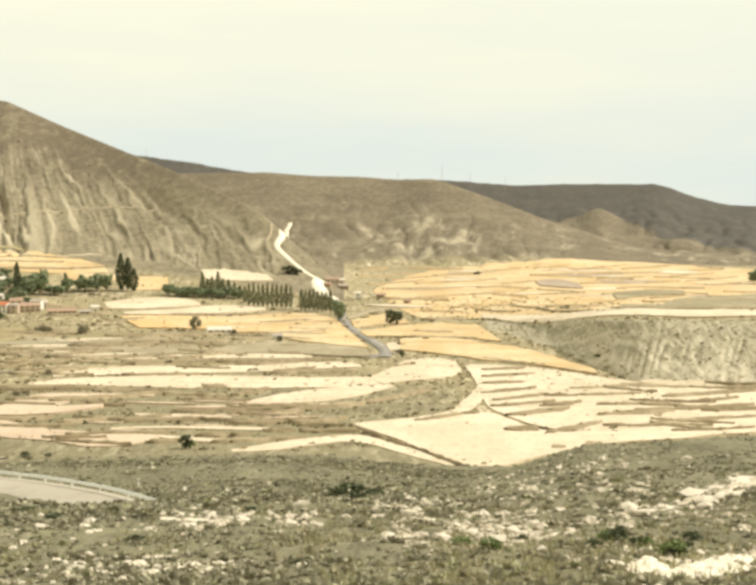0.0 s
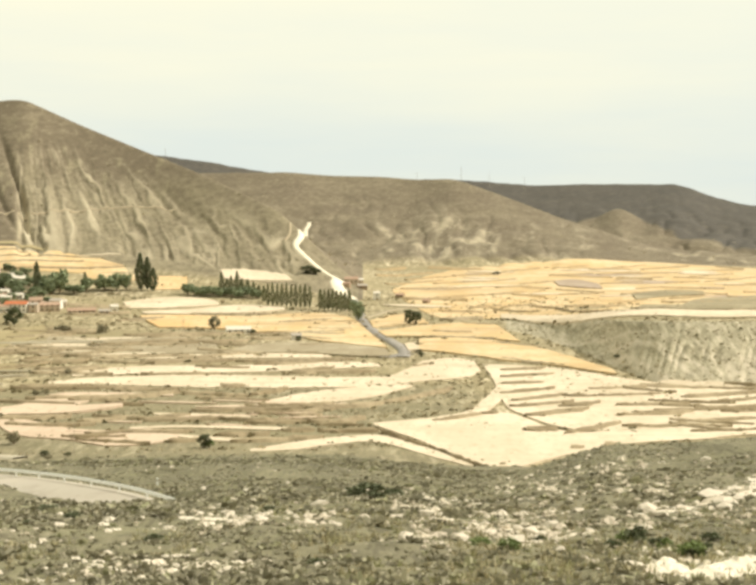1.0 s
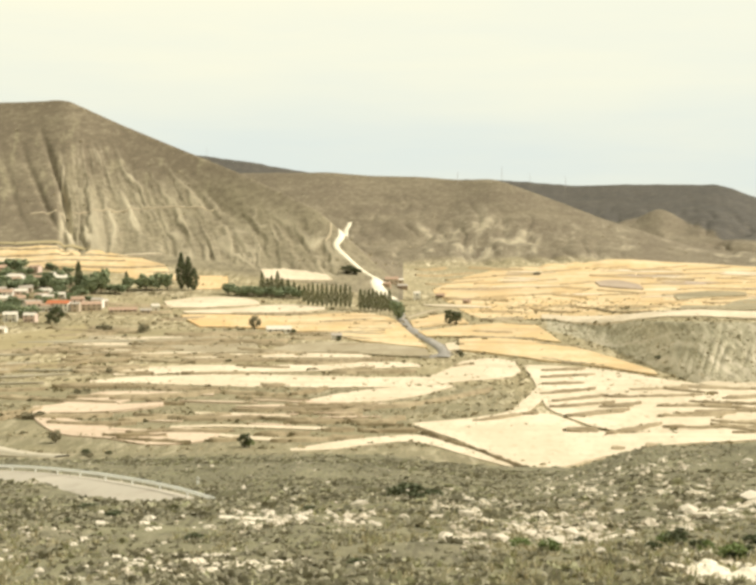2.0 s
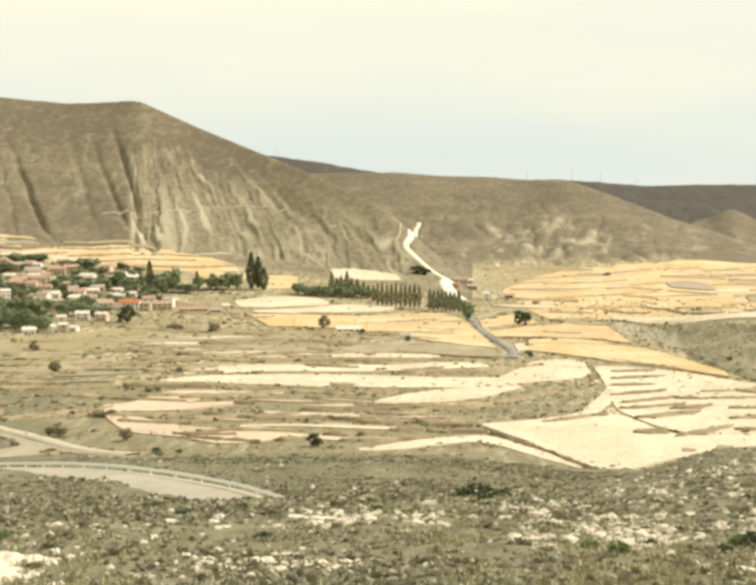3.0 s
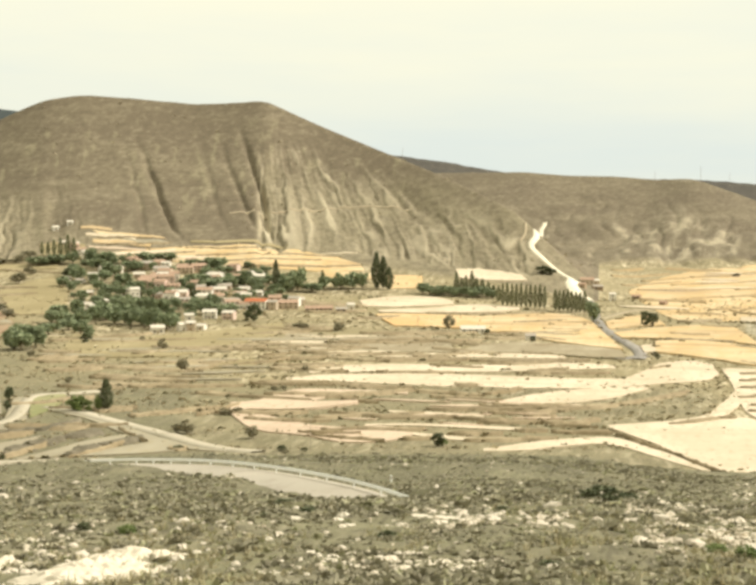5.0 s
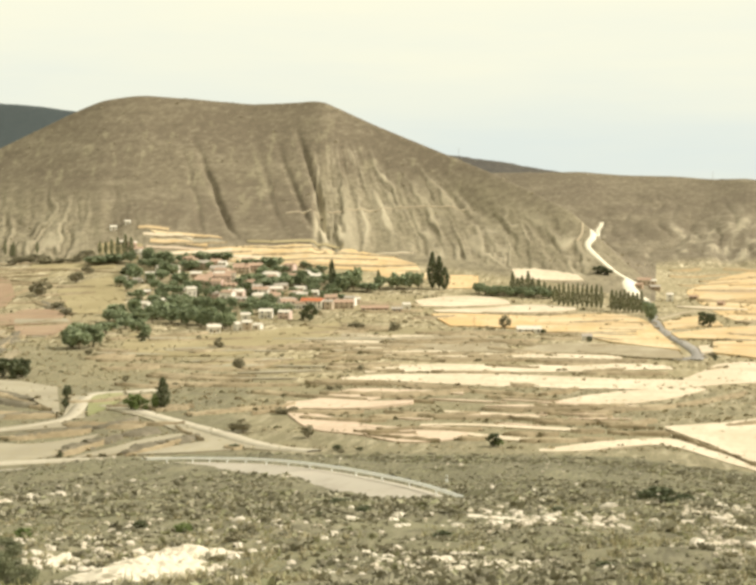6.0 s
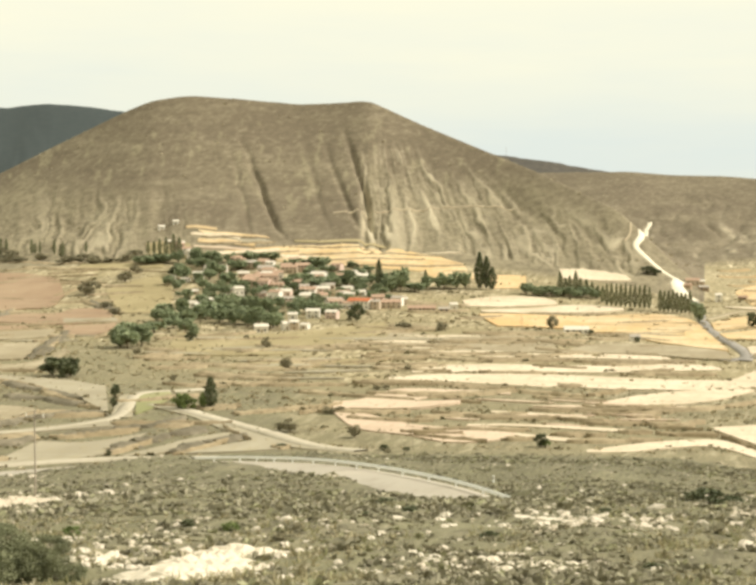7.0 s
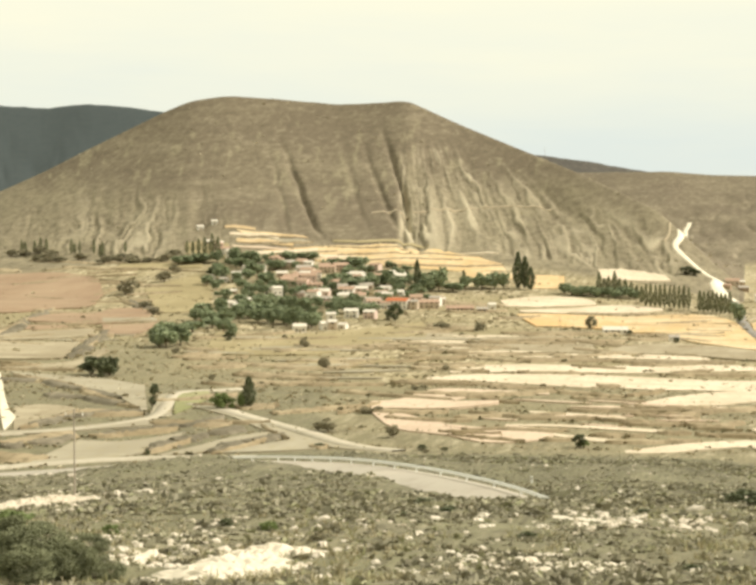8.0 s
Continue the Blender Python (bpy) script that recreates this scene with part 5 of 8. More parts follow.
field("fallow_field", mat_purple, "greyish mauve fallow strip among the grain", [(165.3, 1726.8), (193.2, 1748.9), (219.0, 1748.4)], [(164.7, 1720.9), (189.8, 1718.1), (218.1, 1741.7)])
field("fallow_field", mat_purple, "greyish mauve fallow strip among the grain", [(192.9, 1722.8), (230.3, 1754.5), (263.6, 1750.6)], [(192.0, 1714.2), (224.5, 1710.2), (262.3, 1741.5)])
field("fallow_field", mat_purple, "greyish mauve fallow strip among the grain", [(214.7, 1623.8), (240.6, 1630.1), (261.9, 1606.1)], [(213.7, 1616.2), (235.1, 1592.6), (260.7, 1598.7)])
field("fallow_field", mat_purple, "greyish mauve fallow strip among the grain", [(254.8, 1359.1), (273.5, 1371.5), (288.1, 1363.2)], [(253.8, 1354.0), (268.4, 1345.9), (287.1, 1358.1)])
field("fallow_field", mat_purple, "greyish mauve fallow strip among the grain", [(15.4, 1472.9), (39.1, 1491.2), (62.1, 1479.9)], [(15.3, 1465.7), (38.1, 1454.8), (61.8, 1472.6)])
field("fallow_field", mat_purple, "greyish mauve fallow strip among the grain", [(266.3, 1487.2), (284.8, 1504.0), (298.0, 1492.4)], [(265.1, 1480.4), (278.0, 1468.2), (296.5, 1485.1)])
field("fallow_field", mat_purple, "greyish mauve fallow strip among the grain", [(219.5, 1826.0), (240.2, 1859.0), (254.2, 1839.8)], [(217.7, 1811.0), (232.6, 1800.3), (253.0, 1830.4)])
field("fallow_field", mat_purple, "greyish mauve fallow strip among the grain", [(74.6, 1776.2), (93.0, 1779.7), (109.4, 1750.6)], [(74.2, 1765.9), (90.7, 1735.0), (108.9, 1742.6)])
field("fallow_field", mat_purple, "greyish mauve fallow strip among the grain", [(203.5, 1559.4), (241.7, 1585.7), (276.4, 1585.3)], [(202.6, 1552.8), (236.6, 1552.4), (275.2, 1578.5)])
field("fallow_field", mat_purple, "greyish mauve fallow strip among the grain", [(235.9, 1595.7), (258.6, 1609.8), (277.4, 1599.4)], [(235.0, 1589.7), (253.7, 1579.6), (276.3, 1593.3)])
field("fallow_field", mat_ash, "ash beige stubble field between scrub banks", [(-403.1, 908.0), (-390.3, 917.2), (-371.5, 912.0)], [(-401.5, 904.4), (-382.7, 899.3), (-370.0, 908.4)])
field("fallow_field", mat_ash, "ash beige stubble field between scrub banks", [(-406.9, 866.3), (-390.5, 876.6), (-369.6, 876.8)], [(-405.7, 863.8), (-385.0, 864.2), (-368.5, 874.4)])
field("stubble_field", mat_straw, "pale cut stubble field on the valley floor", [(-421.1, 1353.2), (-383.8, 1364.1), (-344.2, 1365.9)], [(-420.7, 1351.9), (-381.9, 1357.2), (-343.9, 1364.5)])
field("stubble_field", mat_straw, "pale cut stubble field on the valley floor", [(-402.4, 1339.7), (-365.1, 1353.1), (-325.3, 1356.8)], [(-402.0, 1338.4), (-363.4, 1346.7), (-325.0, 1355.6)])
field("stubble_field", mat_straw, "pale cut stubble field on the valley floor", [(-277.4, 1420.6), (-261.1, 1433.7), (-243.3, 1439.8)], [(-277.1, 1419.2), (-259.7, 1426.2), (-243.1, 1438.4)])
field("stubble_field", mat_straw, "pale cut stubble field on the valley floor", [(-376.6, 1315.2), (-355.8, 1326.3), (-333.2, 1331.0)], [(-376.3, 1314.1), (-354.3, 1320.9), (-332.9, 1329.9)])
field("stubble_field", mat_straw, "pale cut stubble field on the valley floor", [(-424.0, 1347.1), (-389.4, 1356.8), (-352.9, 1359.7)], [(-423.6, 1345.9), (-387.6, 1350.8), (-352.6, 1358.5)])
field("stubble_field", mat_straw, "pale cut stubble field on the valley floor", [(-412.2, 1365.7), (-394.1, 1376.6), (-374.4, 1382.1)], [(-411.8, 1364.5), (-392.4, 1370.5), (-374.1, 1380.9)])
bank(-108, 883, -69, 855, 11.1)
bank(-71, 973, -37, 936, 8.9)
bank(-162, 889, -136, 872, 10.0)
bank(-173, 778, -145, 791, 10.6)
bank(-55, 901, -39, 911, 7.9)
bank(-138, 904, -93, 934, 8.4)
bank(-146, 958, -119, 977, 10.8)
bank(-98, 792, -71, 784, 8.3)
bank(-58, 866, -41, 856, 8.2)
bank(-240, 1011, -182, 985, 12.1)
bank(-110, 836, -92, 828, 11.2)
bank(-72, 982, -31, 978, 19.4)
bank(-152, 835, -108, 848, 11.7)
bank(-88, 977, -32, 998, 15.3)
bank(-155, 823, -120, 806, 6.6)
bank(-69, 799, -33, 816, 8.1)
bank(-164, 978, -110, 989, 20.6)
bank(-181, 852, -136, 838, 9.9)
bank(-212, 907, -175, 877, 10.8)
bank(-48, 771, -30, 786, 6.5)
bank(-229, 957, -194, 985, 15.1)
bank(-165, 911, -117, 948, 15.6)
bank(-117, 846, -96, 835, 12.2)
bank(-183, 882, -143, 883, 14.9)
bank(-120, 931, -75, 904, 10.5)
bank(-112, 833, -83, 859, 8.9)
bank(-41, 574, -29, 574, 5.7)
bank(-82, 667, -52, 657, 6.7)
bank(-26, 592, -15, 596, 6.3)
bank(-109, 550, -82, 540, 3.4)
bank(-115, 556, -93, 557, 5.2)
bank(-54, 617, -24, 633, 7.7)
bank(-60, 641, -35, 626, 4.8)
bank(-56, 546, -25, 556, 5.8)
bank(-56, 563, -44, 564, 5.0)
bank(-40, 610, -28, 615, 7.0)
bank(-33, 597, -20, 592, 6.5)
bank(-94, 603, -78, 615, 6.3)
bank(-125, 662, -92, 686, 7.9)
bank(-46, 640, -25, 649, 7.3)
bank(-28, 572, -6, 571, 5.0)
bank(-55, 644, -37, 638, 5.2)
bank(-23, 569, -8, 578, 4.8)
bank(-115, 613, -87, 600, 4.7)
bank(-62, 562, -49, 564, 6.2)
bank(-77, 546, -66, 552, 4.2)
bank(-79, 626, -62, 627, 8.1)
bank(-29, 588, -12, 586, 4.3)
bank(-108, 562, -93, 570, 6.2)
bank(-117, 653, -100, 643, 6.0)
bank(-124, 666, -90, 688, 7.9)
bank(-56, 592, -34, 594, 4.9)
bank(-239, 859, -206, 889, 11.6)
bank(-167, 702, -129, 702, 5.5)
bank(-157, 603, -122, 610, 9.0)
bank(-175, 815, -155, 828, 7.3)
bank(-304, 892, -289, 900, 9.6)
bank(-186, 589, -159, 621, 7.1)
bank(-224, 606, -190, 612, 7.0)
bank(-190, 831, -142, 881, 7.6)
bank(-330, 894, -286, 952, 14.9)
bank(-270, 758, -223, 765, 9.3)
bank(-219, 883, -199, 880, 17.6)
bank(-179, 666, -128, 646, 7.2)
bank(-246, 676, -216, 675, 7.3)
bank(-313, 833, -288, 828, 13.8)
bank(-239, 780, -195, 796, 12.0)
bank(-202, 558, -179, 565, 4.9)
bank(-227, 726, -194, 720, 8.0)
bank(-181, 663, -162, 658, 4.9)
bank(-204, 600, -191, 609, 6.5)
bank(-127, 587, -109, 588, 8.1)
bank(-228, 778, -212, 800, 5.9)
bank(-242, 613, -218, 643, 9.3)
bank(-164, 769, -132, 756, 10.3)
bank(-227, 852, -180, 870, 9.0)
bank(-302, 786, -281, 804, 16.0)
bank(-258, 823, -244, 847, 9.4)
bank(-287, 893, -250, 918, 9.4)
bank(-261, 867, -234, 860, 11.9)
bank(-234, 688, -192, 691, 12.4)
bank(-210, 753, -169, 818, 6.3)
bank(-276, 740, -251, 754, 12.8)
bank(-246, 725, -198, 706, 10.7)
bank(-264, 765, -199, 744, 11.9)
bank(-292, 776, -264, 797, 11.6)
bank(-171, 762, -139, 782, 11.2)
bank(-244, 856, -223, 851, 15.6)
bank(-271, 837, -250, 837, 14.0)
bank(-152, 665, -119, 668, 11.1)
bank(-188, 864, -171, 887, 6.7)
bank(-142, 588, -114, 584, 7.0)
bank(-491, 1112, -447, 1130, 9.9)
bank(-438, 849, -395, 833, 11.6)
bank(-556, 1144, -519, 1129, 6.5)
bank(-442, 917, -427, 960, 8.8)
bank(-605, 1217, -572, 1235, 17.2)
bank(-434, 951, -402, 937, 8.5)
bank(-491, 1203, -452, 1201, 11.5)
bank(-396, 896, -381, 899, 14.9)
bank(-561, 1268, -517, 1280, 7.7)
bank(-375, 739, -357, 737, 6.5)
bank(-542, 1226, -493, 1211, 10.1)
bank(-393, 890, -385, 908, 9.3)
bank(-390, 860, -380, 872, 12.9)
bank(-612, 1294, -582, 1302, 7.8)
bank(-480, 1157, -442, 1175, 13.2)
bank(-538, 1322, -484, 1298, 8.1)
bank(-438, 863, -418, 896, 14.2)
bank(-550, 1241, -488, 1216, 5.8)
bank(-445, 988, -429, 990, 19.5)
bank(-514, 1065, -453, 1038, 14.0)
bank(-366, 724, -350, 734, 8.6)
bank(-413, 994, -385, 1000, 15.5)
bank(-559, 1251, -512, 1256, 7.4)
bank(-514, 1281, -457, 1267, 7.7)
bank(226, 1690, 254, 1632, 19.5)
bank(256, 1489, 275, 1463, 23.5)
bank(98, 1388, 122, 1346, 12.7)
bank(8, 1319, 57, 1327, 19.6)
bank(273, 1356, 299, 1293, 12.1)
bank(232, 1435, 278, 1380, 16.5)
bank(165, 1731, 219, 1675, 22.9)
bank(10, 1332, 56, 1308, 13.0)
bank(236, 1270, 300, 1326, 9.6)
bank(192, 1828, 295, 1949, 9.9)
bank(284, 1681, 332, 1642, 20.6)
bank(0, 1352, 56, 1293, 9.8)
bank(115, 1504, 136, 1470, 17.3)
bank(174, 856, 213, 869, 10.8)
bank(378, 1945, 395, 1870, 12.1)
bank(305, 1528, 342, 1542, 27.4)
bank(233, 1755, 313, 1797, 32.5)
bank(128, 1221, 170, 1237, 60.0)
bank(299, 1417, 340, 1399, 24.1)
bank(69, 1221, 93, 1101, 4.5)
bank(171, 851, 196, 873, 7.2)
bank(193, 1559, 239, 1593, 14.1)
bank(142, 1460, 178, 1409, 14.0)
bank(207, 1283, 247, 1286, 14.4)
bank(100, 599, 128, 585, 6.2)
bank(101, 657, 134, 647, 5.0)
bank(119, 628, 150, 632, 6.0)
bank(98, 624, 130, 630, 6.1)
bank(141, 705, 172, 695, 1.9)
bank(65, 643, 81, 650, 5.6)
bank(98, 589, 119, 579, 5.0)
bank(68, 674, 82, 672, 5.9)
bank(116, 668, 130, 673, 6.9)
bank(90, 619, 113, 621, 6.1)
bank(123, 621, 153, 628, 4.8)
bank(63, 638, 77, 642, 5.6)
bank(97, 701, 117, 684, 6.1)
bank(99, 584, 120, 568, 4.8)


# ---- plants ----
def leaf_material(name, a, b, rough=0.7):
    m, n, l, bs = material(name, rough)
    g = n.new("ShaderNodeNewGeometry")
    o = n.new("ShaderNodeObjectInfo")
    c = blend(n, l, g.outputs["Random Per Island"], a, b)
    c = blend(n, l, ramp(n, l, o.outputs["Random"], (0.0, (0, 0, 0)), (1.0, (0.55, 0.55, 0.55))), c, tuple((p + q) * 0.35 for p, q in zip(a, b)))
    l.new(c, bs.inputs["Base Color"])
    return m


mat_leaf = leaf_material("tree_leaf", (0.19, 0.23, 0.13), (0.36, 0.40, 0.235))
mat_poplar = leaf_material("poplar_leaf", (0.15, 0.16, 0.085), (0.30, 0.30, 0.165))
mat_dark_leaf = leaf_material("cypress_leaf", (0.075, 0.09, 0.048), (0.18, 0.19, 0.10))
mat_fresh = leaf_material("fresh_leaf", (0.11, 0.16, 0.05), (0.27, 0.31, 0.12))
mat_near = leaf_material("olive_leaf", (0.13, 0.14, 0.075), (0.27, 0.275, 0.155))
mat_grey_leaf = leaf_material("dusty_leaf", (0.20, 0.18, 0.11), (0.37, 0.33, 0.21))
mat_bark = field_material("bark", (0.16, 0.12, 0.08), (0.24, 0.19, 0.13), tint=0.4)


def spray(points, size, rng, aim=0.0):
    """Small leaf sprays, one bent pair of triangles at each point."""
    n = len(points)
    u = rng.normal(size=(n, 3))
    u[:, 2] += aim
    u /= np.linalg.norm(u, axis=1, keepdims=True)
    w = np.cross(u, rng.normal(size=(n, 3)))
    w /= np.linalg.norm(w, axis=1, keepdims=True)
    s = size * rng.uniform(0.6, 1.4, (n, 1))
    v = np.stack([points - u * s, points + w * s * 0.6, points + u * s, points - w * s * 0.6], 1).reshape(-1, 3)
    k = np.arange(n)[:, None] * 4
    return v, np.concatenate([k + [0, 1, 2], k + [0, 2, 3]]).tolist()


def crown_points(kind, n, rng):
    """Leaf places in a crown one high and about one across, gathered in uneven clumps."""
    if kind == "poplar":
        z = rng.uniform(0.08, 1.0, n)
        r = 0.5 * np.minimum(1, (z / 0.28)) * np.clip((1.03 - z) / 0.5, 0, 1) ** 0.6
        t = rng.uniform(0, math.tau, n)
        r = r * np.sqrt(rng.uniform(0.25, 1, n)) * (0.75 + 0.5 * value_noise(t * 1.3, z * 9, int(rng.integers(99))))
        return np.stack([np.cos(t) * r, np.sin(t) * r, z], -1)
    low, count = {"round": (0.14, 30), "bush": (0.04, 22), "wide": (0.10, 34)}[kind]
    c = rng.normal(size=(count, 3))
    c /= np.linalg.norm(c, axis=1, keepdims=True)
    c *= rng.uniform(0.45, 1.0, (count, 1)) ** 0.6
    c = c * (0.38, 0.38, (1 - low) * 0.40) + (0, 0, low + (1 - low) * 0.52)
    c[:, 2] = np.maximum(c[:, 2], low * 0.8)
    own = rng.integers(0, count, n)
    p = rng.normal(size=(n, 3))
    p /= np.linalg.norm(p, axis=1, keepdims=True)
    return c[own] + p * rng.uniform(0.06, 0.17, (n, 1)) * (1, 1, 0.85)


def tree_kind(kind, leaves, leaf_size, mat, seed, trunk=0.035):
    """Meshes of a trunk with limbs and of a crown, one high."""
    rng = np.random.default_rng(seed)
    bm = bmesh.new()
    top = {"poplar": 0.85, "round": 0.55, "bush": 0.25, "wide": 0.5}[kind]
    tube(bm, (0, 0, -0.06), (0.01, 0, top * 0.5), trunk, trunk * 0.75)
    tube(bm, (0.01, 0, top * 0.5), (0, 0.01, top), trunk * 0.75, trunk * 0.25)
    for k in range(6):
        t, z = k * 2.4 + seed, top * (0.35 + 0.1 * k)
        reach = 0.1 if kind == "poplar" else 0.26
        tube(bm, (0, 0, z), (math.cos(t) * reach, math.sin(t) * reach, z + 0.2), trunk * 0.4, trunk * 0.12, 5)
    wood = bpy.data.meshes.new("trunk")
    bm.to_mesh(wood)
    bm.free()
    wood.materials.append(mat_bark)
    v, f = spray(crown_points(kind, leaves, rng), leaf_size, rng, 0.6 if kind == "poplar" else 0.0)
    return wood, mesh_of("crown", v.tolist(), f, mat)


KINDS = {
    "poplar": [tree_kind("poplar", 800, 0.06, mat_poplar, 10 + k, 0.03) for k in range(3)],
    "cypress": [tree_kind("poplar", 1000, 0.06, mat_dark_leaf, 20 + k, 0.03) for k in range(2)],
    "round": [tree_kind("round", 1000, 0.066, mat_leaf, 30 + k) for k in range(4)],
    "wide": [tree_kind("wide", 1100, 0.066, mat_leaf, 40 + k) for k in range(3)],
    "dusty": [tree_kind("bush", 700, 0.066, mat_grey_leaf, 50 + k) for k in range(3)],
    "bush": [tree_kind("bush", 800, 0.066, mat_dark_leaf, 60 + k) for k in range(3)],
    "fresh": [tree_kind("bush", 1100, 0.05, mat_fresh, 70 + k) for k in range(3)],
    "near": [tree_kind("bush", 9000, 0.017, mat_near, 80 + k, 0.02) for k in range(2)],
}
PLANT = {"poplar": ("poplar_tree", "tall slender green poplar with a pale trunk", "tree"), "cypress": ("cypress_tree", "dark narrow conifer with a pointed top", "tree"),
         "round": ("broadleaf_tree", "dark green rounded tree among the houses", "tree"), "wide": ("broadleaf_tree", "broad spreading green tree in dry ground", "tree"),
         "dusty": ("dry_bush", "dusty grey brown bush on dry ground", "bush"), "bush": ("bush", "dense dark green bush on dry ground", "bush"),
         "fresh": ("bush", "fresh green bush on the slope", "bush"), "near": ("bush", "large leafy olive green bush on the near slope", "bush")}
PLANTED = [0]


def plant(kind, x, y, high, wide, group="", label=""):
    PLANTED[0] += 1
    wood, leaves = KINDS[kind][PLANTED[0] % len(KINDS[kind])]
    name, usual, category = PLANT[kind]
    tree = new(name)
    tree.location, tree.rotation_euler, tree.scale = (x, y, land(x, y) - 0.1), (0, 0, PLANTED[0] * 2.4), (wide, wide, high)
    tagged(tree, label or usual, category, group)
    for part_name, me in (("trunk", wood), ("crown", leaves)):
        share(part_name, me, Matrix.Identity(4), tree)
    return tree


# ---- village houses ----
def wall_material(name, a, b, stain):
    m, n, l, bs = material(name, 0.92)
    fine, broad = noise_at(n, l, 0.5, 5, 0.7), noise_at(n, l, 3.0, 4, 0.6)
    c = blend(n, l, broad, a, b)
    c = blend(n, l, ramp(n, l, fine, (0.52, (0, 0, 0)), (0.70, (0.7, 0.7, 0.7))), c, stain)
    l.new(c, bs.inputs["Base Color"])
    relief(n, l, bs, fine, 0.5, 0.04)
    return m


WALLS = {"white": wall_material("white_plaster", (0.80, 0.76, 0.66), (0.70, 0.65, 0.55), (0.55, 0.48, 0.38)),
         "stone": wall_material("beige_stone", (0.48, 0.38, 0.28), (0.58, 0.48, 0.36), (0.32, 0.25, 0.18)),
         "pink": wall_material("pink_plaster", (0.62, 0.46, 0.38), (0.70, 0.56, 0.46), (0.45, 0.33, 0.26)),
         "mud": wall_material("mud_brick", (0.34, 0.25, 0.17), (0.42, 0.32, 0.22), (0.24, 0.18, 0.12))}
ROOFS = {"red": wall_material("red_tile", (0.58, 0.20, 0.09), (0.50, 0.18, 0.09), (0.36, 0.14, 0.08)),
         "brown": wall_material("brown_tile", (0.40, 0.27, 0.19), (0.47, 0.33, 0.24), (0.28, 0.19, 0.13)),
         "grey": wall_material("grey_slab", (0.40, 0.35, 0.29), (0.48, 0.42, 0.35), (0.29, 0.25, 0.20)),
         "pale": wall_material("pale_tin", (0.66, 0.60, 0.50), (0.72, 0.66, 0.56), (0.50, 0.43, 0.34))}
mat_glass, _, _, glass_bsdf = material("window_glass", 0.15)
glass_bsdf.inputs["Base Color"].default_value, glass_bsdf.inputs["Specular IOR Level"].default_value = (0.03, 0.035, 0.04, 1), 0.5
mat_wood = field_material("weathered_wood", (0.20, 0.13, 0.08), (0.28, 0.19, 0.12), tint=0.5)
SAY = {"white": "whitewashed", "stone": "beige stone", "pink": "pinkish plastered", "mud": "brown mud brick"}
TOLD = {"red": "red tiled", "brown": "brown tiled", "grey": "grey slab", "pale": "pale tin"}


def house(x, y, wide, high, turn=0.0, wall="white", roof="brown", deep=7.0):
    """A gabled village house: walls with wells for door and windows, roof slabs, chimney."""
    home = new("house")
    home.location, home.rotation_euler = (x, y, land(x, y) - 0.3), (0, 0, radians(turn))
    tagged(home, f"small {SAY[wall]} village house with a {TOLD[roof]} roof", "house", "village houses")
    w, d, rise = wide / 2, deep / 2, min(2.2, deep * 0.22)
    bm = bmesh.new()
    box(bm, -w, w, -d, d, -2.5, high)
    for e in (-w, w - 0.3):
        v = [bm.verts.new(p) for p in ((e, -d, high), (e, d, high), (e, 0, high + rise), (e + 0.3, -d, high), (e + 0.3, d, high), (e + 0.3, 0, high + rise))]
        for f in ((0, 2, 1), (3, 4, 5), (0, 3, 5, 2), (2, 5, 4, 1), (0, 1, 4, 3)):
            bm.faces.new([v[k] for k in f])
    part("wall", bm, WALLS[wall], home)
    for s in (-1, 1):
        bm = bmesh.new()
        over = 0.45
        low, edge = high - rise * over / d, s * (d + over)
        v = [bm.verts.new(p) for p in ((-w - 0.35, edge, low), (w + 0.35, edge, low), (w + 0.35, 0, high + rise), (-w - 0.35, 0, high + rise))]
        v += [bm.verts.new(p.co + Vector((0, 0, 0.22))) for p in v]
        for f in ((0, 1, 2, 3), (7, 6, 5, 4), (0, 4, 5, 1), (1, 5, 6, 2), (2, 6, 7, 3), (3, 7, 4, 0)):
            bm.faces.new([v[k] for k in f])
        part("roof_slope", bm, ROOFS[roof], home)
    bm = bmesh.new()
    box(bm, w * 0.45, w * 0.45 + 0.7, 0.3, 1.0, high, high + rise + 0.9)
    part("chimney", bm, WALLS["stone"], home)
    bm = bmesh.new()
    box(bm, -0.55, 0.55, -d - 0.07, -d + 0.02, 0.2, 2.25)
    part("door", bm, mat_wood, home)
    cols = max(1, int(wide / 3.2))
    for storey in range(1 if high < 4.6 else 2):
        for k in range(cols):
            at = -w + (k + 0.5) * wide / cols
            if storey == 0 and abs(at) < 1.2:
                continue
            bm = bmesh.new()
            z = 1.2 + storey * 2.7
            for b in ((at - 0.6, at - 0.45), (at + 0.45, at + 0.6)):
                box(bm, b[0], b[1], -d - 0.1, -d + 0.02, z, z + 1.3)
            box(bm, at - 0.45, at + 0.45, -d - 0.1, -d + 0.02, z + 1.18, z + 1.3)
            box(bm, at - 0.7, at + 0.7, -d - 0.18, -d + 0.02, z - 0.1, z)
            frame_of = part("window", bm, mat_wood, home)
            bm = bmesh.new()
            box(bm, at - 0.45, at + 0.45, -d - 0.04, -d + 0.02, z, z + 1.18)
            part("pane", bm, mat_glass, frame_of)
    return home


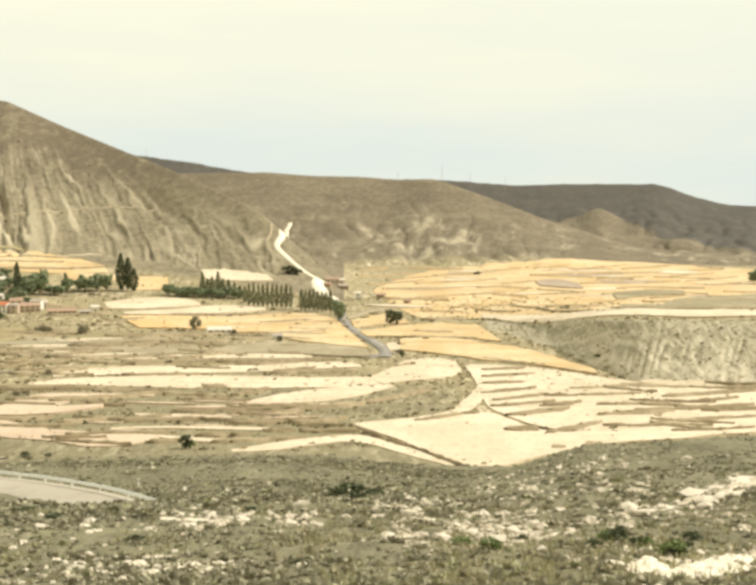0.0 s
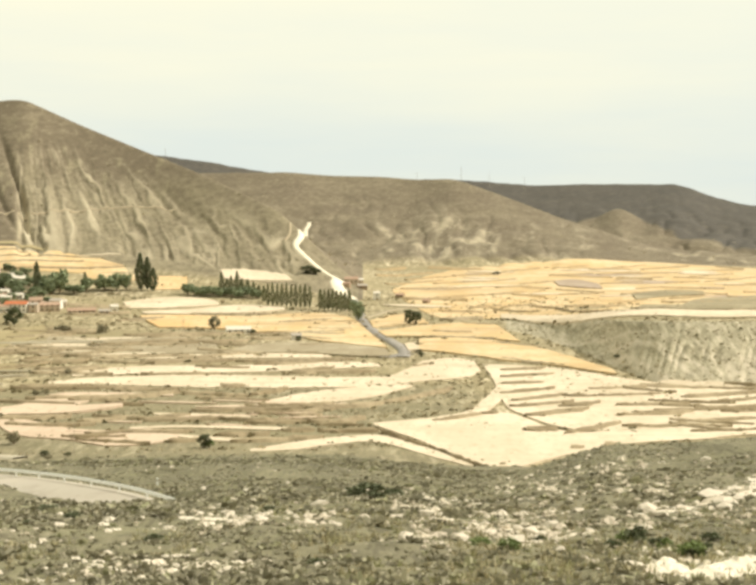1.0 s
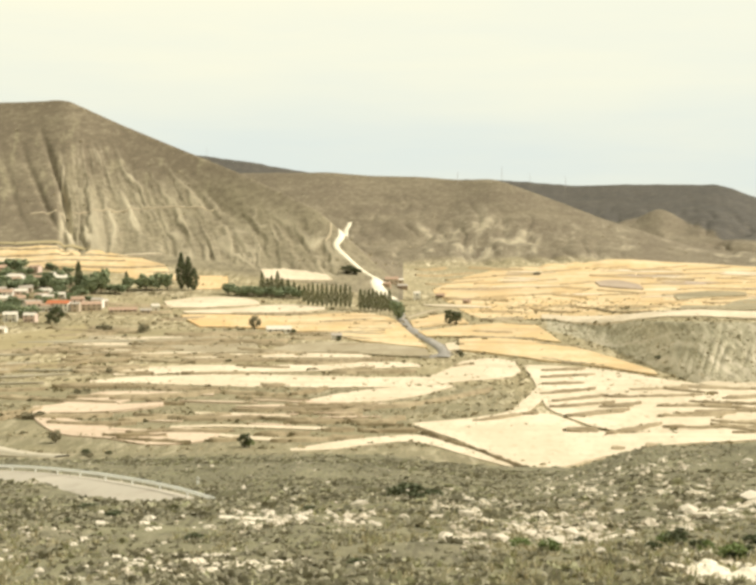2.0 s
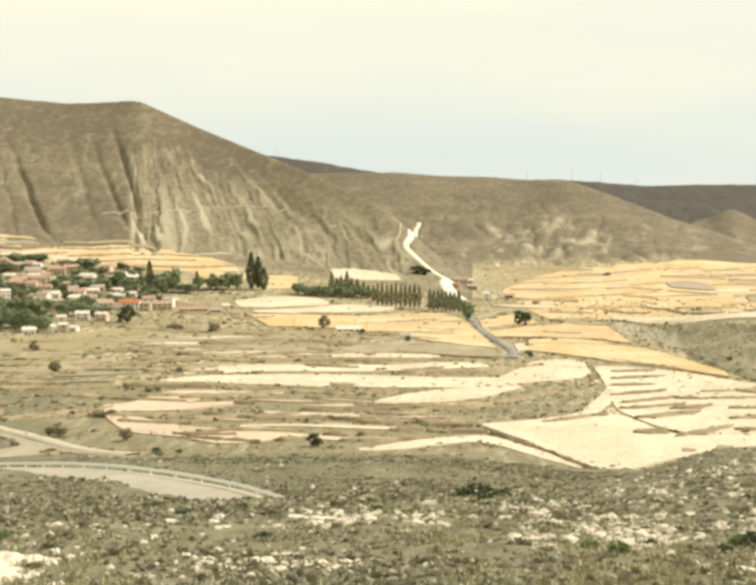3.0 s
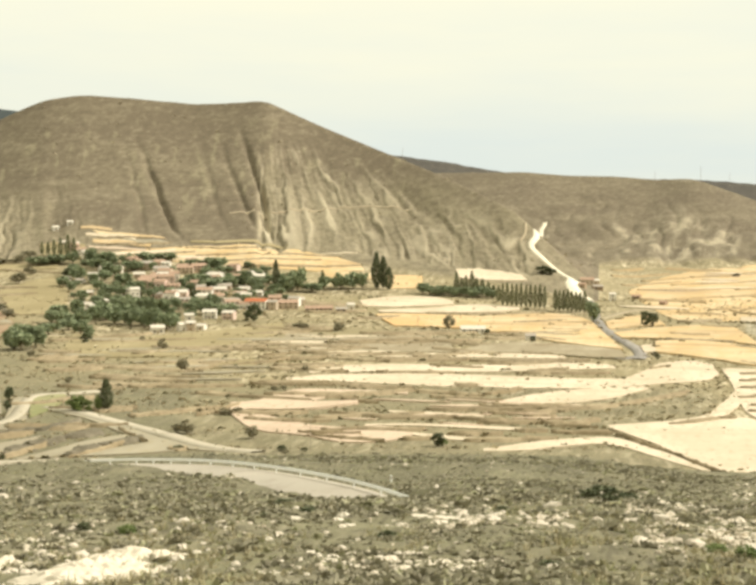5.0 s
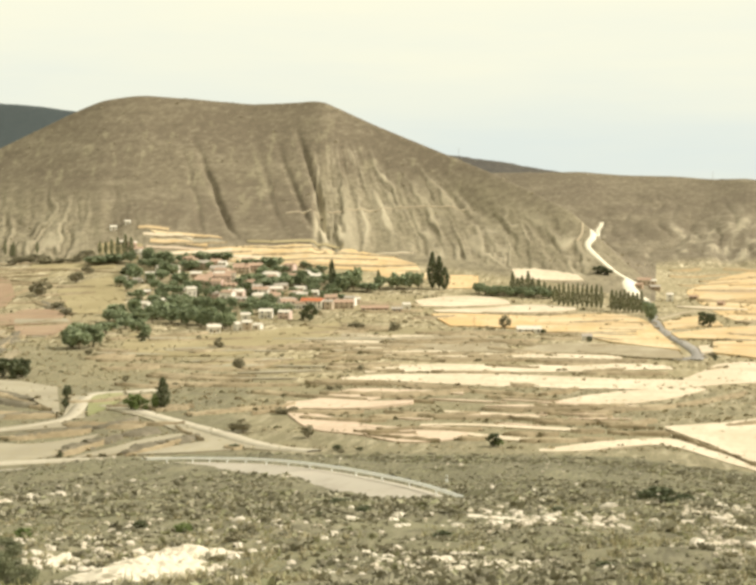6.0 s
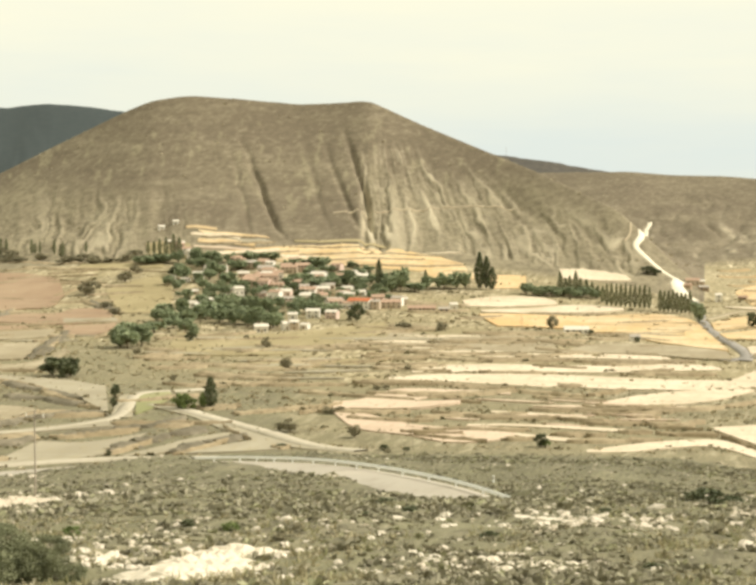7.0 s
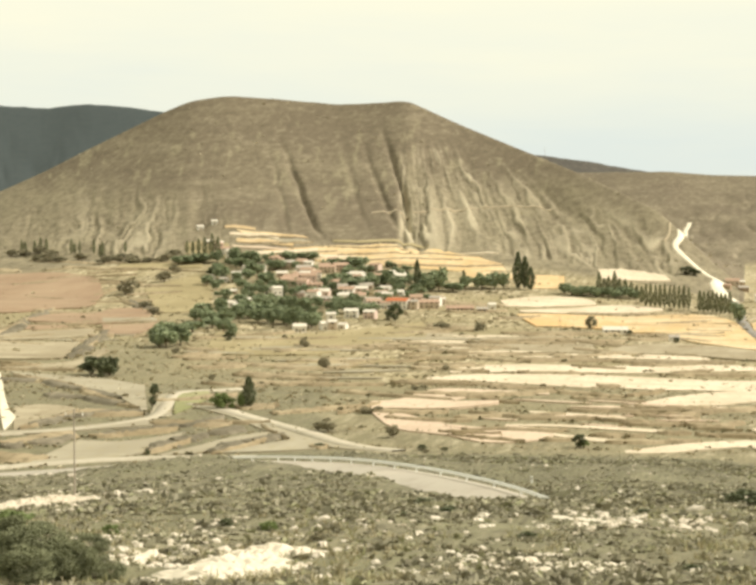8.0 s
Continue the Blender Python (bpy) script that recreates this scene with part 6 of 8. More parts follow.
def pole(x, y, high, label="weathered wooden power pole with a crossarm", arms=1, thick=0.07):
    thing = tagged(new("power_pole"), label, "pole", "power poles")
    thing.location = (x, y, land(x, y))
    bm = bmesh.new()
    tube(bm, (0, 0, -0.8), (0, 0, high), thick, thick * 0.7)
    part("shaft", bm, mat_pole, thing)
    for k in range(arms):
        z = high - 0.5 - k * 1.1
        bm = bmesh.new()
        box(bm, -0.7, 0.7, -0.05, 0.05, z - 0.05, z + 0.05)
        arm = part("crossarm", bm, mat_pole, thing)
        for e in (-0.6, 0.6):
            bm = bmesh.new()
            tube(bm, (e, 0, z + 0.07), (e, 0, z + 0.3), 0.05, 0.035)
            part("insulator", bm, WALLS["white"], arm)
    return thing


# ---- road below the lookout: carriageway, guard rail, marker post ----
def road_frame():
    line = np.array(ROAD)
    s = np.concatenate([[0], np.cumsum(np.hypot(*np.diff(line[:, :2], axis=0).T))])
    at = np.arange(0, s[-1], 2.0)
    q = np.stack([np.interp(at, s, line[:, k]) for k in range(3)], -1)
    kernel = np.ones(7) / 7
    for k in range(3):
        q[3:-3, k] = np.convolve(q[:, k], kernel, "valid")
    step = np.gradient(q[:, :2], axis=0)
    step /= np.hypot(step[:, :1], step[:, 1:])
    return q, np.stack([-step[:, 1], step[:, 0]], -1)


road_line, road_side = road_frame()
verts, faces, n = [], [], len(road_line)
for off, dz in ((-1.4, -1.2), (-0.5, -0.02), (0.6, 0.0), (3.8, 0.07), (7.0, 0.0), (7.6, -0.05), (9, -1.0)):
    verts.append(np.concatenate([road_line[:, :2] + road_side * off, road_line[:, 2:] + dz], -1))
for r in range(6):
    for k in range(n - 1):
        faces.append((r * n + k, r * n + k + 1, (r + 1) * n + k + 1, (r + 1) * n + k))
tagged(new("road", mesh_of("road", np.concatenate(verts).tolist(), faces, mat_road, True)), "dusty grey mountain road bending down the slope", "road", kind="structure")

rail = tagged(new("guard_rail"), "long white steel guard rail along the road edge", "guard rail")
rail.location = Vector(road_line[0])
o = road_line[0]
profile = ((0.0, 0.42), (0.06, 0.48), (0.02, 0.55), (0.06, 0.62), (0.06, 0.68), (0.0, 0.76), (-0.03, 0.76), (-0.03, 0.42))
for start in range(0, int(n * 0.68), 4):
    bm = bmesh.new()
    rings = [[bm.verts.new((road_line[k, 0] + road_side[k, 0] * p - o[0], road_line[k, 1] + road_side[k, 1] * p - o[1], road_line[k, 2] + z - o[2])) for p, z in profile] for k in range(start, min(start + 5, n))]
    for a, b in zip(rings, rings[1:]):
        for k in range(len(profile)):
            bm.faces.new((a[k], a[(k + 1) % 8], b[(k + 1) % 8], b[k]))
    part("rail_beam", bm, mat_rail, rail)
    bm = bmesh.new()
    x, y, z = Vector(road_line[start]) - Vector(o)
    box(bm, x - 0.07, x + 0.07, y + 0.05, y + 0.17, z - 0.8, z + 0.72)
    part("post", bm, mat_rail, rail)


def marker_post(x, y):
    thing = tagged(new("marker_post"), "white roadside marker post with a dark band", "post")
    thing.location = (x, y, land(x, y))
    bm = bmesh.new()
    box(bm, -0.13, 0.13, -0.08, 0.08, -0.4, 0.85)
    bmesh.ops.bevel(bm, geom=bm.edges[:], offset=0.03, segments=1, affect="EDGES")
    part("shaft", bm, mat_rail, thing)
    bm = bmesh.new()
    box(bm, -0.14, 0.14, -0.09, 0.09, 0.5, 0.64)
    part("band", bm, mat_wood, thing, "dark painted band")


# ---- scrub, grass and stones on the near slope ----
def tufts(name, x, y, size, blades, mat, label, category, seed, tall=0.8, sink=0.05, ground=None, thin=0.16):
    """Many low plants in one mesh: domes of stiff pointed sprays, each plant with a tint of its own."""
    rng = np.random.default_rng(seed)
    n = len(x)
    z = (ground_height(x, y) if ground is None else ground) - sink
    t = rng.uniform(0, math.tau, (n, blades))
    e = np.arcsin(rng.uniform(0.05, 1, (n, blades)))
    way = np.stack([np.cos(t) * np.cos(e), np.sin(t) * np.cos(e), np.sin(e) * tall], -1)
    r = size[:, None, None] * rng.uniform(0.65, 1.1, (n, blades, 1))
    base = np.stack([x, y, z], -1)[:, None] + way * r * 0.35
    tip = np.stack([x, y, z], -1)[:, None] + way * r
    side = np.cross(way, rng.normal(size=(n, blades, 3)))
    side /= np.linalg.norm(side, axis=-1, keepdims=True)
    half = side * size[:, None, None] * thin * 1.6
    v = np.stack([base - half, base + half, tip + half * 0.45, tip - half * 0.45], 2).reshape(-1, 3)
    k = np.arange(n * blades)[:, None] * 4
    f = (k + [0, 1, 2, 3]).astype(np.int32)
    me = bpy.data.meshes.new(name)
    me.vertices.add(len(v))
    me.vertices.foreach_set("co", v.ravel())
    me.loops.add(f.size)
    me.loops.foreach_set("vertex_index", f.ravel())
    me.polygons.add(len(f))
    me.polygons.foreach_set("loop_start", np.arange(0, f.size, 4, dtype=np.int32))
    me.update(calc_edges=True)
    tint = np.repeat(rng.uniform(0, 1, n), blades * 4)
    layer = me.attributes.new("tint", "FLOAT", "POINT")
    layer.data.foreach_set("value", tint.astype(np.float32))
    me.materials.append(mat)
    return tagged(new(name, me), label, category, kind="stuff")


def strewn(count, a0, a1, d0, d1, seed, even=False):
    """Places on the near slope, spread evenly over bearing and, more thinly far off, distance."""
    rng = np.random.default_rng(seed)
    a = np.radians(rng.uniform(a0, a1, count))
    d = np.sqrt(rng.uniform(d0**2, d1**2, count)) if even else np.exp(rng.uniform(math.log(d0), math.log(d1), count))
    return -np.sin(a) * d, np.cos(a) * d, rng


def off_road(x, y, *rest):
    off, _ = beside(ROAD, x, y)
    keep = (chalk_mask(x, y) < 0.45) | (hashed((x * 50).astype(np.int64), (y * 50).astype(np.int64), 5) > 0.75)
    keep &= (off < -1.8) | (off > 8.5)
    return [v[keep] for v in (x, y, *rest)]


# stones: worn limestone lumps, lying in drifts
def stone_mesh(seed):
    rng = np.random.default_rng(seed)
    bm = bmesh.new()
    bmesh.ops.create_icosphere(bm, subdivisions=1, radius=0.5)
    for v in bm.verts:
        v.co = Vector(v.co) * float(rng.uniform(0.72, 1.2))
        v.co.z = max(v.co.z * 0.62, -0.16)
    me = bpy.data.meshes.new("stone")
    bm.to_mesh(me)
    bm.free()
    me.materials.append(mat_stone)
    return me


STONES = [stone_mesh(k) for k in range(7)]
DRIFTS = []


def drift(points, wide, count, big=0.7):
    DRIFTS.append((points, wide, count, big))


def outcrop(ax, ay, bx, by, wide, high, seed):
    """A bare chalky bank: a low uneven swell with a broken crest."""
    n, m = int(np.clip(math.hypot(bx - ax, by - ay) / 0.16, 24, 130)), 21
    s, e = np.meshgrid(np.linspace(0, 1, n), np.linspace(-1, 1, m), indexing="ij")
    length = math.hypot(bx - ax, by - ay)
    nx, ny = -(by - ay) / length, (bx - ax) / length
    half = wide / 2 * np.sqrt(np.clip(1 - np.abs(2 * s - 1) ** 2.4, 0.02, 1)) * (0.45 + 1.1 * layered(s * length / 1.3, e * 0, seed, 3))
    sway = 0.35 * wide * (layered(s * length / 2.2, s * 0, seed + 3) - 0.5)
    x, y = ax + (bx - ax) * s + nx * (half * e + sway), ay + (by - ay) * s + ny * (half * e + sway)
    lump = high * (1 - e**2) * (0.1 + 0.75 * layered(x / 0.9, y / 2.2, seed + 5, 3) + 0.9 * np.clip(layered(x / 0.22, y / 0.5, seed + 8, 3) - 0.42, 0, 1)) * np.clip(4 * s * (1 - s) + 0.15, 0, 1)
    z = ground_height(x, y) + np.where(np.abs(e) > 0.95, -0.12, lump - 0.05)
    faces = [(i * m + j, i * m + j + 1, (i + 1) * m + j + 1, (i + 1) * m + j) for i in range(n - 1) for j in range(m - 1)]
    return tagged(new("chalk_outcrop", mesh_of("chalk_outcrop", np.stack([x, y, z], -1).reshape(-1, 3).tolist(), faces, mat_chalk)), "bare whitish chalk bank breaking through dry scrub", "rock", "chalk outcrops")


# ---- houses, trees, poles, stones where they stand ----
house(-371.3, 1177.9, 10.0, 4.6, 3, "white", "grey", 7.0)
house(-359.9, 1212.1, 13.9, 7.0, -4, "pink", "brown", 8.0)
house(-371.2, 1218.8, 12.2, 6.6, 26, "stone", "brown", 8.0)
house(-361.2, 1240.5, 12.4, 6.7, 15, "pink", "brown", 8.0)
house(-359.4, 1255.0, 6.2, 7.0, -8, "white", "pale", 5.0)
house(-328.1, 1162.6, 11.5, 6.8, 3, "pink", "pale", 8.0)
house(-311.2, 1168.1, 11.6, 4.0, 2, "white", "pale", 8.0)
house(-303.0, 1170.5, 11.6, 4.0, 20, "white", "brown", 8.0)
house(-284.7, 1141.2, 11.2, 4.4, 35, "white", "grey", 7.9)
house(-271.3, 1127.2, 7.7, 4.4, 9, "white", "brown", 5.4)
house(-262.9, 1130.1, 16.0, 6.0, -10, "white", "red", 8.0)
house(-251.1, 1129.0, 6.0, 6.0, -3, "stone", "grey", 5.0)
house(-243.3, 1140.0, 14.6, 4.9, 23, "stone", "brown", 8.0)
house(-332.1, 1267.4, 10.6, 3.7, 4, "white", "pale", 7.4)
house(-324.6, 1269.3, 8.7, 3.7, -7, "white", "pale", 6.1)
house(-298.4, 1276.1, 15.4, 3.7, 32, "white", "pale", 8.0)
house(-359.7, 1291.8, 12.8, 5.0, 9, "stone", "brown", 8.0)
house(-352.2, 1303.3, 12.9, 5.1, 38, "mud", "brown", 8.0)
house(-350.3, 1325.8, 12.1, 3.9, -9, "mud", "grey", 8.0)
house(-396.5, 1302.0, 12.0, 5.1, 6, "stone", "grey", 8.0)
house(-389.7, 1312.8, 12.1, 4.5, 22, "stone", "brown", 8.0)
house(-380.5, 1307.1, 7.0, 5.1, -1, "white", "pale", 5.0)
house(-409.0, 1315.4, 9.1, 3.9, 12, "stone", "brown", 6.4)
house(-422.3, 1280.8, 7.9, 3.2, 39, "white", "pale", 5.6)
house(-410.9, 1271.0, 6.9, 3.1, 7, "stone", "grey", 5.0)
house(-456.3, 1326.4, 5.0, 7.0, -6, "white", "pale", 5.0)
house(-498.5, 1388.6, 6.5, 3.5, 5, "white", "pale", 5.0)
house(-482.7, 1375.9, 6.4, 4.1, 33, "white", "pale", 5.0)
house(-437.3, 1306.9, 7.1, 3.2, 2, "stone", "pale", 5.0)
house(-223.4, 1131.2, 10.2, 2.8, 14, "stone", "brown", 7.1)
house(-214.7, 1136.3, 10.2, 2.8, 10, "mud", "brown", 7.1)
house(-200.6, 1158.2, 5.2, 3.9, 21, "white", "pale", 5.0)
house(-203.4, 1135.3, 7.6, 2.8, 9, "stone", "grey", 5.3)
house(-286.0, 961.0, 5.9, 2.8, 26, "white", "pale", 5.0)
house(-269.9, 980.3, 5.2, 5.3, 12, "stone", "pale", 5.0)
house(-265.4, 989.1, 5.0, 2.9, -10, "white", "pale", 5.0)
house(-275.1, 978.9, 5.0, 4.3, 37, "white", "pale", 5.0)
house(-239.6, 1168.1, 6.1, 4.5, 8, "stone", "pale", 5.0)
house(-335.6, 1219.1, 9.3, 4.8, 20, "white", "brown", 6.5)
house(-346.7, 1210.7, 10.2, 4.7, 2, "stone", "brown", 7.1)
house(-310.5, 1226.1, 10.2, 3.6, 9, "stone", "grey", 7.2)
house(-293.8, 1220.7, 8.3, 3.0, -9, "white", "pale", 5.8)
house(-525.6, 1444.5, 5.7, 2.9, 34, "white", "pale", 5.0)
house(-515.0, 1454.8, 5.1, 3.6, 15, "white", "pale", 5.0)
house(-395.7, 1249.0, 8.7, 3.7, 3, "stone", "brown", 6.1)
house(-389.7, 1262.2, 8.7, 3.7, 12, "stone", "pale", 6.1)
house(-440.2, 1237.0, 5.8, 2.8, 15, "white", "pale", 5.0)
house(-427.1, 1228.4, 6.7, 2.8, 4, "white", "grey", 5.0)
house(-372.7, 1097.5, 5.1, 2.8, -6, "white", "pale", 5.0)
house(-400.8, 1174.7, 5.0, 2.8, 19, "stone", "pale", 5.0)
house(-328.5, 1313.7, 7.0, 2.8, 9, "white", "pale", 5.0)
house(-367.7, 1335.8, 8.1, 3.3, 5, "stone", "brown", 5.7)
house(-271.7, 1223.5, 9.2, 2.9, 36, "stone", "brown", 6.5)
house(-310.3, 1200.2, 10.0, 4.9, 24, "stone", "pale", 7.0)
house(-278.9, 1201.6, 7.5, 3.3, 4, "white", "pale", 5.2)
house(-336.7, 1162.8, 7.9, 3.3, 28, "white", "pale", 5.5)
house(-311.0, 1267.7, 7.6, 5.0, 5, "pink", "brown", 5.3)
house(-325.7, 1256.6, 7.3, 5.1, 36, "white", "brown", 5.1)
house(-278.3, 1158.9, 6.9, 3.4, 23, "stone", "brown", 5.0)
house(-325.3, 1209.8, 7.4, 4.9, 26, "white", "grey", 5.2)
house(-375.9, 1258.8, 7.6, 3.7, 26, "white", "brown", 5.3)
house(-362.4, 1214.7, 6.5, 4.5, -3, "stone", "pale", 5.0)
house(-348.2, 1171.2, 8.4, 3.7, 6, "pink", "grey", 5.9)
house(-287.6, 1183.3, 6.3, 4.5, 32, "stone", "grey", 5.0)
house(-422.2, 1278.2, 11.7, 3.9, 42, "white", "grey", 8.0)
house(-369.7, 1261.8, 9.3, 4.8, -7, "white", "pale", 6.5)
house(-290.3, 1193.4, 10.2, 3.2, 26, "white", "brown", 7.1)
house(-356.4, 1214.7, 10.8, 3.9, 13, "stone", "pale", 7.6)
house(-376.3, 1267.2, 7.7, 3.6, 14, "white", "brown", 5.4)
house(-371.4, 1124.9, 8.4, 3.7, 27, "white", "pale", 5.9)
house(-375.1, 1280.2, 10.1, 3.7, 27, "white", "grey", 7.0)
house(-378.7, 1287.2, 11.7, 4.5, 4, "white", "grey", 8.0)
house(-399.5, 1237.6, 7.4, 4.9, 33, "stone", "brown", 5.2)
house(-317.7, 1136.8, 9.8, 4.7, -7, "pink", "grey", 6.8)
house(-373.7, 1238.4, 10.9, 3.6, 27, "stone", "brown", 7.7)
house(-321.8, 1247.0, 8.2, 3.5, 20, "stone", "pale", 5.8)
house(-282.1, 1179.7, 7.9, 4.5, -5, "stone", "pale", 5.5)
house(-362.7, 1161.9, 7, 8, 35, "white", "pale", 5.2)
house(-357.0, 1248.3, 8, 8, 14, "white", "brown", 6.0)
house(-330.0, 1147.4, 9, 8, -15, "white", "brown", 6.8)
house(-359.8, 1214.6, 14, 6, 14, "pink", "brown", 8.0)
house(-373.7, 1235.3, 12, 6, 9, "pink", "brown", 8.0)
house(-370.1, 1270.0, 12, 6, -15, "stone", "brown", 8.0)
house(-363.0, 1295.1, 9, 6, 9, "pink", "brown", 6.8)
house(-328.0, 1265.2, 12, 5.5, -15, "white", "pale", 8.0)
house(-324.4, 1311.8, 9, 5, -15, "pink", "brown", 6.8)
house(-300.1, 1281.1, 13, 5, 35, "white", "pale", 8.0)
house(-315.6, 1185.6, 12, 6, 4, "white", "brown", 8.0)
house(-305.6, 1193.3, 9, 6, 9, "pink", "pale", 6.8)
house(-280.3, 1125.8, 10, 5.5, 24, "white", "brown", 7.5)
house(-256.1, 1158.8, 9, 6, 9, "pink", "brown", 6.8)
house(-242.1, 1160.2, 8, 6, -8, "white", "grey", 6.0)
house(-372.1, 1084.3, 7, 6, -15, "white", "pale", 5.2)
house(-421.7, 1244.5, 8, 5, 4, "white", "pale", 6.0)
house(-412.9, 1277.2, 8, 5.5, -8, "white", "grey", 6.0)
house(-412.8, 1316.2, 9, 5.5, 4, "stone", "brown", 6.8)
house(-282.3, 1021.5, 6, 6.5, 14, "white", "pale", 4.5)
house(-284.8, 958.0, 8, 4, 24, "white", "pale", 6.0)
house(-279.5, 1062.4, 9, 5, 9, "white", "pale", 6.8)
house(-265.4, 1059.2, 8, 5, -8, "pink", "pale", 6.0)
house(-464.8, 1340.3, 8, 6, 24, "white", "brown", 6.0)
house(-478.8, 1361.6, 8, 6, 35, "pink", "brown", 6.0)
house(-334.8, 1221.7, 9, 6, 4, "white", "brown", 6.8)
house(-39.2, 1416.5, 11.5, 4.0, 1, "stone", "brown", 8.0)
house(-29.8, 1403.9, 8.3, 3.3, 10, "mud", "grey", 5.8)
house(-16.3, 1319.6, 5.0, 5.6, 6, "white", "pale", 5.0)
house(2.4, 1347.0, 6.9, 2.8, -11, "mud", "brown", 5.0)
house(22.9, 1272.2, 5.0, 2.8, -21, "mud", "brown", 5.0)
house(-33.0, 1437.2, 6.3, 3.4, 12, "stone", "pale", 5.0)
house(-42.3, 1382.8, 6.1, 3.3, -15, "mud", "brown", 5.0)
house(-96.5, 993.7, 14.7, 2.8, 10, "white", "pale", 8.0)
house(-58.3, 945.0, 5.6, 2.8, 8, "white", "grey", 5.0)
plant("wide", -372.5, 1014.9, 9.3, 11.1, "village trees")
plant("round", -359.5, 1004.4, 9.7, 12.8, "village trees")
plant("round", -346.4, 994.1, 9.7, 15.6, "village trees")
plant("round", -345.1, 1020.8, 11.6, 11.0, "village trees")
plant("wide", -342.9, 1035.2, 8.8, 11.4, "village trees")
plant("round", -329.0, 1011.9, 10.5, 15.5, "village trees")
plant("round", -314.8, 1000.9, 11.9, 12.3, "village trees")
plant("round", -302.9, 990.1, 12.6, 11.2, "village trees")
plant("wide", -300.0, 1003.9, 12.4, 14.6, "village trees")
plant("wide", -287.4, 993.2, 9.4, 14.9, "village trees")
plant("round", -370.3, 1057.0, 12.4, 10.3, "village trees")
plant("wide", -360.2, 1081.1, 8.7, 11.4, "village trees")
plant("round", -336.3, 1065.9, 12.8, 10.0, "village trees")
plant("round", -327.4, 1082.8, 12.5, 11.2, "village trees")
plant("round", -380.9, 1054.8, 8.7, 15.5, "village trees")
plant("round", -294.5, 1122.2, 10.9, 13.2, "village trees")
plant("wide", -303.0, 1095.4, 8.3, 11.2, "village trees")
plant("round", -441.3, 1307.9, 11.5, 10.9, "village trees")
plant("round", -441.8, 1257.1, 8.3, 13.3, "village trees")
plant("round", -415.4, 1263.3, 11.7, 14.4, "village trees")
plant("round", -339.1, 1278.6, 8.6, 14.2, "village trees")
plant("round", -290.6, 1232.1, 11.1, 10.3, "village trees")
plant("round", -271.1, 1251.3, 12.3, 10.7, "village trees")
plant("wide", -267.0, 1275.9, 10.3, 12.4, "village trees")
plant("round", -307.7, 1233.2, 9.9, 13.6, "village trees")
plant("cypress", -273.2, 1238.7, 22.6, 6.2, "village trees")
plant("cypress", -201.7, 1285.1, 28.9, 8.4, "village trees")
plant("cypress", -196.7, 1287.6, 25.7, 7.6, "village trees")
plant("cypress", -191.7, 1284.7, 18.2, 7.6, "village trees")
plant("round", -256.1, 1239.1, 19.3, 17.4, "village trees")
plant("round", -261.7, 1229.7, 13.6, 12.5, "village trees")
plant("round", -266.1, 1232.4, 9.6, 10.6, "village trees")
plant("wide", -227.7, 1270.1, 13.1, 19.7, "village trees")
plant("wide", -219.0, 1275.4, 14.8, 17.8, "village trees")
plant("round", -212.0, 1279.5, 14.0, 11.9, "village trees")
plant("round", -238.8, 1257.3, 11.4, 11.7, "village trees")
plant("poplar", -240.7, 1261.6, 14.7, 4.2, "village trees")
plant("wide", -245.2, 1241.2, 8.0, 19.4, "village trees")
plant("bush", -246.1, 1049.6, 12.3, 11.2, "village trees")
plant("bush", -251.8, 1054.5, 6.9, 7.0, "village trees")
plant("wide", -324.8, 837.9, 10.3, 15.1, "village trees")
plant("wide", -327.7, 867.8, 10.0, 12.8, "village trees")
plant("wide", -330.7, 842.3, 8.0, 10.4, "village trees")
plant("wide", -346.4, 938.1, 7.6, 19.1, "village trees")
plant("wide", -346.6, 973.5, 7.9, 15.8, "village trees")
plant("round", -327.9, 942.8, 9.5, 11.4, "village trees")
plant("round", -312.5, 911.2, 9.2, 9.6, "village trees")
plant("bush", -305.4, 886.3, 6.0, 7.9, "village trees")
plant("wide", -344.0, 1043.0, 12.6, 19.3, "village trees")
plant("wide", -325.2, 1021.1, 13.6, 18.0, "village trees")
plant("wide", -310.7, 1011.4, 12.1, 16.2, "village trees")
plant("round", -296.9, 987.1, 13.8, 14.2, "village trees")
plant("wide", -286.3, 983.0, 11.7, 15.7, "village trees")
plant("round", -356.2, 1101.8, 11.0, 15.1, "village trees")
plant("wide", -344.8, 1104.9, 9.6, 15.9, "village trees")
plant("round", -369.4, 1098.3, 10.3, 13.3, "village trees")
plant("round", -318.4, 1081.7, 12.2, 14.7, "village trees")
plant("wide", -335.0, 1107.7, 8.8, 13.3, "village trees")
plant("round", -283.7, 990.6, 7.9, 9.5, "village trees")
plant("wide", -289.7, 1089.9, 9.3, 17.2, "village trees")
plant("wide", -278.6, 1086.7, 8.6, 15.4, "village trees")
plant("round", -303.9, 1116.9, 9.6, 13.3, "village trees")
plant("wide", -275.2, 1100.7, 7.2, 13.0, "village trees")
plant("round", -339.1, 1218.0, 9.6, 14.5, "village trees")
plant("wide", -336.2, 1242.9, 9.8, 21.7, "village trees")
plant("wide", -320.0, 1233.1, 8.9, 21.4, "village trees")
plant("wide", -309.5, 1245.5, 9.0, 17.7, "village trees")
plant("round", -300.4, 1247.9, 12.2, 14.7, "village trees")
plant("wide", -289.5, 1251.0, 7.3, 14.7, "village trees")
plant("wide", -342.3, 1319.2, 10.4, 22.9, "village trees")
plant("wide", -360.0, 1323.1, 7.0, 15.7, "village trees")
plant("wide", -405.3, 1333.6, 8.0, 23.4, "village trees")
plant("wide", -389.8, 1338.9, 8.0, 21.3, "village trees")
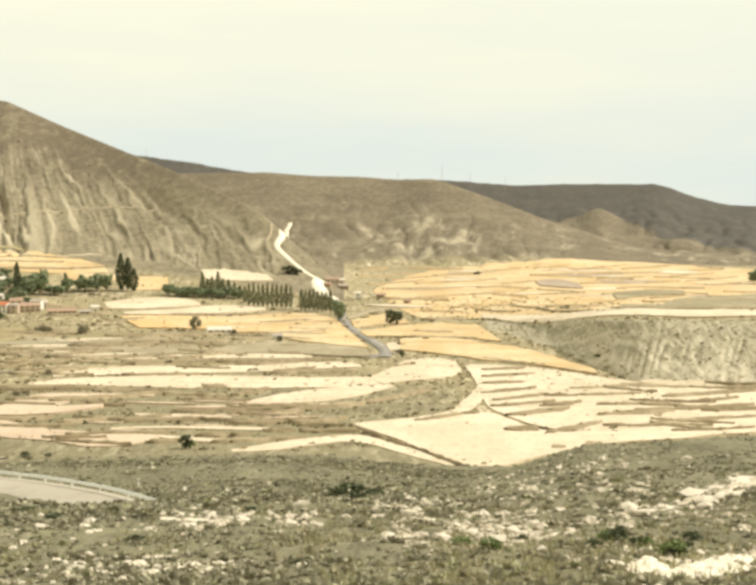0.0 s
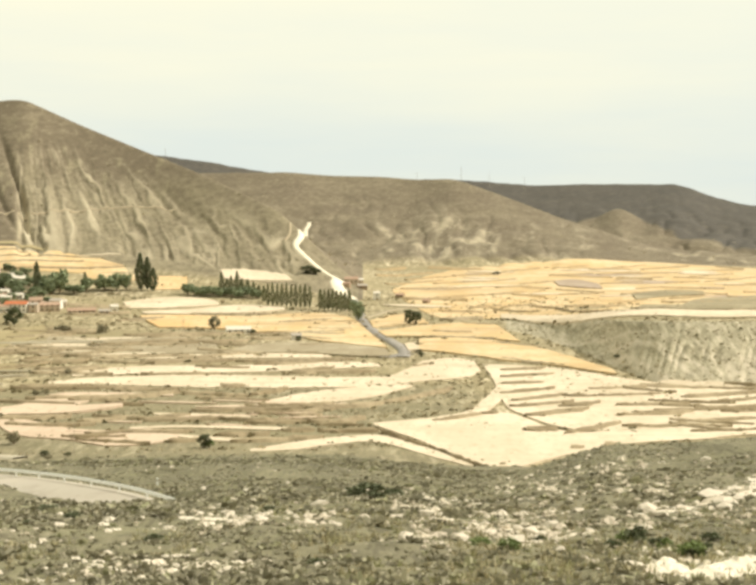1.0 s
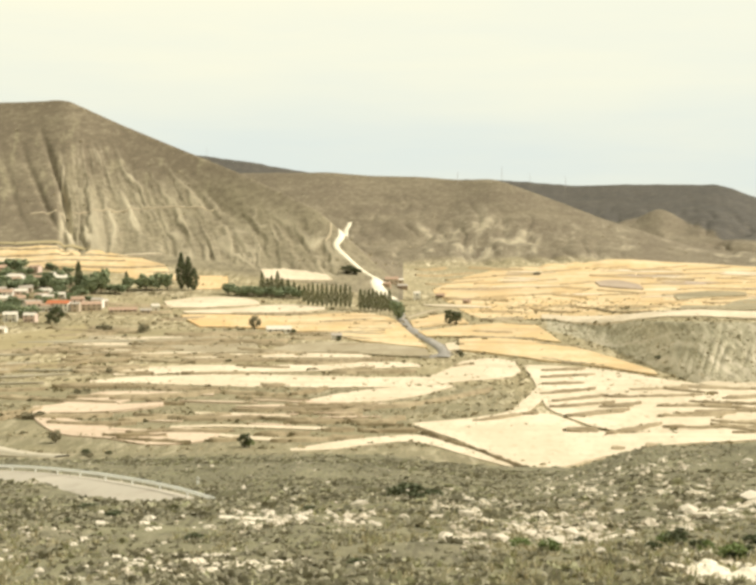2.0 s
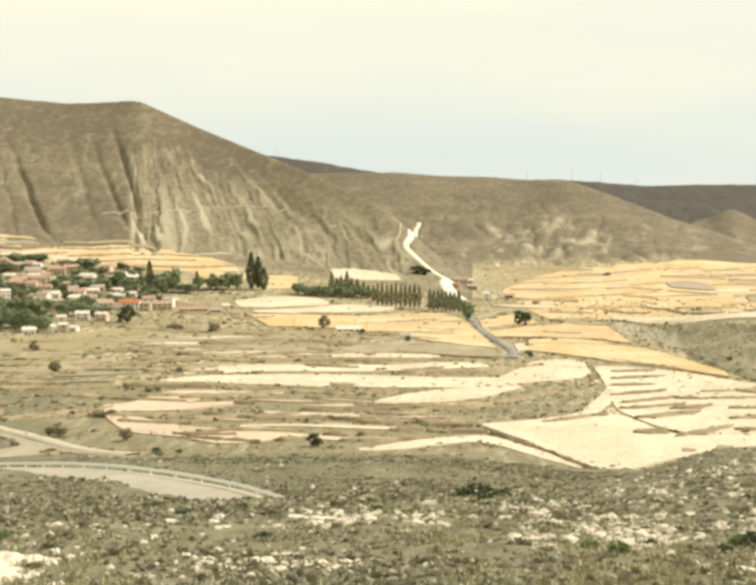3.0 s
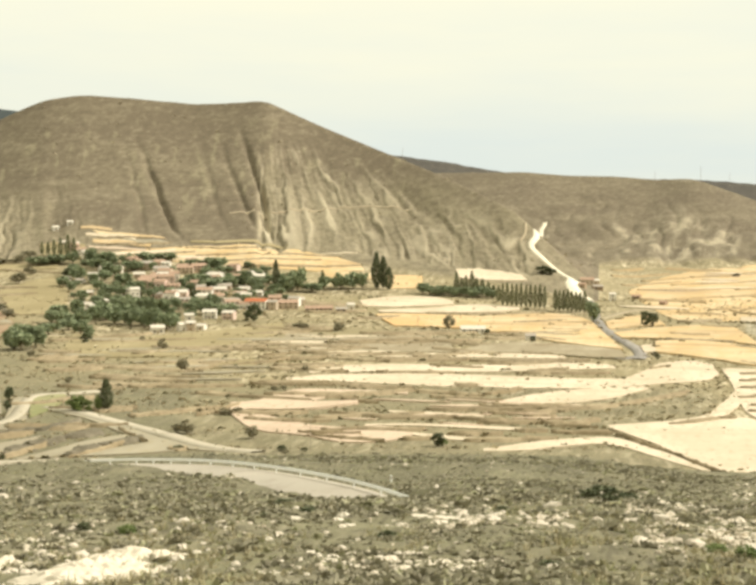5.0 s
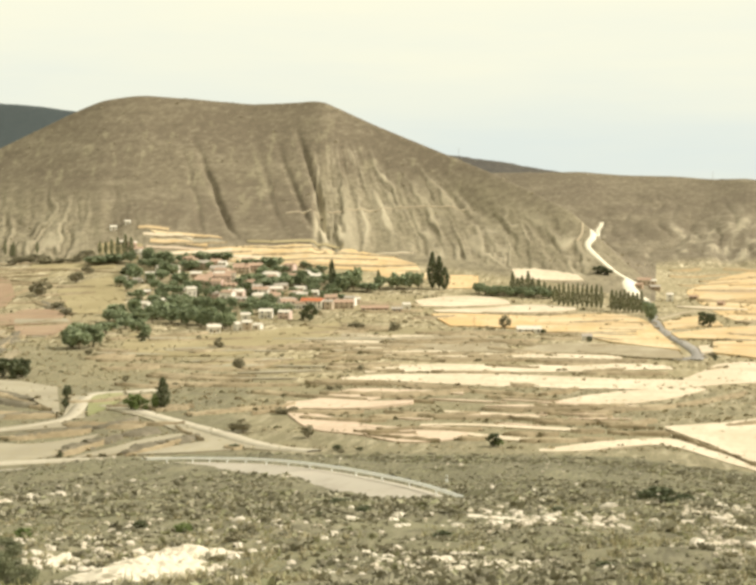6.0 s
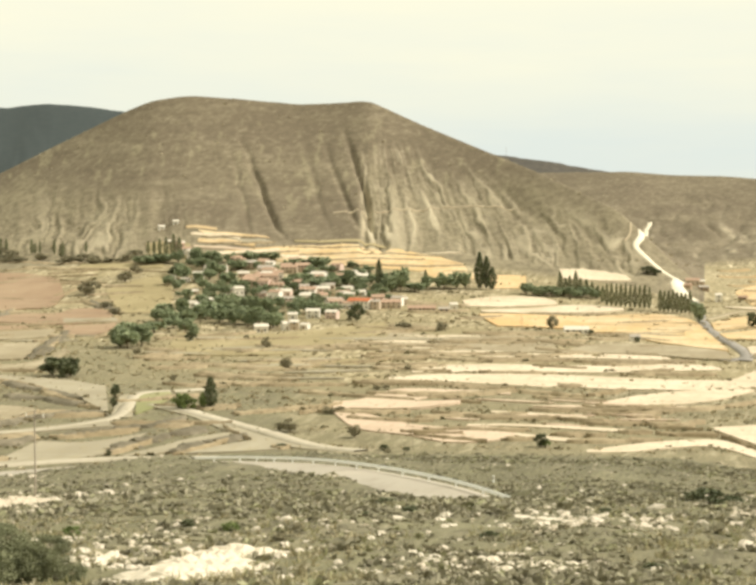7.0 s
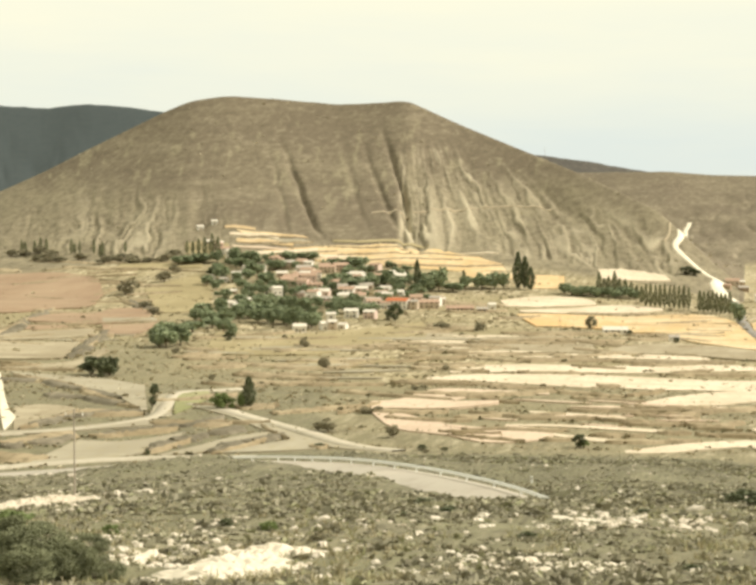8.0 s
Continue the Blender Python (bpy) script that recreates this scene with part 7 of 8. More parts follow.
plant("wide", -404.7, 1290.7, 9.5, 20.7, "village trees")
plant("round", -390.9, 1227.5, 10.6, 16.7, "village trees")
plant("round", -370.6, 1193.9, 9.5, 14.3, "village trees")
plant("round", -413.3, 1265.8, 10.2, 17.3, "village trees")
plant("round", -412.2, 1244.0, 9.2, 14.0, "village trees")
plant("round", -431.2, 1282.5, 11.2, 15.5, "village trees")
plant("wide", -432.8, 1312.6, 11.4, 18.0, "village trees")
plant("round", -445.5, 1308.7, 14.9, 11.6, "village trees")
plant("round", -432.6, 1238.4, 10.8, 17.1, "village trees")
plant("bush", -446.0, 1253.3, 7.6, 11.2, "village trees")
plant("poplar", -498.6, 1351.6, 11.9, 3.7, "village trees")
plant("poplar", -493.5, 1352.1, 13.7, 4.2, "village trees")
plant("poplar", -485.3, 1345.5, 15.4, 4.6, "village trees")
plant("poplar", -476.4, 1338.9, 18.1, 5.5, "village trees")
plant("poplar", -471.3, 1339.6, 15.3, 4.6, "village trees")
plant("poplar", -505.4, 1355.3, 11.0, 3.7, "village trees")
plant("round", -460.8, 1307.3, 11.4, 12.7, "village trees")
plant("wide", -473.1, 1305.5, 8.8, 21.2, "village trees")
plant("wide", -487.8, 1298.7, 7.9, 23.3, "village trees")
plant("round", -403.4, 1199.6, 8.8, 12.6, "village trees")
plant("round", -388.6, 1178.3, 9.5, 14.2, "village trees")
plant("wide", -378.3, 1176.0, 8.6, 16.1, "village trees")
plant("round", -397.7, 1149.0, 7.7, 11.2, "village trees")
plant("round", -384.3, 1094.7, 7.4, 9.8, "village trees")
plant("round", -353.3, 1040.3, 8.4, 12.6, "village trees")
plant("wide", -367.7, 1023.3, 5.5, 15.0, "village trees")
plant("round", -317.0, 1112.9, 8.1, 9.7, "village trees")
plant("round", -291.0, 1057.0, 7.0, 10.1, "village trees")
plant("round", -321.6, 1270.1, 6.7, 11.0, "village trees")
plant("round", -283.4, 1258.5, 9.0, 10.9, "village trees")
plant("wide", -265.3, 1211.3, 6.3, 14.2, "village trees")
plant("wide", -417.8, 1319.1, 8.8, 15.9, "village trees")
plant("round", -350.3, 1183.7, 8.6, 11.3, "village trees")
plant("round", -341.6, 1186.3, 7.1, 9.4, "village trees")
plant("round", -295.7, 1205.0, 5.5, 9.5, "village trees")
plant("round", -295.8, 1142.7, 6.5, 10.0, "village trees")
plant("round", -300.5, 1285.8, 9.1, 9.1, "village trees")
plant("bush", -362.1, 1091.3, 6.3, 7.4, "village trees")
plant("round", -316.6, 1228.6, 6.0, 10.6, "village trees")
plant("bush", -336.7, 1101.4, 8.0, 11.3, "village trees")
plant("wide", -337.6, 1203.7, 5.3, 8.7, "village trees")
plant("round", -296.2, 1282.4, 8.0, 11.5, "village trees")
plant("bush", -370.7, 1113.7, 5.4, 9.3, "village trees")
plant("round", -294.6, 1286.2, 5.6, 10.6, "village trees")
plant("wide", -343.4, 1297.1, 7.7, 7.4, "village trees")
plant("round", -367.3, 1278.0, 8.9, 7.7, "village trees")
plant("round", -266.3, 1241.9, 6.3, 8.8, "village trees")
plant("wide", -343.2, 1324.9, 6.0, 13.1, "village trees")
plant("round", -435.1, 1211.9, 8.4, 12.1, "village trees")
plant("round", -308.0, 1207.0, 6.8, 8.4, "village trees")
plant("round", -376.0, 1197.6, 8.7, 11.5, "village trees")
plant("round", -329.0, 1113.9, 6.0, 7.0, "village trees")
plant("wide", -364.3, 1211.2, 8.8, 10.3, "village trees")
plant("round", -331.6, 1085.1, 5.5, 7.7, "village trees")
plant("round", -270.9, 1221.2, 7.2, 11.9, "village trees")
plant("wide", -369.0, 1222.7, 6.7, 9.6, "village trees")
plant("wide", -315.5, 1250.6, 7.3, 8.4, "village trees")
plant("bush", -263.4, 1239.5, 4.6, 12.3, "village trees")
plant("wide", -334.5, 1071.6, 5.9, 6.6, "village trees")
plant("round", -326.4, 1231.4, 4.7, 7.6, "village trees")
plant("round", -362.4, 1210.8, 5.5, 9.5, "village trees")
plant("wide", -421.3, 1191.8, 7.7, 8.4, "village trees")
plant("round", -300.7, 1057.3, 3.9, 6.5, "village trees")
plant("round", -360.4, 1140.5, 7.3, 6.5, "village trees")
plant("wide", -352.0, 1151.2, 4.4, 7.8, "village trees")
plant("wide", -313.5, 1081.7, 4.0, 10.1, "village trees")
plant("bush", -348.8, 1186.3, 8.1, 11.4, "village trees")
plant("wide", -331.9, 1157.0, 8.1, 9.0, "village trees")
plant("round", -311.8, 1272.9, 7.8, 9.6, "village trees")
plant("round", -352.6, 1118.2, 4.7, 8.8, "village trees")
plant("round", -334.8, 1213.8, 6.8, 9.2, "village trees")
plant("wide", -366.7, 1323.9, 6.1, 7.8, "village trees")
plant("round", -369.5, 1057.2, 6.8, 11.1, "village trees")
plant("round", -248.3, 1182.6, 4.8, 7.1, "village trees")
plant("round", -297.9, 1119.4, 7.0, 6.9, "village trees")
plant("wide", -338.0, 1074.7, 4.7, 6.9, "village trees")
plant("wide", -317.6, 1331.5, 5.0, 7.9, "village trees")
plant("round", -394.3, 1308.6, 7.6, 8.0, "village trees")
plant("round", -349.4, 1171.0, 6.2, 8.3, "village trees")
plant("round", -326.9, 1218.4, 8.5, 7.5, "village trees")
plant("round", -371.3, 1182.2, 8.4, 9.8, "village trees")
plant("wide", -338.5, 1276.5, 5.8, 11.7, "village trees")
plant("wide", -365.5, 1302.5, 8.9, 10.0, "village trees")
plant("round", -388.5, 1295.7, 7.9, 7.7, "village trees")
plant("round", -341.1, 1320.6, 7.3, 10.1, "village trees")
plant("round", -364.2, 1215.3, 5.0, 9.9, "village trees")
plant("wide", -344.0, 1242.4, 8.8, 9.4, "village trees")
plant("round", -276.1, 1152.2, 8.2, 10.0, "village trees")
plant("bush", -310.2, 1315.3, 6.5, 8.6, "village trees")
plant("round", -361.0, 1171.0, 7.8, 8.7, "village trees")
plant("round", -314.6, 1257.7, 8.3, 9.5, "village trees")
plant("wide", -282.7, 1222.4, 7.7, 9.0, "village trees")
plant("wide", -448.1, 1302.0, 5.8, 10.5, "village trees")
plant("round", -260.2, 1189.0, 4.3, 9.1, "village trees")
plant("bush", -270.2, 1196.9, 5.7, 9.2, "village trees")
plant("round", -380.4, 1153.6, 5.9, 8.6, "village trees")
plant("round", -298.8, 1315.7, 5.3, 12.3, "village trees")
plant("round", -288.9, 1173.8, 6.3, 6.6, "village trees")
plant("round", -279.7, 1267.3, 7.7, 11.0, "village trees")
plant("round", -308.3, 1072.7, 7.0, 7.6, "village trees")
plant("wide", -369.5, 1273.8, 4.8, 11.5, "village trees")
plant("bush", -318.4, 1170.2, 8.2, 10.5, "village trees")
plant("round", -333.0, 1298.7, 6.1, 11.7, "village trees")
plant("wide", -327.6, 1305.6, 5.6, 8.4, "village trees")
plant("round", -408.7, 1159.8, 4.4, 6.9, "village trees")
plant("round", -301.7, 1247.2, 4.7, 11.8, "village trees")
plant("round", -282.1, 1208.8, 7.5, 8.0, "village trees")
plant("bush", -316.1, 1325.8, 5.1, 8.8, "village trees")
plant("round", -427.1, 1215.6, 4.8, 11.9, "village trees")
plant("round", -340.3, 1168.2, 8.4, 7.6, "village trees")
plant("wide", -300.1, 1180.6, 6.6, 6.9, "village trees")
plant("wide", -403.5, 1296.7, 7.7, 12.7, "village trees")
plant("round", -428.0, 1311.9, 7.2, 11.0, "village trees")
plant("round", -352.9, 1169.6, 8.2, 8.2, "village trees")
plant("wide", -323.1, 1111.0, 6.3, 6.9, "village trees")
plant("round", -322.1, 1127.2, 7.5, 7.9, "village trees")
plant("wide", -438.4, 1292.7, 8.2, 12.4, "village trees")
plant("round", -255.2, 1190.4, 4.6, 10.5, "village trees")
plant("round", -443.9, 1262.2, 8.9, 12.7, "village trees")
plant("bush", -387.5, 1113.1, 7.3, 9.3, "village trees")
plant("wide", -266.9, 1187.4, 6.8, 9.0, "village trees")
plant("round", -279.4, 1181.9, 7.4, 10.4, "village trees")
plant("bush", -352.5, 1107.6, 6.4, 7.9, "village trees")
plant("bush", -402.7, 1289.6, 8.0, 9.0, "village trees")
plant("round", -389.5, 1114.6, 4.3, 6.5, "village trees")
plant("round", -416.7, 1228.7, 8.9, 10.6, "village trees")
plant("round", -393.8, 1216.3, 5.4, 8.9, "village trees")
plant("wide", -388.2, 1162.0, 7.5, 7.0, "village trees")
plant("wide", -360.7, 1294.5, 6.9, 13.0, "village trees")
plant("poplar", -689.8, 1409.9, 13.6, 2.9, "poplars along the stream")
plant("poplar", -688.5, 1414.2, 11.0, 4.0, "poplars along the stream")
plant("poplar", -675.7, 1408.1, 11.7, 3.4, "poplars along the stream")
plant("poplar", -673.6, 1415.9, 11.7, 3.8, "poplars along the stream")
plant("poplar", -661.1, 1402.0, 14.2, 3.5, "poplars along the stream")
plant("poplar", -627.8, 1383.9, 14.1, 3.5, "poplars along the stream")
plant("poplar", -626.5, 1388.2, 9.5, 3.8, "poplars along the stream")
plant("poplar", -619.9, 1384.2, 11.2, 2.7, "poplars along the stream")
plant("poplar", -602.7, 1377.2, 14.0, 2.7, "poplars along the stream")
plant("poplar", -594.4, 1371.1, 11.8, 3.3, "poplars along the stream")
plant("poplar", -591.7, 1370.1, 13.4, 3.2, "poplars along the stream")
plant("poplar", -566.0, 1361.8, 9.8, 3.0, "poplars along the stream")
plant("dusty", -645.0, 1368.0, 5.7, 17.1)
plant("dusty", -639.0, 1370.7, 5.3, 19.4)
plant("dusty", -510.6, 1312.3, 6.2, 12.8)
plant("dusty", -652.2, 1361.3, 6.2, 10.1)
plant("dusty", -666.8, 1402.0, 7.2, 19.1)
plant("dusty", -637.9, 1352.2, 5.5, 16.3)
plant("dusty", -510.2, 1321.1, 6.8, 12.6)
plant("dusty", -694.9, 1399.1, 6.8, 12.0)
plant("dusty", -607.0, 1358.2, 4.5, 12.6)
plant("dusty", -604.6, 1350.3, 6.8, 13.4)
plant("dusty", -486.9, 1311.8, 7.2, 15.3)
plant("dusty", -546.9, 1331.5, 6.9, 12.7)
plant("dusty", -558.7, 1328.6, 6.0, 12.0)
plant("dusty", -684.7, 1404.0, 5.9, 16.0)
plant("dusty", -527.3, 1320.4, 5.2, 17.7)
plant("dusty", -621.3, 1345.3, 4.6, 16.8)
plant("dusty", -539.5, 1313.4, 7.2, 15.5)
plant("dusty", -512.7, 1316.9, 6.2, 11.1)
plant("dusty", -569.1, 1322.2, 5.0, 18.4)
plant("dusty", -573.5, 1343.4, 4.3, 13.1)
plant("dusty", -647.4, 1364.4, 7.6, 18.7)
plant("dusty", -560.2, 1340.3, 4.6, 15.9)
plant("dusty", -565.6, 1328.7, 5.5, 17.6)
plant("dusty", -648.8, 1380.7, 5.4, 16.0)
plant("dusty", -511.2, 1338.8, 6.3, 16.4)
plant("dusty", -652.0, 1392.2, 6.6, 18.2)
plant("dusty", -481.7, 1158.3, 11.1, 14.8)
plant("dusty", -481.9, 1173.1, 9.0, 12.7)
plant("dusty", -475.6, 1222.8, 9.3, 13.9)
plant("dusty", -480.7, 1263.0, 7.2, 11.9)
plant("dusty", -436.6, 1084.8, 5.5, 11.7)
plant("dusty", -416.0, 1051.2, 5.3, 10.0)
plant("bush", -300.2, 692.9, 8.9, 11.1)
plant("bush", -307.9, 699.6, 9.2, 13.0)
plant("bush", -301.0, 703.0, 8.6, 12.0)
plant("fresh", -211.0, 600.5, 7.4, 8.5)
plant("wide", -331.7, 845.6, 12.0, 15.0, "village trees")
plant("round", -322.0, 852.3, 12.5, 13.0, "village trees")
plant("wide", -351.4, 905.7, 10.0, 17.0, "village trees")
plant("bush", -298.1, 697.7, 6.7, 8.0)
plant("fresh", -208.3, 598.4, 6.3, 6.0)
plant("cypress", -200.0, 603.5, 12.3, 5.6)
plant("fresh", -202.5, 602.0, 6.5, 4.5)
plant("fresh", -205.6, 599.1, 4.8, 4.1)
plant("bush", -246.9, 623.2, 7.1, 4.3)
plant("bush", -237.9, 598.4, 4.5, 3.4)
plant("dusty", -211.4, 752.4, 6.0, 6.9)
plant("dusty", -251.6, 856.5, 6.3, 6.8)
plant("dusty", -277.5, 903.3, 3.3, 3.9)
plant("dusty", -307.8, 807.9, 3.6, 5.1)
plant("dusty", -153.2, 550.2, 5.0, 7.1)
plant("dusty", -157.2, 551.7, 3.4, 5.1)
plant("dusty", -127.9, 542.3, 4.6, 5.6)
plant("dusty", -152.1, 600.9, 2.9, 6.2)
plant("dusty", -148.3, 604.7, 2.6, 5.1)
plant("dusty", -154.0, 762.4, 2.7, 4.1)
plant("dusty", -180.0, 988.1, 4.7, 5.3)
plant("dusty", -147.4, 683.0, 2.1, 3.7)
plant("bush", -111.5, 513.5, 2.2, 3.7)
plant("bush", -146.2, 513.2, 1.9, 4.7)
plant("bush", -195.3, 486.3, 1.8, 2.8)
plant("dusty", -150.6, 678.6, 2.5, 4.1)
plant("dusty", -219.8, 679.6, 2.1, 4.2)
plant("dusty", -245.9, 690.2, 3.0, 4.3)
plant("dusty", -336.6, 1107.3, 3.4, 4.8)
plant("poplar", -137.1, 1278.2, 17.4, 4.5, "poplar row by the road")
plant("poplar", -133.5, 1283.6, 12.1, 4.6, "poplar row by the road")
plant("poplar", -129.7, 1279.4, 14.4, 4.5, "poplar row by the road")
plant("poplar", -125.2, 1280.2, 18.2, 4.5, "poplar row by the road")
plant("poplar", -121.1, 1275.9, 13.6, 4.5, "poplar row by the road")
plant("poplar", -116.6, 1276.6, 12.8, 4.5, "poplar row by the road")
plant("poplar", -111.7, 1272.4, 11.3, 4.5, "poplar row by the road")
plant("poplar", -106.8, 1262.7, 10.4, 4.5, "poplar row by the road")
plant("poplar", -101.0, 1241.2, 12.5, 4.4, "poplar row by the road")
for k in range(10):
    plant("poplar", -96.0 + 3.5 * k, 1217.0 - 0.75 * k, 16.0 + 2.6 * value_noise(np.array([k * 1.7]), np.array([0.5]), 3)[0], 3.5, "poplar row by the road")
for k in range(8):
    plant("poplar", -56.0 + 3.1 * k, 1196.5 - 3.0 * k, 14.0 + 2.6 * value_noise(np.array([k * 1.7]), np.array([0.5]), 4)[0], 4.0, "poplar row by the road")
plant("wide", -162.9, 1273.9, 9.5, 11.6, "hedge trees")
plant("wide", -157.4, 1268.7, 8.0, 10.2, "hedge trees")
plant("wide", -151.9, 1263.4, 8.3, 12.3, "hedge trees")
plant("wide", -148.2, 1273.3, 7.7, 9.6, "hedge trees")
plant("wide", -142.7, 1268.1, 8.6, 12.6, "hedge trees")
plant("wide", -137.3, 1262.7, 7.3, 8.4, "hedge trees")
plant("wide", -133.5, 1272.8, 7.1, 10.8, "hedge trees")
plant("wide", -128.1, 1267.5, 8.6, 9.1, "hedge trees")
plant("wide", -122.7, 1262.0, 7.3, 10.9, "hedge trees")
plant("wide", -118.8, 1272.2, 8.7, 11.4, "hedge trees")
plant("wide", -113.5, 1266.8, 8.9, 8.5, "hedge trees")
plant("wide", -108.2, 1261.3, 8.1, 11.9, "hedge trees")
plant("round", -25.6, 1081.8, 14.6, 10.8)
plant("round", -29.6, 1138.0, 11.4, 8.0)
plant("bush", 7.4, 1055.2, 10.6, 6.8)
plant("bush", 12.4, 1055.0, 9.9, 8.1)
plant("dusty", -112.8, 1008.6, 9.6, 8.4)
plant("bush", -63.4, 535.3, 4.8, 5.4)
plant("fresh", -61.8, 535.3, 3.5, 3.8)
plant("round", 358.1, 1542.8, 14.9, 21.4)
plant("bush", -75.6, 1396.6, 7.4, 14.8)
plant("bush", -69.7, 1401.4, 5.8, 12.4)
plant("bush", -86.7, 982.2, 3.5, 4.6)
plant("bush", -56.4, 935.3, 3.3, 3.9)
plant("dusty", -179.9, 996.1, 5.4, 8.3)
plant("dusty", -205.6, 1004.0, 4.2, 12.1)
plant("dusty", -108.8, 506.4, 1.5, 3.0)
plant("bush", -104.3, 513.9, 1.5, 2.8)
plant("dusty", 11.5, 853.6, 3.0, 5.0)
plant("bush", 12.6, 843.0, 2.5, 3.5)
plant("dusty", 106.1, 1748.3, 4.1, 9.3)
plant("bush", 108.0, 802.5, 1.9, 4.8)
plant("near", -19.9, 40.8, 1.7, 2.3)
plant("near", -17.9, 39.4, 1.3, 1.5)
plant("near", -24.6, 49.1, 1.5, 1.8)
plant("fresh", -24.9, 58.2, 0.5, 0.9)
plant("fresh", -31.5, 63.4, 0.8, 1.9)
plant("fresh", -19.6, 61.6, 0.5, 0.8)
plant("bush", -21.7, 62.5, 0.4, 0.7)
plant("dusty", -16.3, 57.4, 0.4, 0.7)
plant("bush", -16.2, 71.1, 0.3, 0.6)
plant("bush", -2.9, 114.2, 0.8, 1.7)
plant("bush", -1.3, 100.5, 0.6, 1.3)
plant("fresh", 3.6, 52.1, 0.5, 0.9)
plant("fresh", 9.2, 50.5, 0.6, 1.1)
plant("fresh", 8.2, 58.3, 0.5, 0.9)
plant("bush", 5.5, 62.4, 0.4, 0.7)
plant("fresh", 8.9, 53.7, 0.5, 0.7)
plant("bush", -7.4, 93.7, 0.4, 0.9)
plant("bush", -9.2, 61.3, 0.4, 0.9)
plant("dusty", -9.3, 51.4, 0.4, 0.8)
plant("fresh", 2.8, 54.8, 0.4, 0.8)
plant("bush", 9.0, 60.3, 0.3, 0.6)
plant("bush", -20.1, 93.2, 0.4, 1.4)
plant("bush", -17.2, 85.9, 0.4, 1.0)
pole(-44.8, 98.9, 6.1)
pole(-103.1, 518.7, 10.4)
pole(-129.4, 986.4, 10.8)
pole(-125.0, 960.2, 11.4)
pole(-511.9, 3633.9, 25.9, "thin tall mast on the far ridge", 2, 0.3)
pole(31.9, 2615.3, 18.5, "thin tall mast on the far ridge", 2, 0.3)
pole(100.5, 2565.7, 27.2, "thin tall mast on the far ridge", 2, 0.3)
pole(197.5, 3512.8, 30.0, "thin tall mast on the far ridge", 2, 0.3)
pole(269.2, 3467.2, 28.6, "thin tall mast on the far ridge", 2, 0.3)
marker_post(-29.8, 201.8)
drift([(1.2, 89.1), (3.4, 79.9), (4.9, 70.6), (6.1, 65.1), (7.8, 63.2)], 6, 90, 0.8)
drift([(3.2, 70.4), (4.6, 60.4), (5.6, 57.8)], 4, 40, 0.6)
drift([(11.1, 73.9), (16.9, 92.5), (28.0, 120.6)], 5, 90, 0.9)
drift([(7.6, 46.3), (8.8, 44.4), (11.8, 50.5)], 5, 80, 0.5)
drift([(3.2, 128.7), (6.5, 102.2), (13.7, 111.0)], 14, 60, 0.6)
drift([(17.6, 188.7), (27.4, 179.5), (37.4, 176.6)], 12, 60, 0.7)
drift([(-9.7, 51.5), (-7.7, 46.8), (-7.7, 56.7)], 4, 40, 0.35)
drift([(-5.4, 51.3), (-4.8, 50.7), (-3.5, 43.9)], 3, 20, 0.3)
drift([(-10.6, 83.8), (-6.8, 75.5), (-6.1, 91.9)], 7, 40, 0.6)
drift([(-3.1, 121.4), (-0.7, 99.2), (0.5, 104.2)], 10, 30, 0.7)
drift([(-25.4, 55.8), (-21.6, 50.4), (-17.7, 43.6)], 3, 50, 0.4)
drift([(-15.9, 42.1), (-16.2, 48.0), (-16.9, 56.6)], 3, 70, 0.4)
drift([(-46.8, 93.6), (-46.3, 100.3), (-46.2, 110.9)], 5, 40, 0.6)
drift([(-21.5, 62.5), (-19.7, 64.7), (-17.9, 70.5)], 6, 40, 0.4)
drift([(-8.9, 46.7), (-8.5, 47.7), (-7.7, 49.6)], 3, 30, 0.35)
drift([(-8.6, 78.1), (-6.1, 73.4), (-4.7, 78.8)], 6, 40, 0.5)

# chalk banks, dark shrubs
outcrop(-14.4, 38.6, -16.9, 55.2, 3.4, 0.55, 301)
outcrop(-13.2, 38.2, -14.6, 44.6, 1.6, 0.25, 305)
outcrop(-19.0, 45.2, -20.2, 51.4, 1.0, 0.22, 302)
outcrop(-19.9, 52.5, -18.6, 51.0, 0.8, 0.22, 303)
outcrop(-46.5, 90.0, -44.3, 101.5, 3.2, 0.75, 304)
outcrop(8.0, 41.5, 12.4, 52.0, 2.2, 0.40, 306)
outcrop(7.2, 43.5, 7.9, 46.8, 1.2, 0.30, 307)
outcrop(11.6, 77.5, 14.8, 86.0, 1.2, 0.20, 308)
outcrop(16.0, 88.0, 21.5, 103.0, 1.6, 0.30, 309)
outcrop(22.5, 106.0, 29.0, 122.5, 2.2, 0.42, 310)
outcrop(5.9, 63.0, 8.2, 65.0, 0.9, 0.18, 311)
outcrop(6.6, 66.0, 9.4, 70.0, 0.9, 0.15, 312)
for x, y, high, wide in ((-18.4, 37.7, 1.2, 2.0), (-18.6, 39.9, 1.1, 1.9), (-18.7, 42.0, 0.9, 1.7), (-21.5, 45.1, 1.1, 2.2), (-21.1, 47.5, 0.8, 1.7), (-25.0, 50.1, 1.0, 2.2), (-17.3, 40.6, 0.7, 1.1), (-27.5, 57.0, 0.8, 2.0)):
    plant("near", x, y, high, wide)
for x, y, high, wide in ((-1.9, 117.0, 1.0, 2.4), (-0.4, 115.5, 0.8, 2.0), (8.4, 57.5, 0.6, 1.1), (9.0, 56.0, 0.45, 0.8), (9.3, 50.6, 0.55, 0.8), (11.2, 58.0, 0.4, 0.9), (10.4, 55.0, 0.4, 0.7), (-2.4, 48.5, 0.3, 0.8), (6.9, 52.0, 0.4, 0.7)):
    plant("bush", x, y, high, wide)

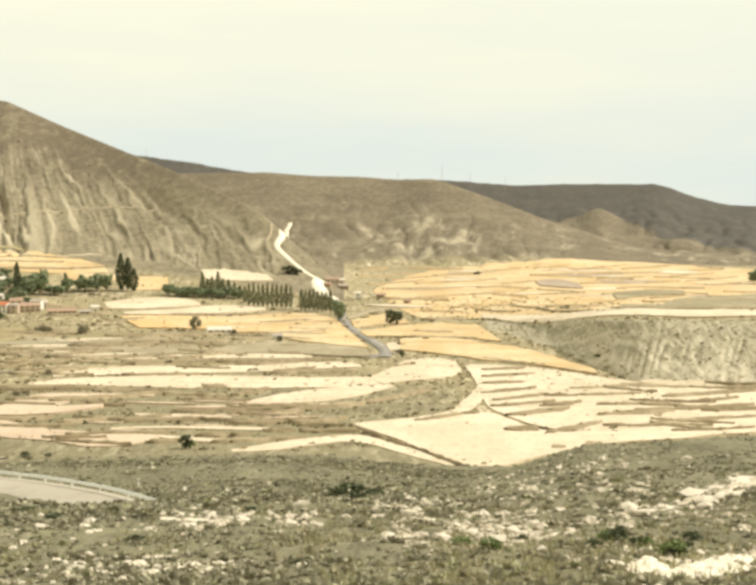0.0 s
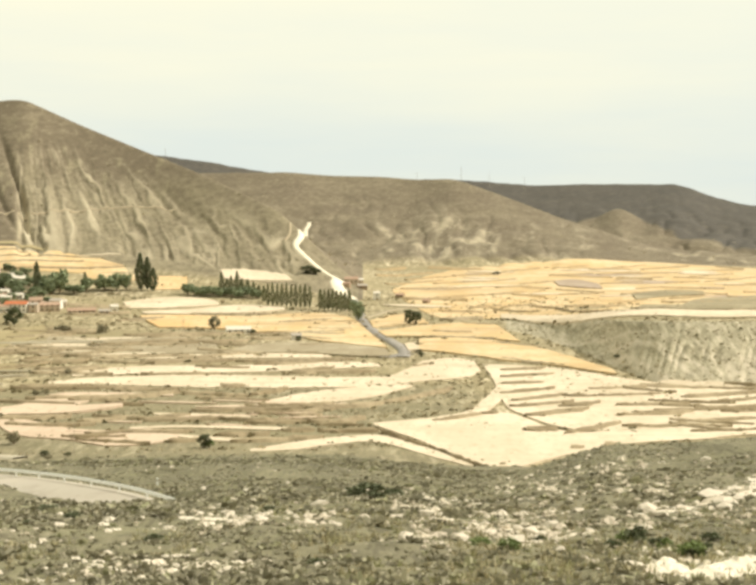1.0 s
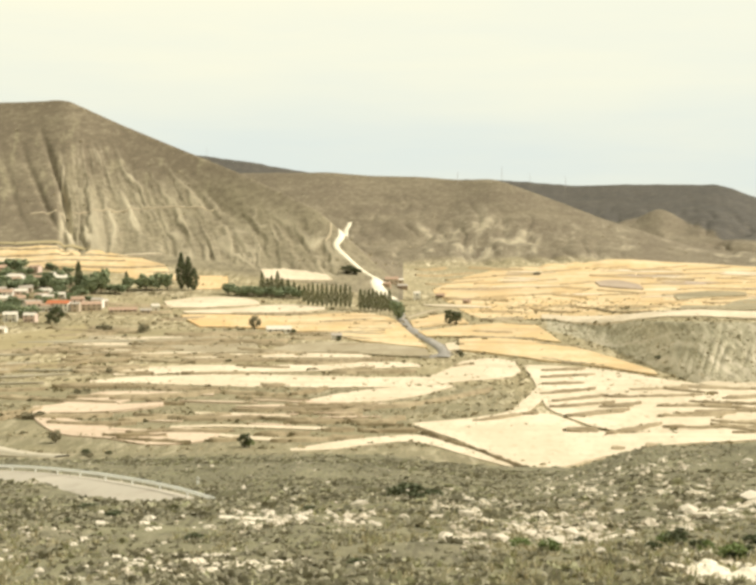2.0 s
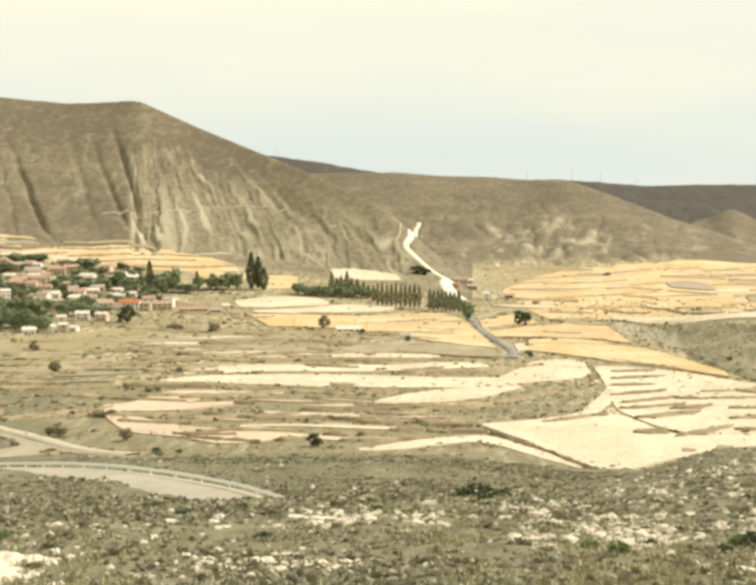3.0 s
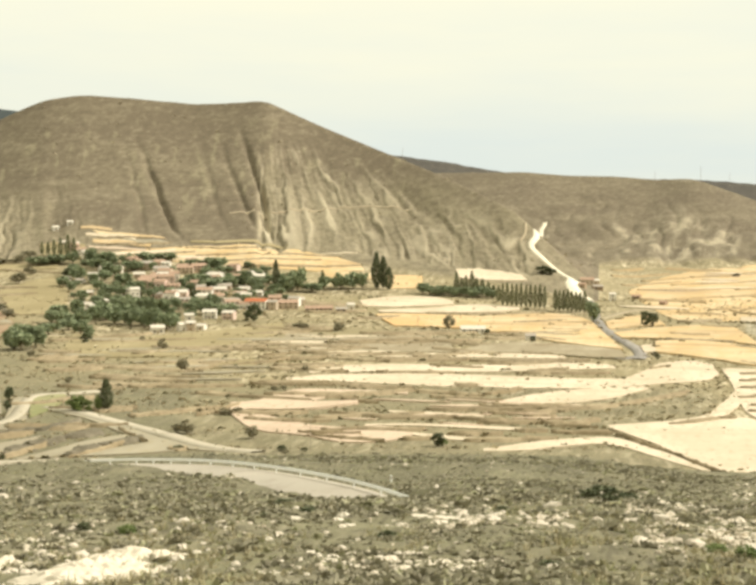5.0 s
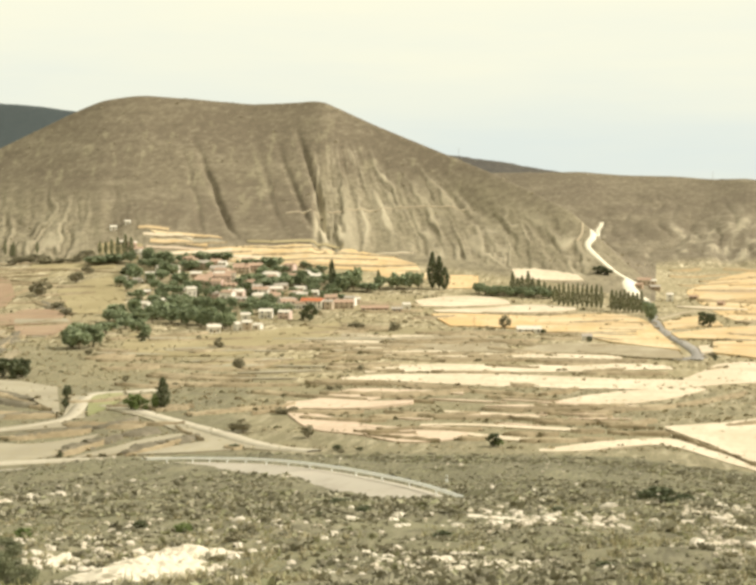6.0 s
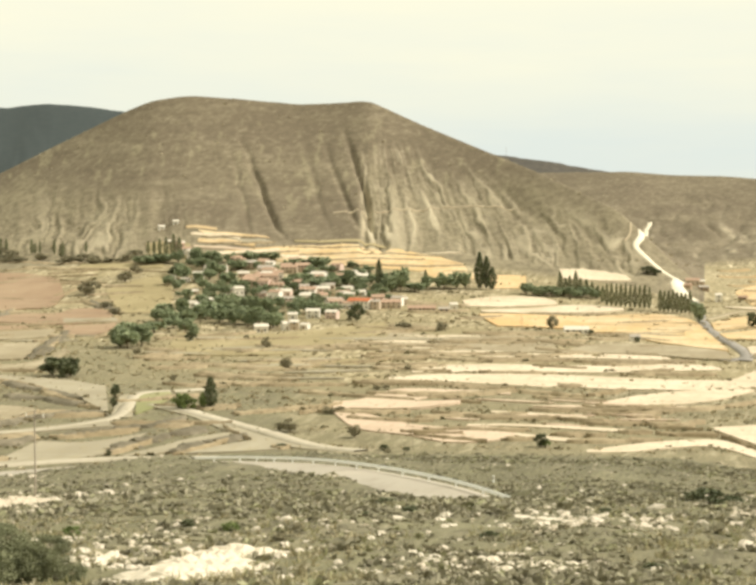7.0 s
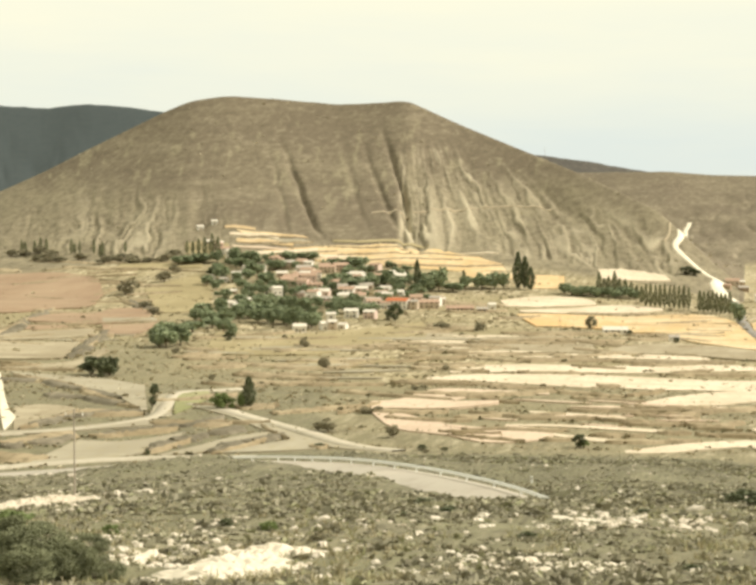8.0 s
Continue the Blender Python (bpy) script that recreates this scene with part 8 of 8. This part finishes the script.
# scrub and grass
x, y, rng = strewn(21000, -15, 29.5, 30, 95, 1)
keep = layered(x / 4, y / 14, 90) + rng.uniform(-0.15, 0.15, len(x)) > 0.40
x, y, s = off_road(x[keep], y[keep], rng.gamma(2.4, 0.045, keep.sum()) + 0.045)
tufts("thorn_scrub", x, y, s, 15, mat_scrub, "low grey green thorny scrub covering the near slope", "scrub", 2, tall=0.8, thin=0.16)
x, y, rng = strewn(52000, -15, 29.5, 85, 330, 3)
keep = layered(x / 8, y / 30, 91) + rng.uniform(-0.15, 0.15, len(x)) > 0.40
x, y, s = off_road(x[keep], y[keep], rng.gamma(2.6, 0.075, keep.sum()) + 0.09)
tufts("thorn_scrub", x, y, s, 8, mat_scrub, "low grey green thorny scrub covering the slope", "scrub", 4, tall=0.65, thin=0.2)
x, y, rng = strewn(15000, -14, 18, 290, 545, 5)
keep = (near_slope(np.degrees(np.arctan2(-x, y)), np.hypot(x, y)) > 1) & (layered(x / 20, y / 20, 92) > 0.36)
x, y = x[keep], y[keep]
tufts("thorn_scrub", x, y, rng.gamma(3.0, 0.14, keep.sum()) + 0.2, 9, mat_scrub, "dark scrub on the lower slope", "scrub", 6, tall=0.6, thin=0.24)
x, y, rng = strewn(9000, -15, 29.5, 34, 120, 7)
keep = layered(x / 5, y / 18, 93) > 0.47
x, y, s = off_road(x[keep], y[keep], rng.uniform(0.12, 0.3, keep.sum()))
tufts("dry_grass", x, y, s, 10, mat_drygrass, "dry straw coloured grass tufts on the near slope", "grass", 8, tall=1.3, thin=0.05)


rng = np.random.default_rng(77)
LOOSE = [[], [], []]
laid = 0
for points, wide, count, big in DRIFTS:
    q = resampled(points, count)
    q = q + rng.normal(size=q.shape) * wide * 0.45
    level = ground_height(q[:, 0], q[:, 1])
    size = big * rng.gamma(2.2, 0.24, count) + 0.07
    for k in range(count):
        if k % 3 == 0 and laid < 290:
            laid += 1
            stone = share("stone", STONES[laid % 7], Matrix.LocRotScale((q[k, 0], q[k, 1], level[k] + size[k] * 0.1), Euler((rng.uniform(-0.3, 0.3), rng.uniform(-0.3, 0.3), rng.uniform(0, 6))), Vector((size[k] * 1.2, size[k], size[k] * rng.uniform(0.6, 1.1)))))
            tagged(stone, "whitish weathered limestone lying among dry scrub", "stone", "limestone rocks")
        else:
            for store, value in zip(LOOSE, (q[k, 0], q[k, 1], size[k] * 0.8)):
                store.append(value)


def gravel(name, x, y, size, seed, label, mat):
    """Loose stones in one mesh, each a squashed uneven octahedron."""
    rng = np.random.default_rng(seed)
    x, y, size = np.array(x), np.array(y), np.array(size)
    n = len(x)
    z = ground_height(x, y)
    shape = np.array([(1, 0, 0), (0, 1, 0), (-1, 0, 0), (0, -1, 0), (0, 0, 0.8), (0.7, 0.7, 0.45), (-0.7, 0.6, 0.5), (0.6, -0.7, 0.4), (-0.6, -0.7, 0.5)], float)
    v = np.stack([x, y, z], -1)[:, None] + shape[None] * size[:, None, None] * 0.5 * rng.uniform(0.65, 1.2, (n, 9, 3))
    k = np.arange(n)[:, None] * 9
    tris = [(0, 5, 4), (5, 1, 4), (1, 6, 4), (6, 2, 4), (2, 8, 4), (8, 3, 4), (3, 7, 4), (7, 0, 4), (0, 1, 5), (1, 2, 6), (2, 3, 8), (3, 0, 7)]
    f = np.concatenate([k + list(t) for t in tris])
    return tagged(new(name, mesh_of(name, v.reshape(-1, 3).tolist(), f.tolist(), mat)), label, "stones", kind="stuff")


# white rubble where the chalk comes through
CHIPS = [[], [], []]
for count, a0, a1, d0, d1, big in ((520, -5.6, -0.6, 56, 104, 0.34), (240, -3.0, 0.2, 92, 118, 0.34), (360, -9.5, -3.5, 104, 230, 0.55), (300, -13.4, -8.0, 62, 118, 0.30), (260, -14, -8.5, 40, 58, 0.22),
                                   (170, 2.5, 8.0, 72, 96, 0.30), (110, 16.5, 23.5, 46, 62, 0.22), (110, 22.5, 28, 88, 125, 0.4), (90, 4.5, 11, 44, 50, 0.2), (260, -14, 29, 40, 200, 0.25)):
    x, y, rng2 = strewn(count * 3, a0, a1, d0, d1, 400 + count)
    keep = layered(x / 1.2, y / 8, 96 + count) + rng2.uniform(-0.1, 0.1, len(x)) > 0.52
    x, y, s = off_road(x[keep], y[keep], big * rng2.gamma(1.8, 0.28, keep.sum()) + 0.05)
    for store, value in zip(CHIPS, (x, y, s)):
        store.extend(value.tolist())
gravel("chalk_rubble", *CHIPS, 23, "white chalk rubble strewn over the slope", mat_chalk)
x, y, rng2 = strewn(2600, -15, 29.5, 28, 300, 21)
keep = layered(x / 11, y / 11, 95) > 0.52
x, y, s = off_road(x[keep], y[keep], rng2.gamma(2.0, 0.07, keep.sum()) + 0.05)
gravel("loose_stones", LOOSE[0] + x.tolist(), LOOSE[1] + y.tolist(), LOOSE[2] + (s * (0.6 + np.hypot(x, y) / 150)).tolist(), 22, "scattered pale limestone rubble on the slope", mat_stone)

# ---- low growth along the field edges and over the terraces ----
edge = np.concatenate(EDGES)
rng = np.random.default_rng(31)
edge = edge[rng.uniform(0, 1, len(edge)) < np.where(edge[:, 1] > 1100, 0.2, 0.5)]
edge = edge + np.concatenate([rng.normal(size=(len(edge), 2)) * 1.6, np.zeros((len(edge), 1))], 1)
tufts("edge_growth", edge[:, 0], edge[:, 1], rng.gamma(2.5, 0.24, len(edge)) + 0.2, 9, mat_shrub, "dry weeds and low shrubs along the field edges", "weeds", 32, tall=0.8, thin=0.3, ground=ground_height(edge[:, 0], edge[:, 1], False))
a = np.radians(rng.uniform(-15, 29.5, 42000))
d = np.exp(rng.uniform(math.log(500), math.log(1350), 42000))
x, y = -np.sin(a) * d, np.cos(a) * d
keep = (layered(x / 60, y / 9, 97) + rng.uniform(-0.1, 0.1, len(x)) > 0.50) & (ground_masks(x, y)[3] < 0.5)
x, y, d = x[keep], y[keep], d[keep]
tufts("terrace_scrub", x, y, (rng.gamma(2.2, 0.26, len(x)) + 0.2) * np.clip(d / 800, 0.7, 1.3), 7, mat_shrub, "low dark scrub dotted over the old terraces", "scrub", 34, tall=0.7, thin=0.3, ground=ground_height(x, y, False))
a = np.radians(rng.uniform(-15, -3.5, 16000))
d = rng.uniform(700, 1050, 16000)
x, y = -np.sin(a) * d, np.cos(a) * d
keep = (ground_masks(x, y)[3] > 0.5) & (layered(x / 5, y / 5, 99) + rng.uniform(-0.12, 0.12, len(x)) > 0.5)
x, y = x[keep], y[keep]
tufts("bank_scrub", x, y, rng.gamma(2.0, 0.16, len(x)) + 0.2, 6, mat_shrub, "small dry scrub dotting the eroded bank", "scrub", 38, tall=0.8, thin=0.3, ground=ground_height(x, y, False))
a = np.radians(rng.uniform(-15, 29.5, 9000))
d = rng.uniform(1400, 2600, 9000)
x, y = -np.sin(a) * d, np.cos(a) * d
keep = (layered(x / 90, y / 90, 98) + rng.uniform(-0.2, 0.2, len(x)) > 0.5) & (ground_masks(x, y)[1] > 0.5)
x, y = x[keep], y[keep]
tufts("hill_scrub", x, y, rng.gamma(2.0, 0.28, len(x)) + 0.3, 7, mat_shrub, "sparse low scrub dotted over the bare hillsides", "scrub", 36, tall=0.6, thin=0.3)
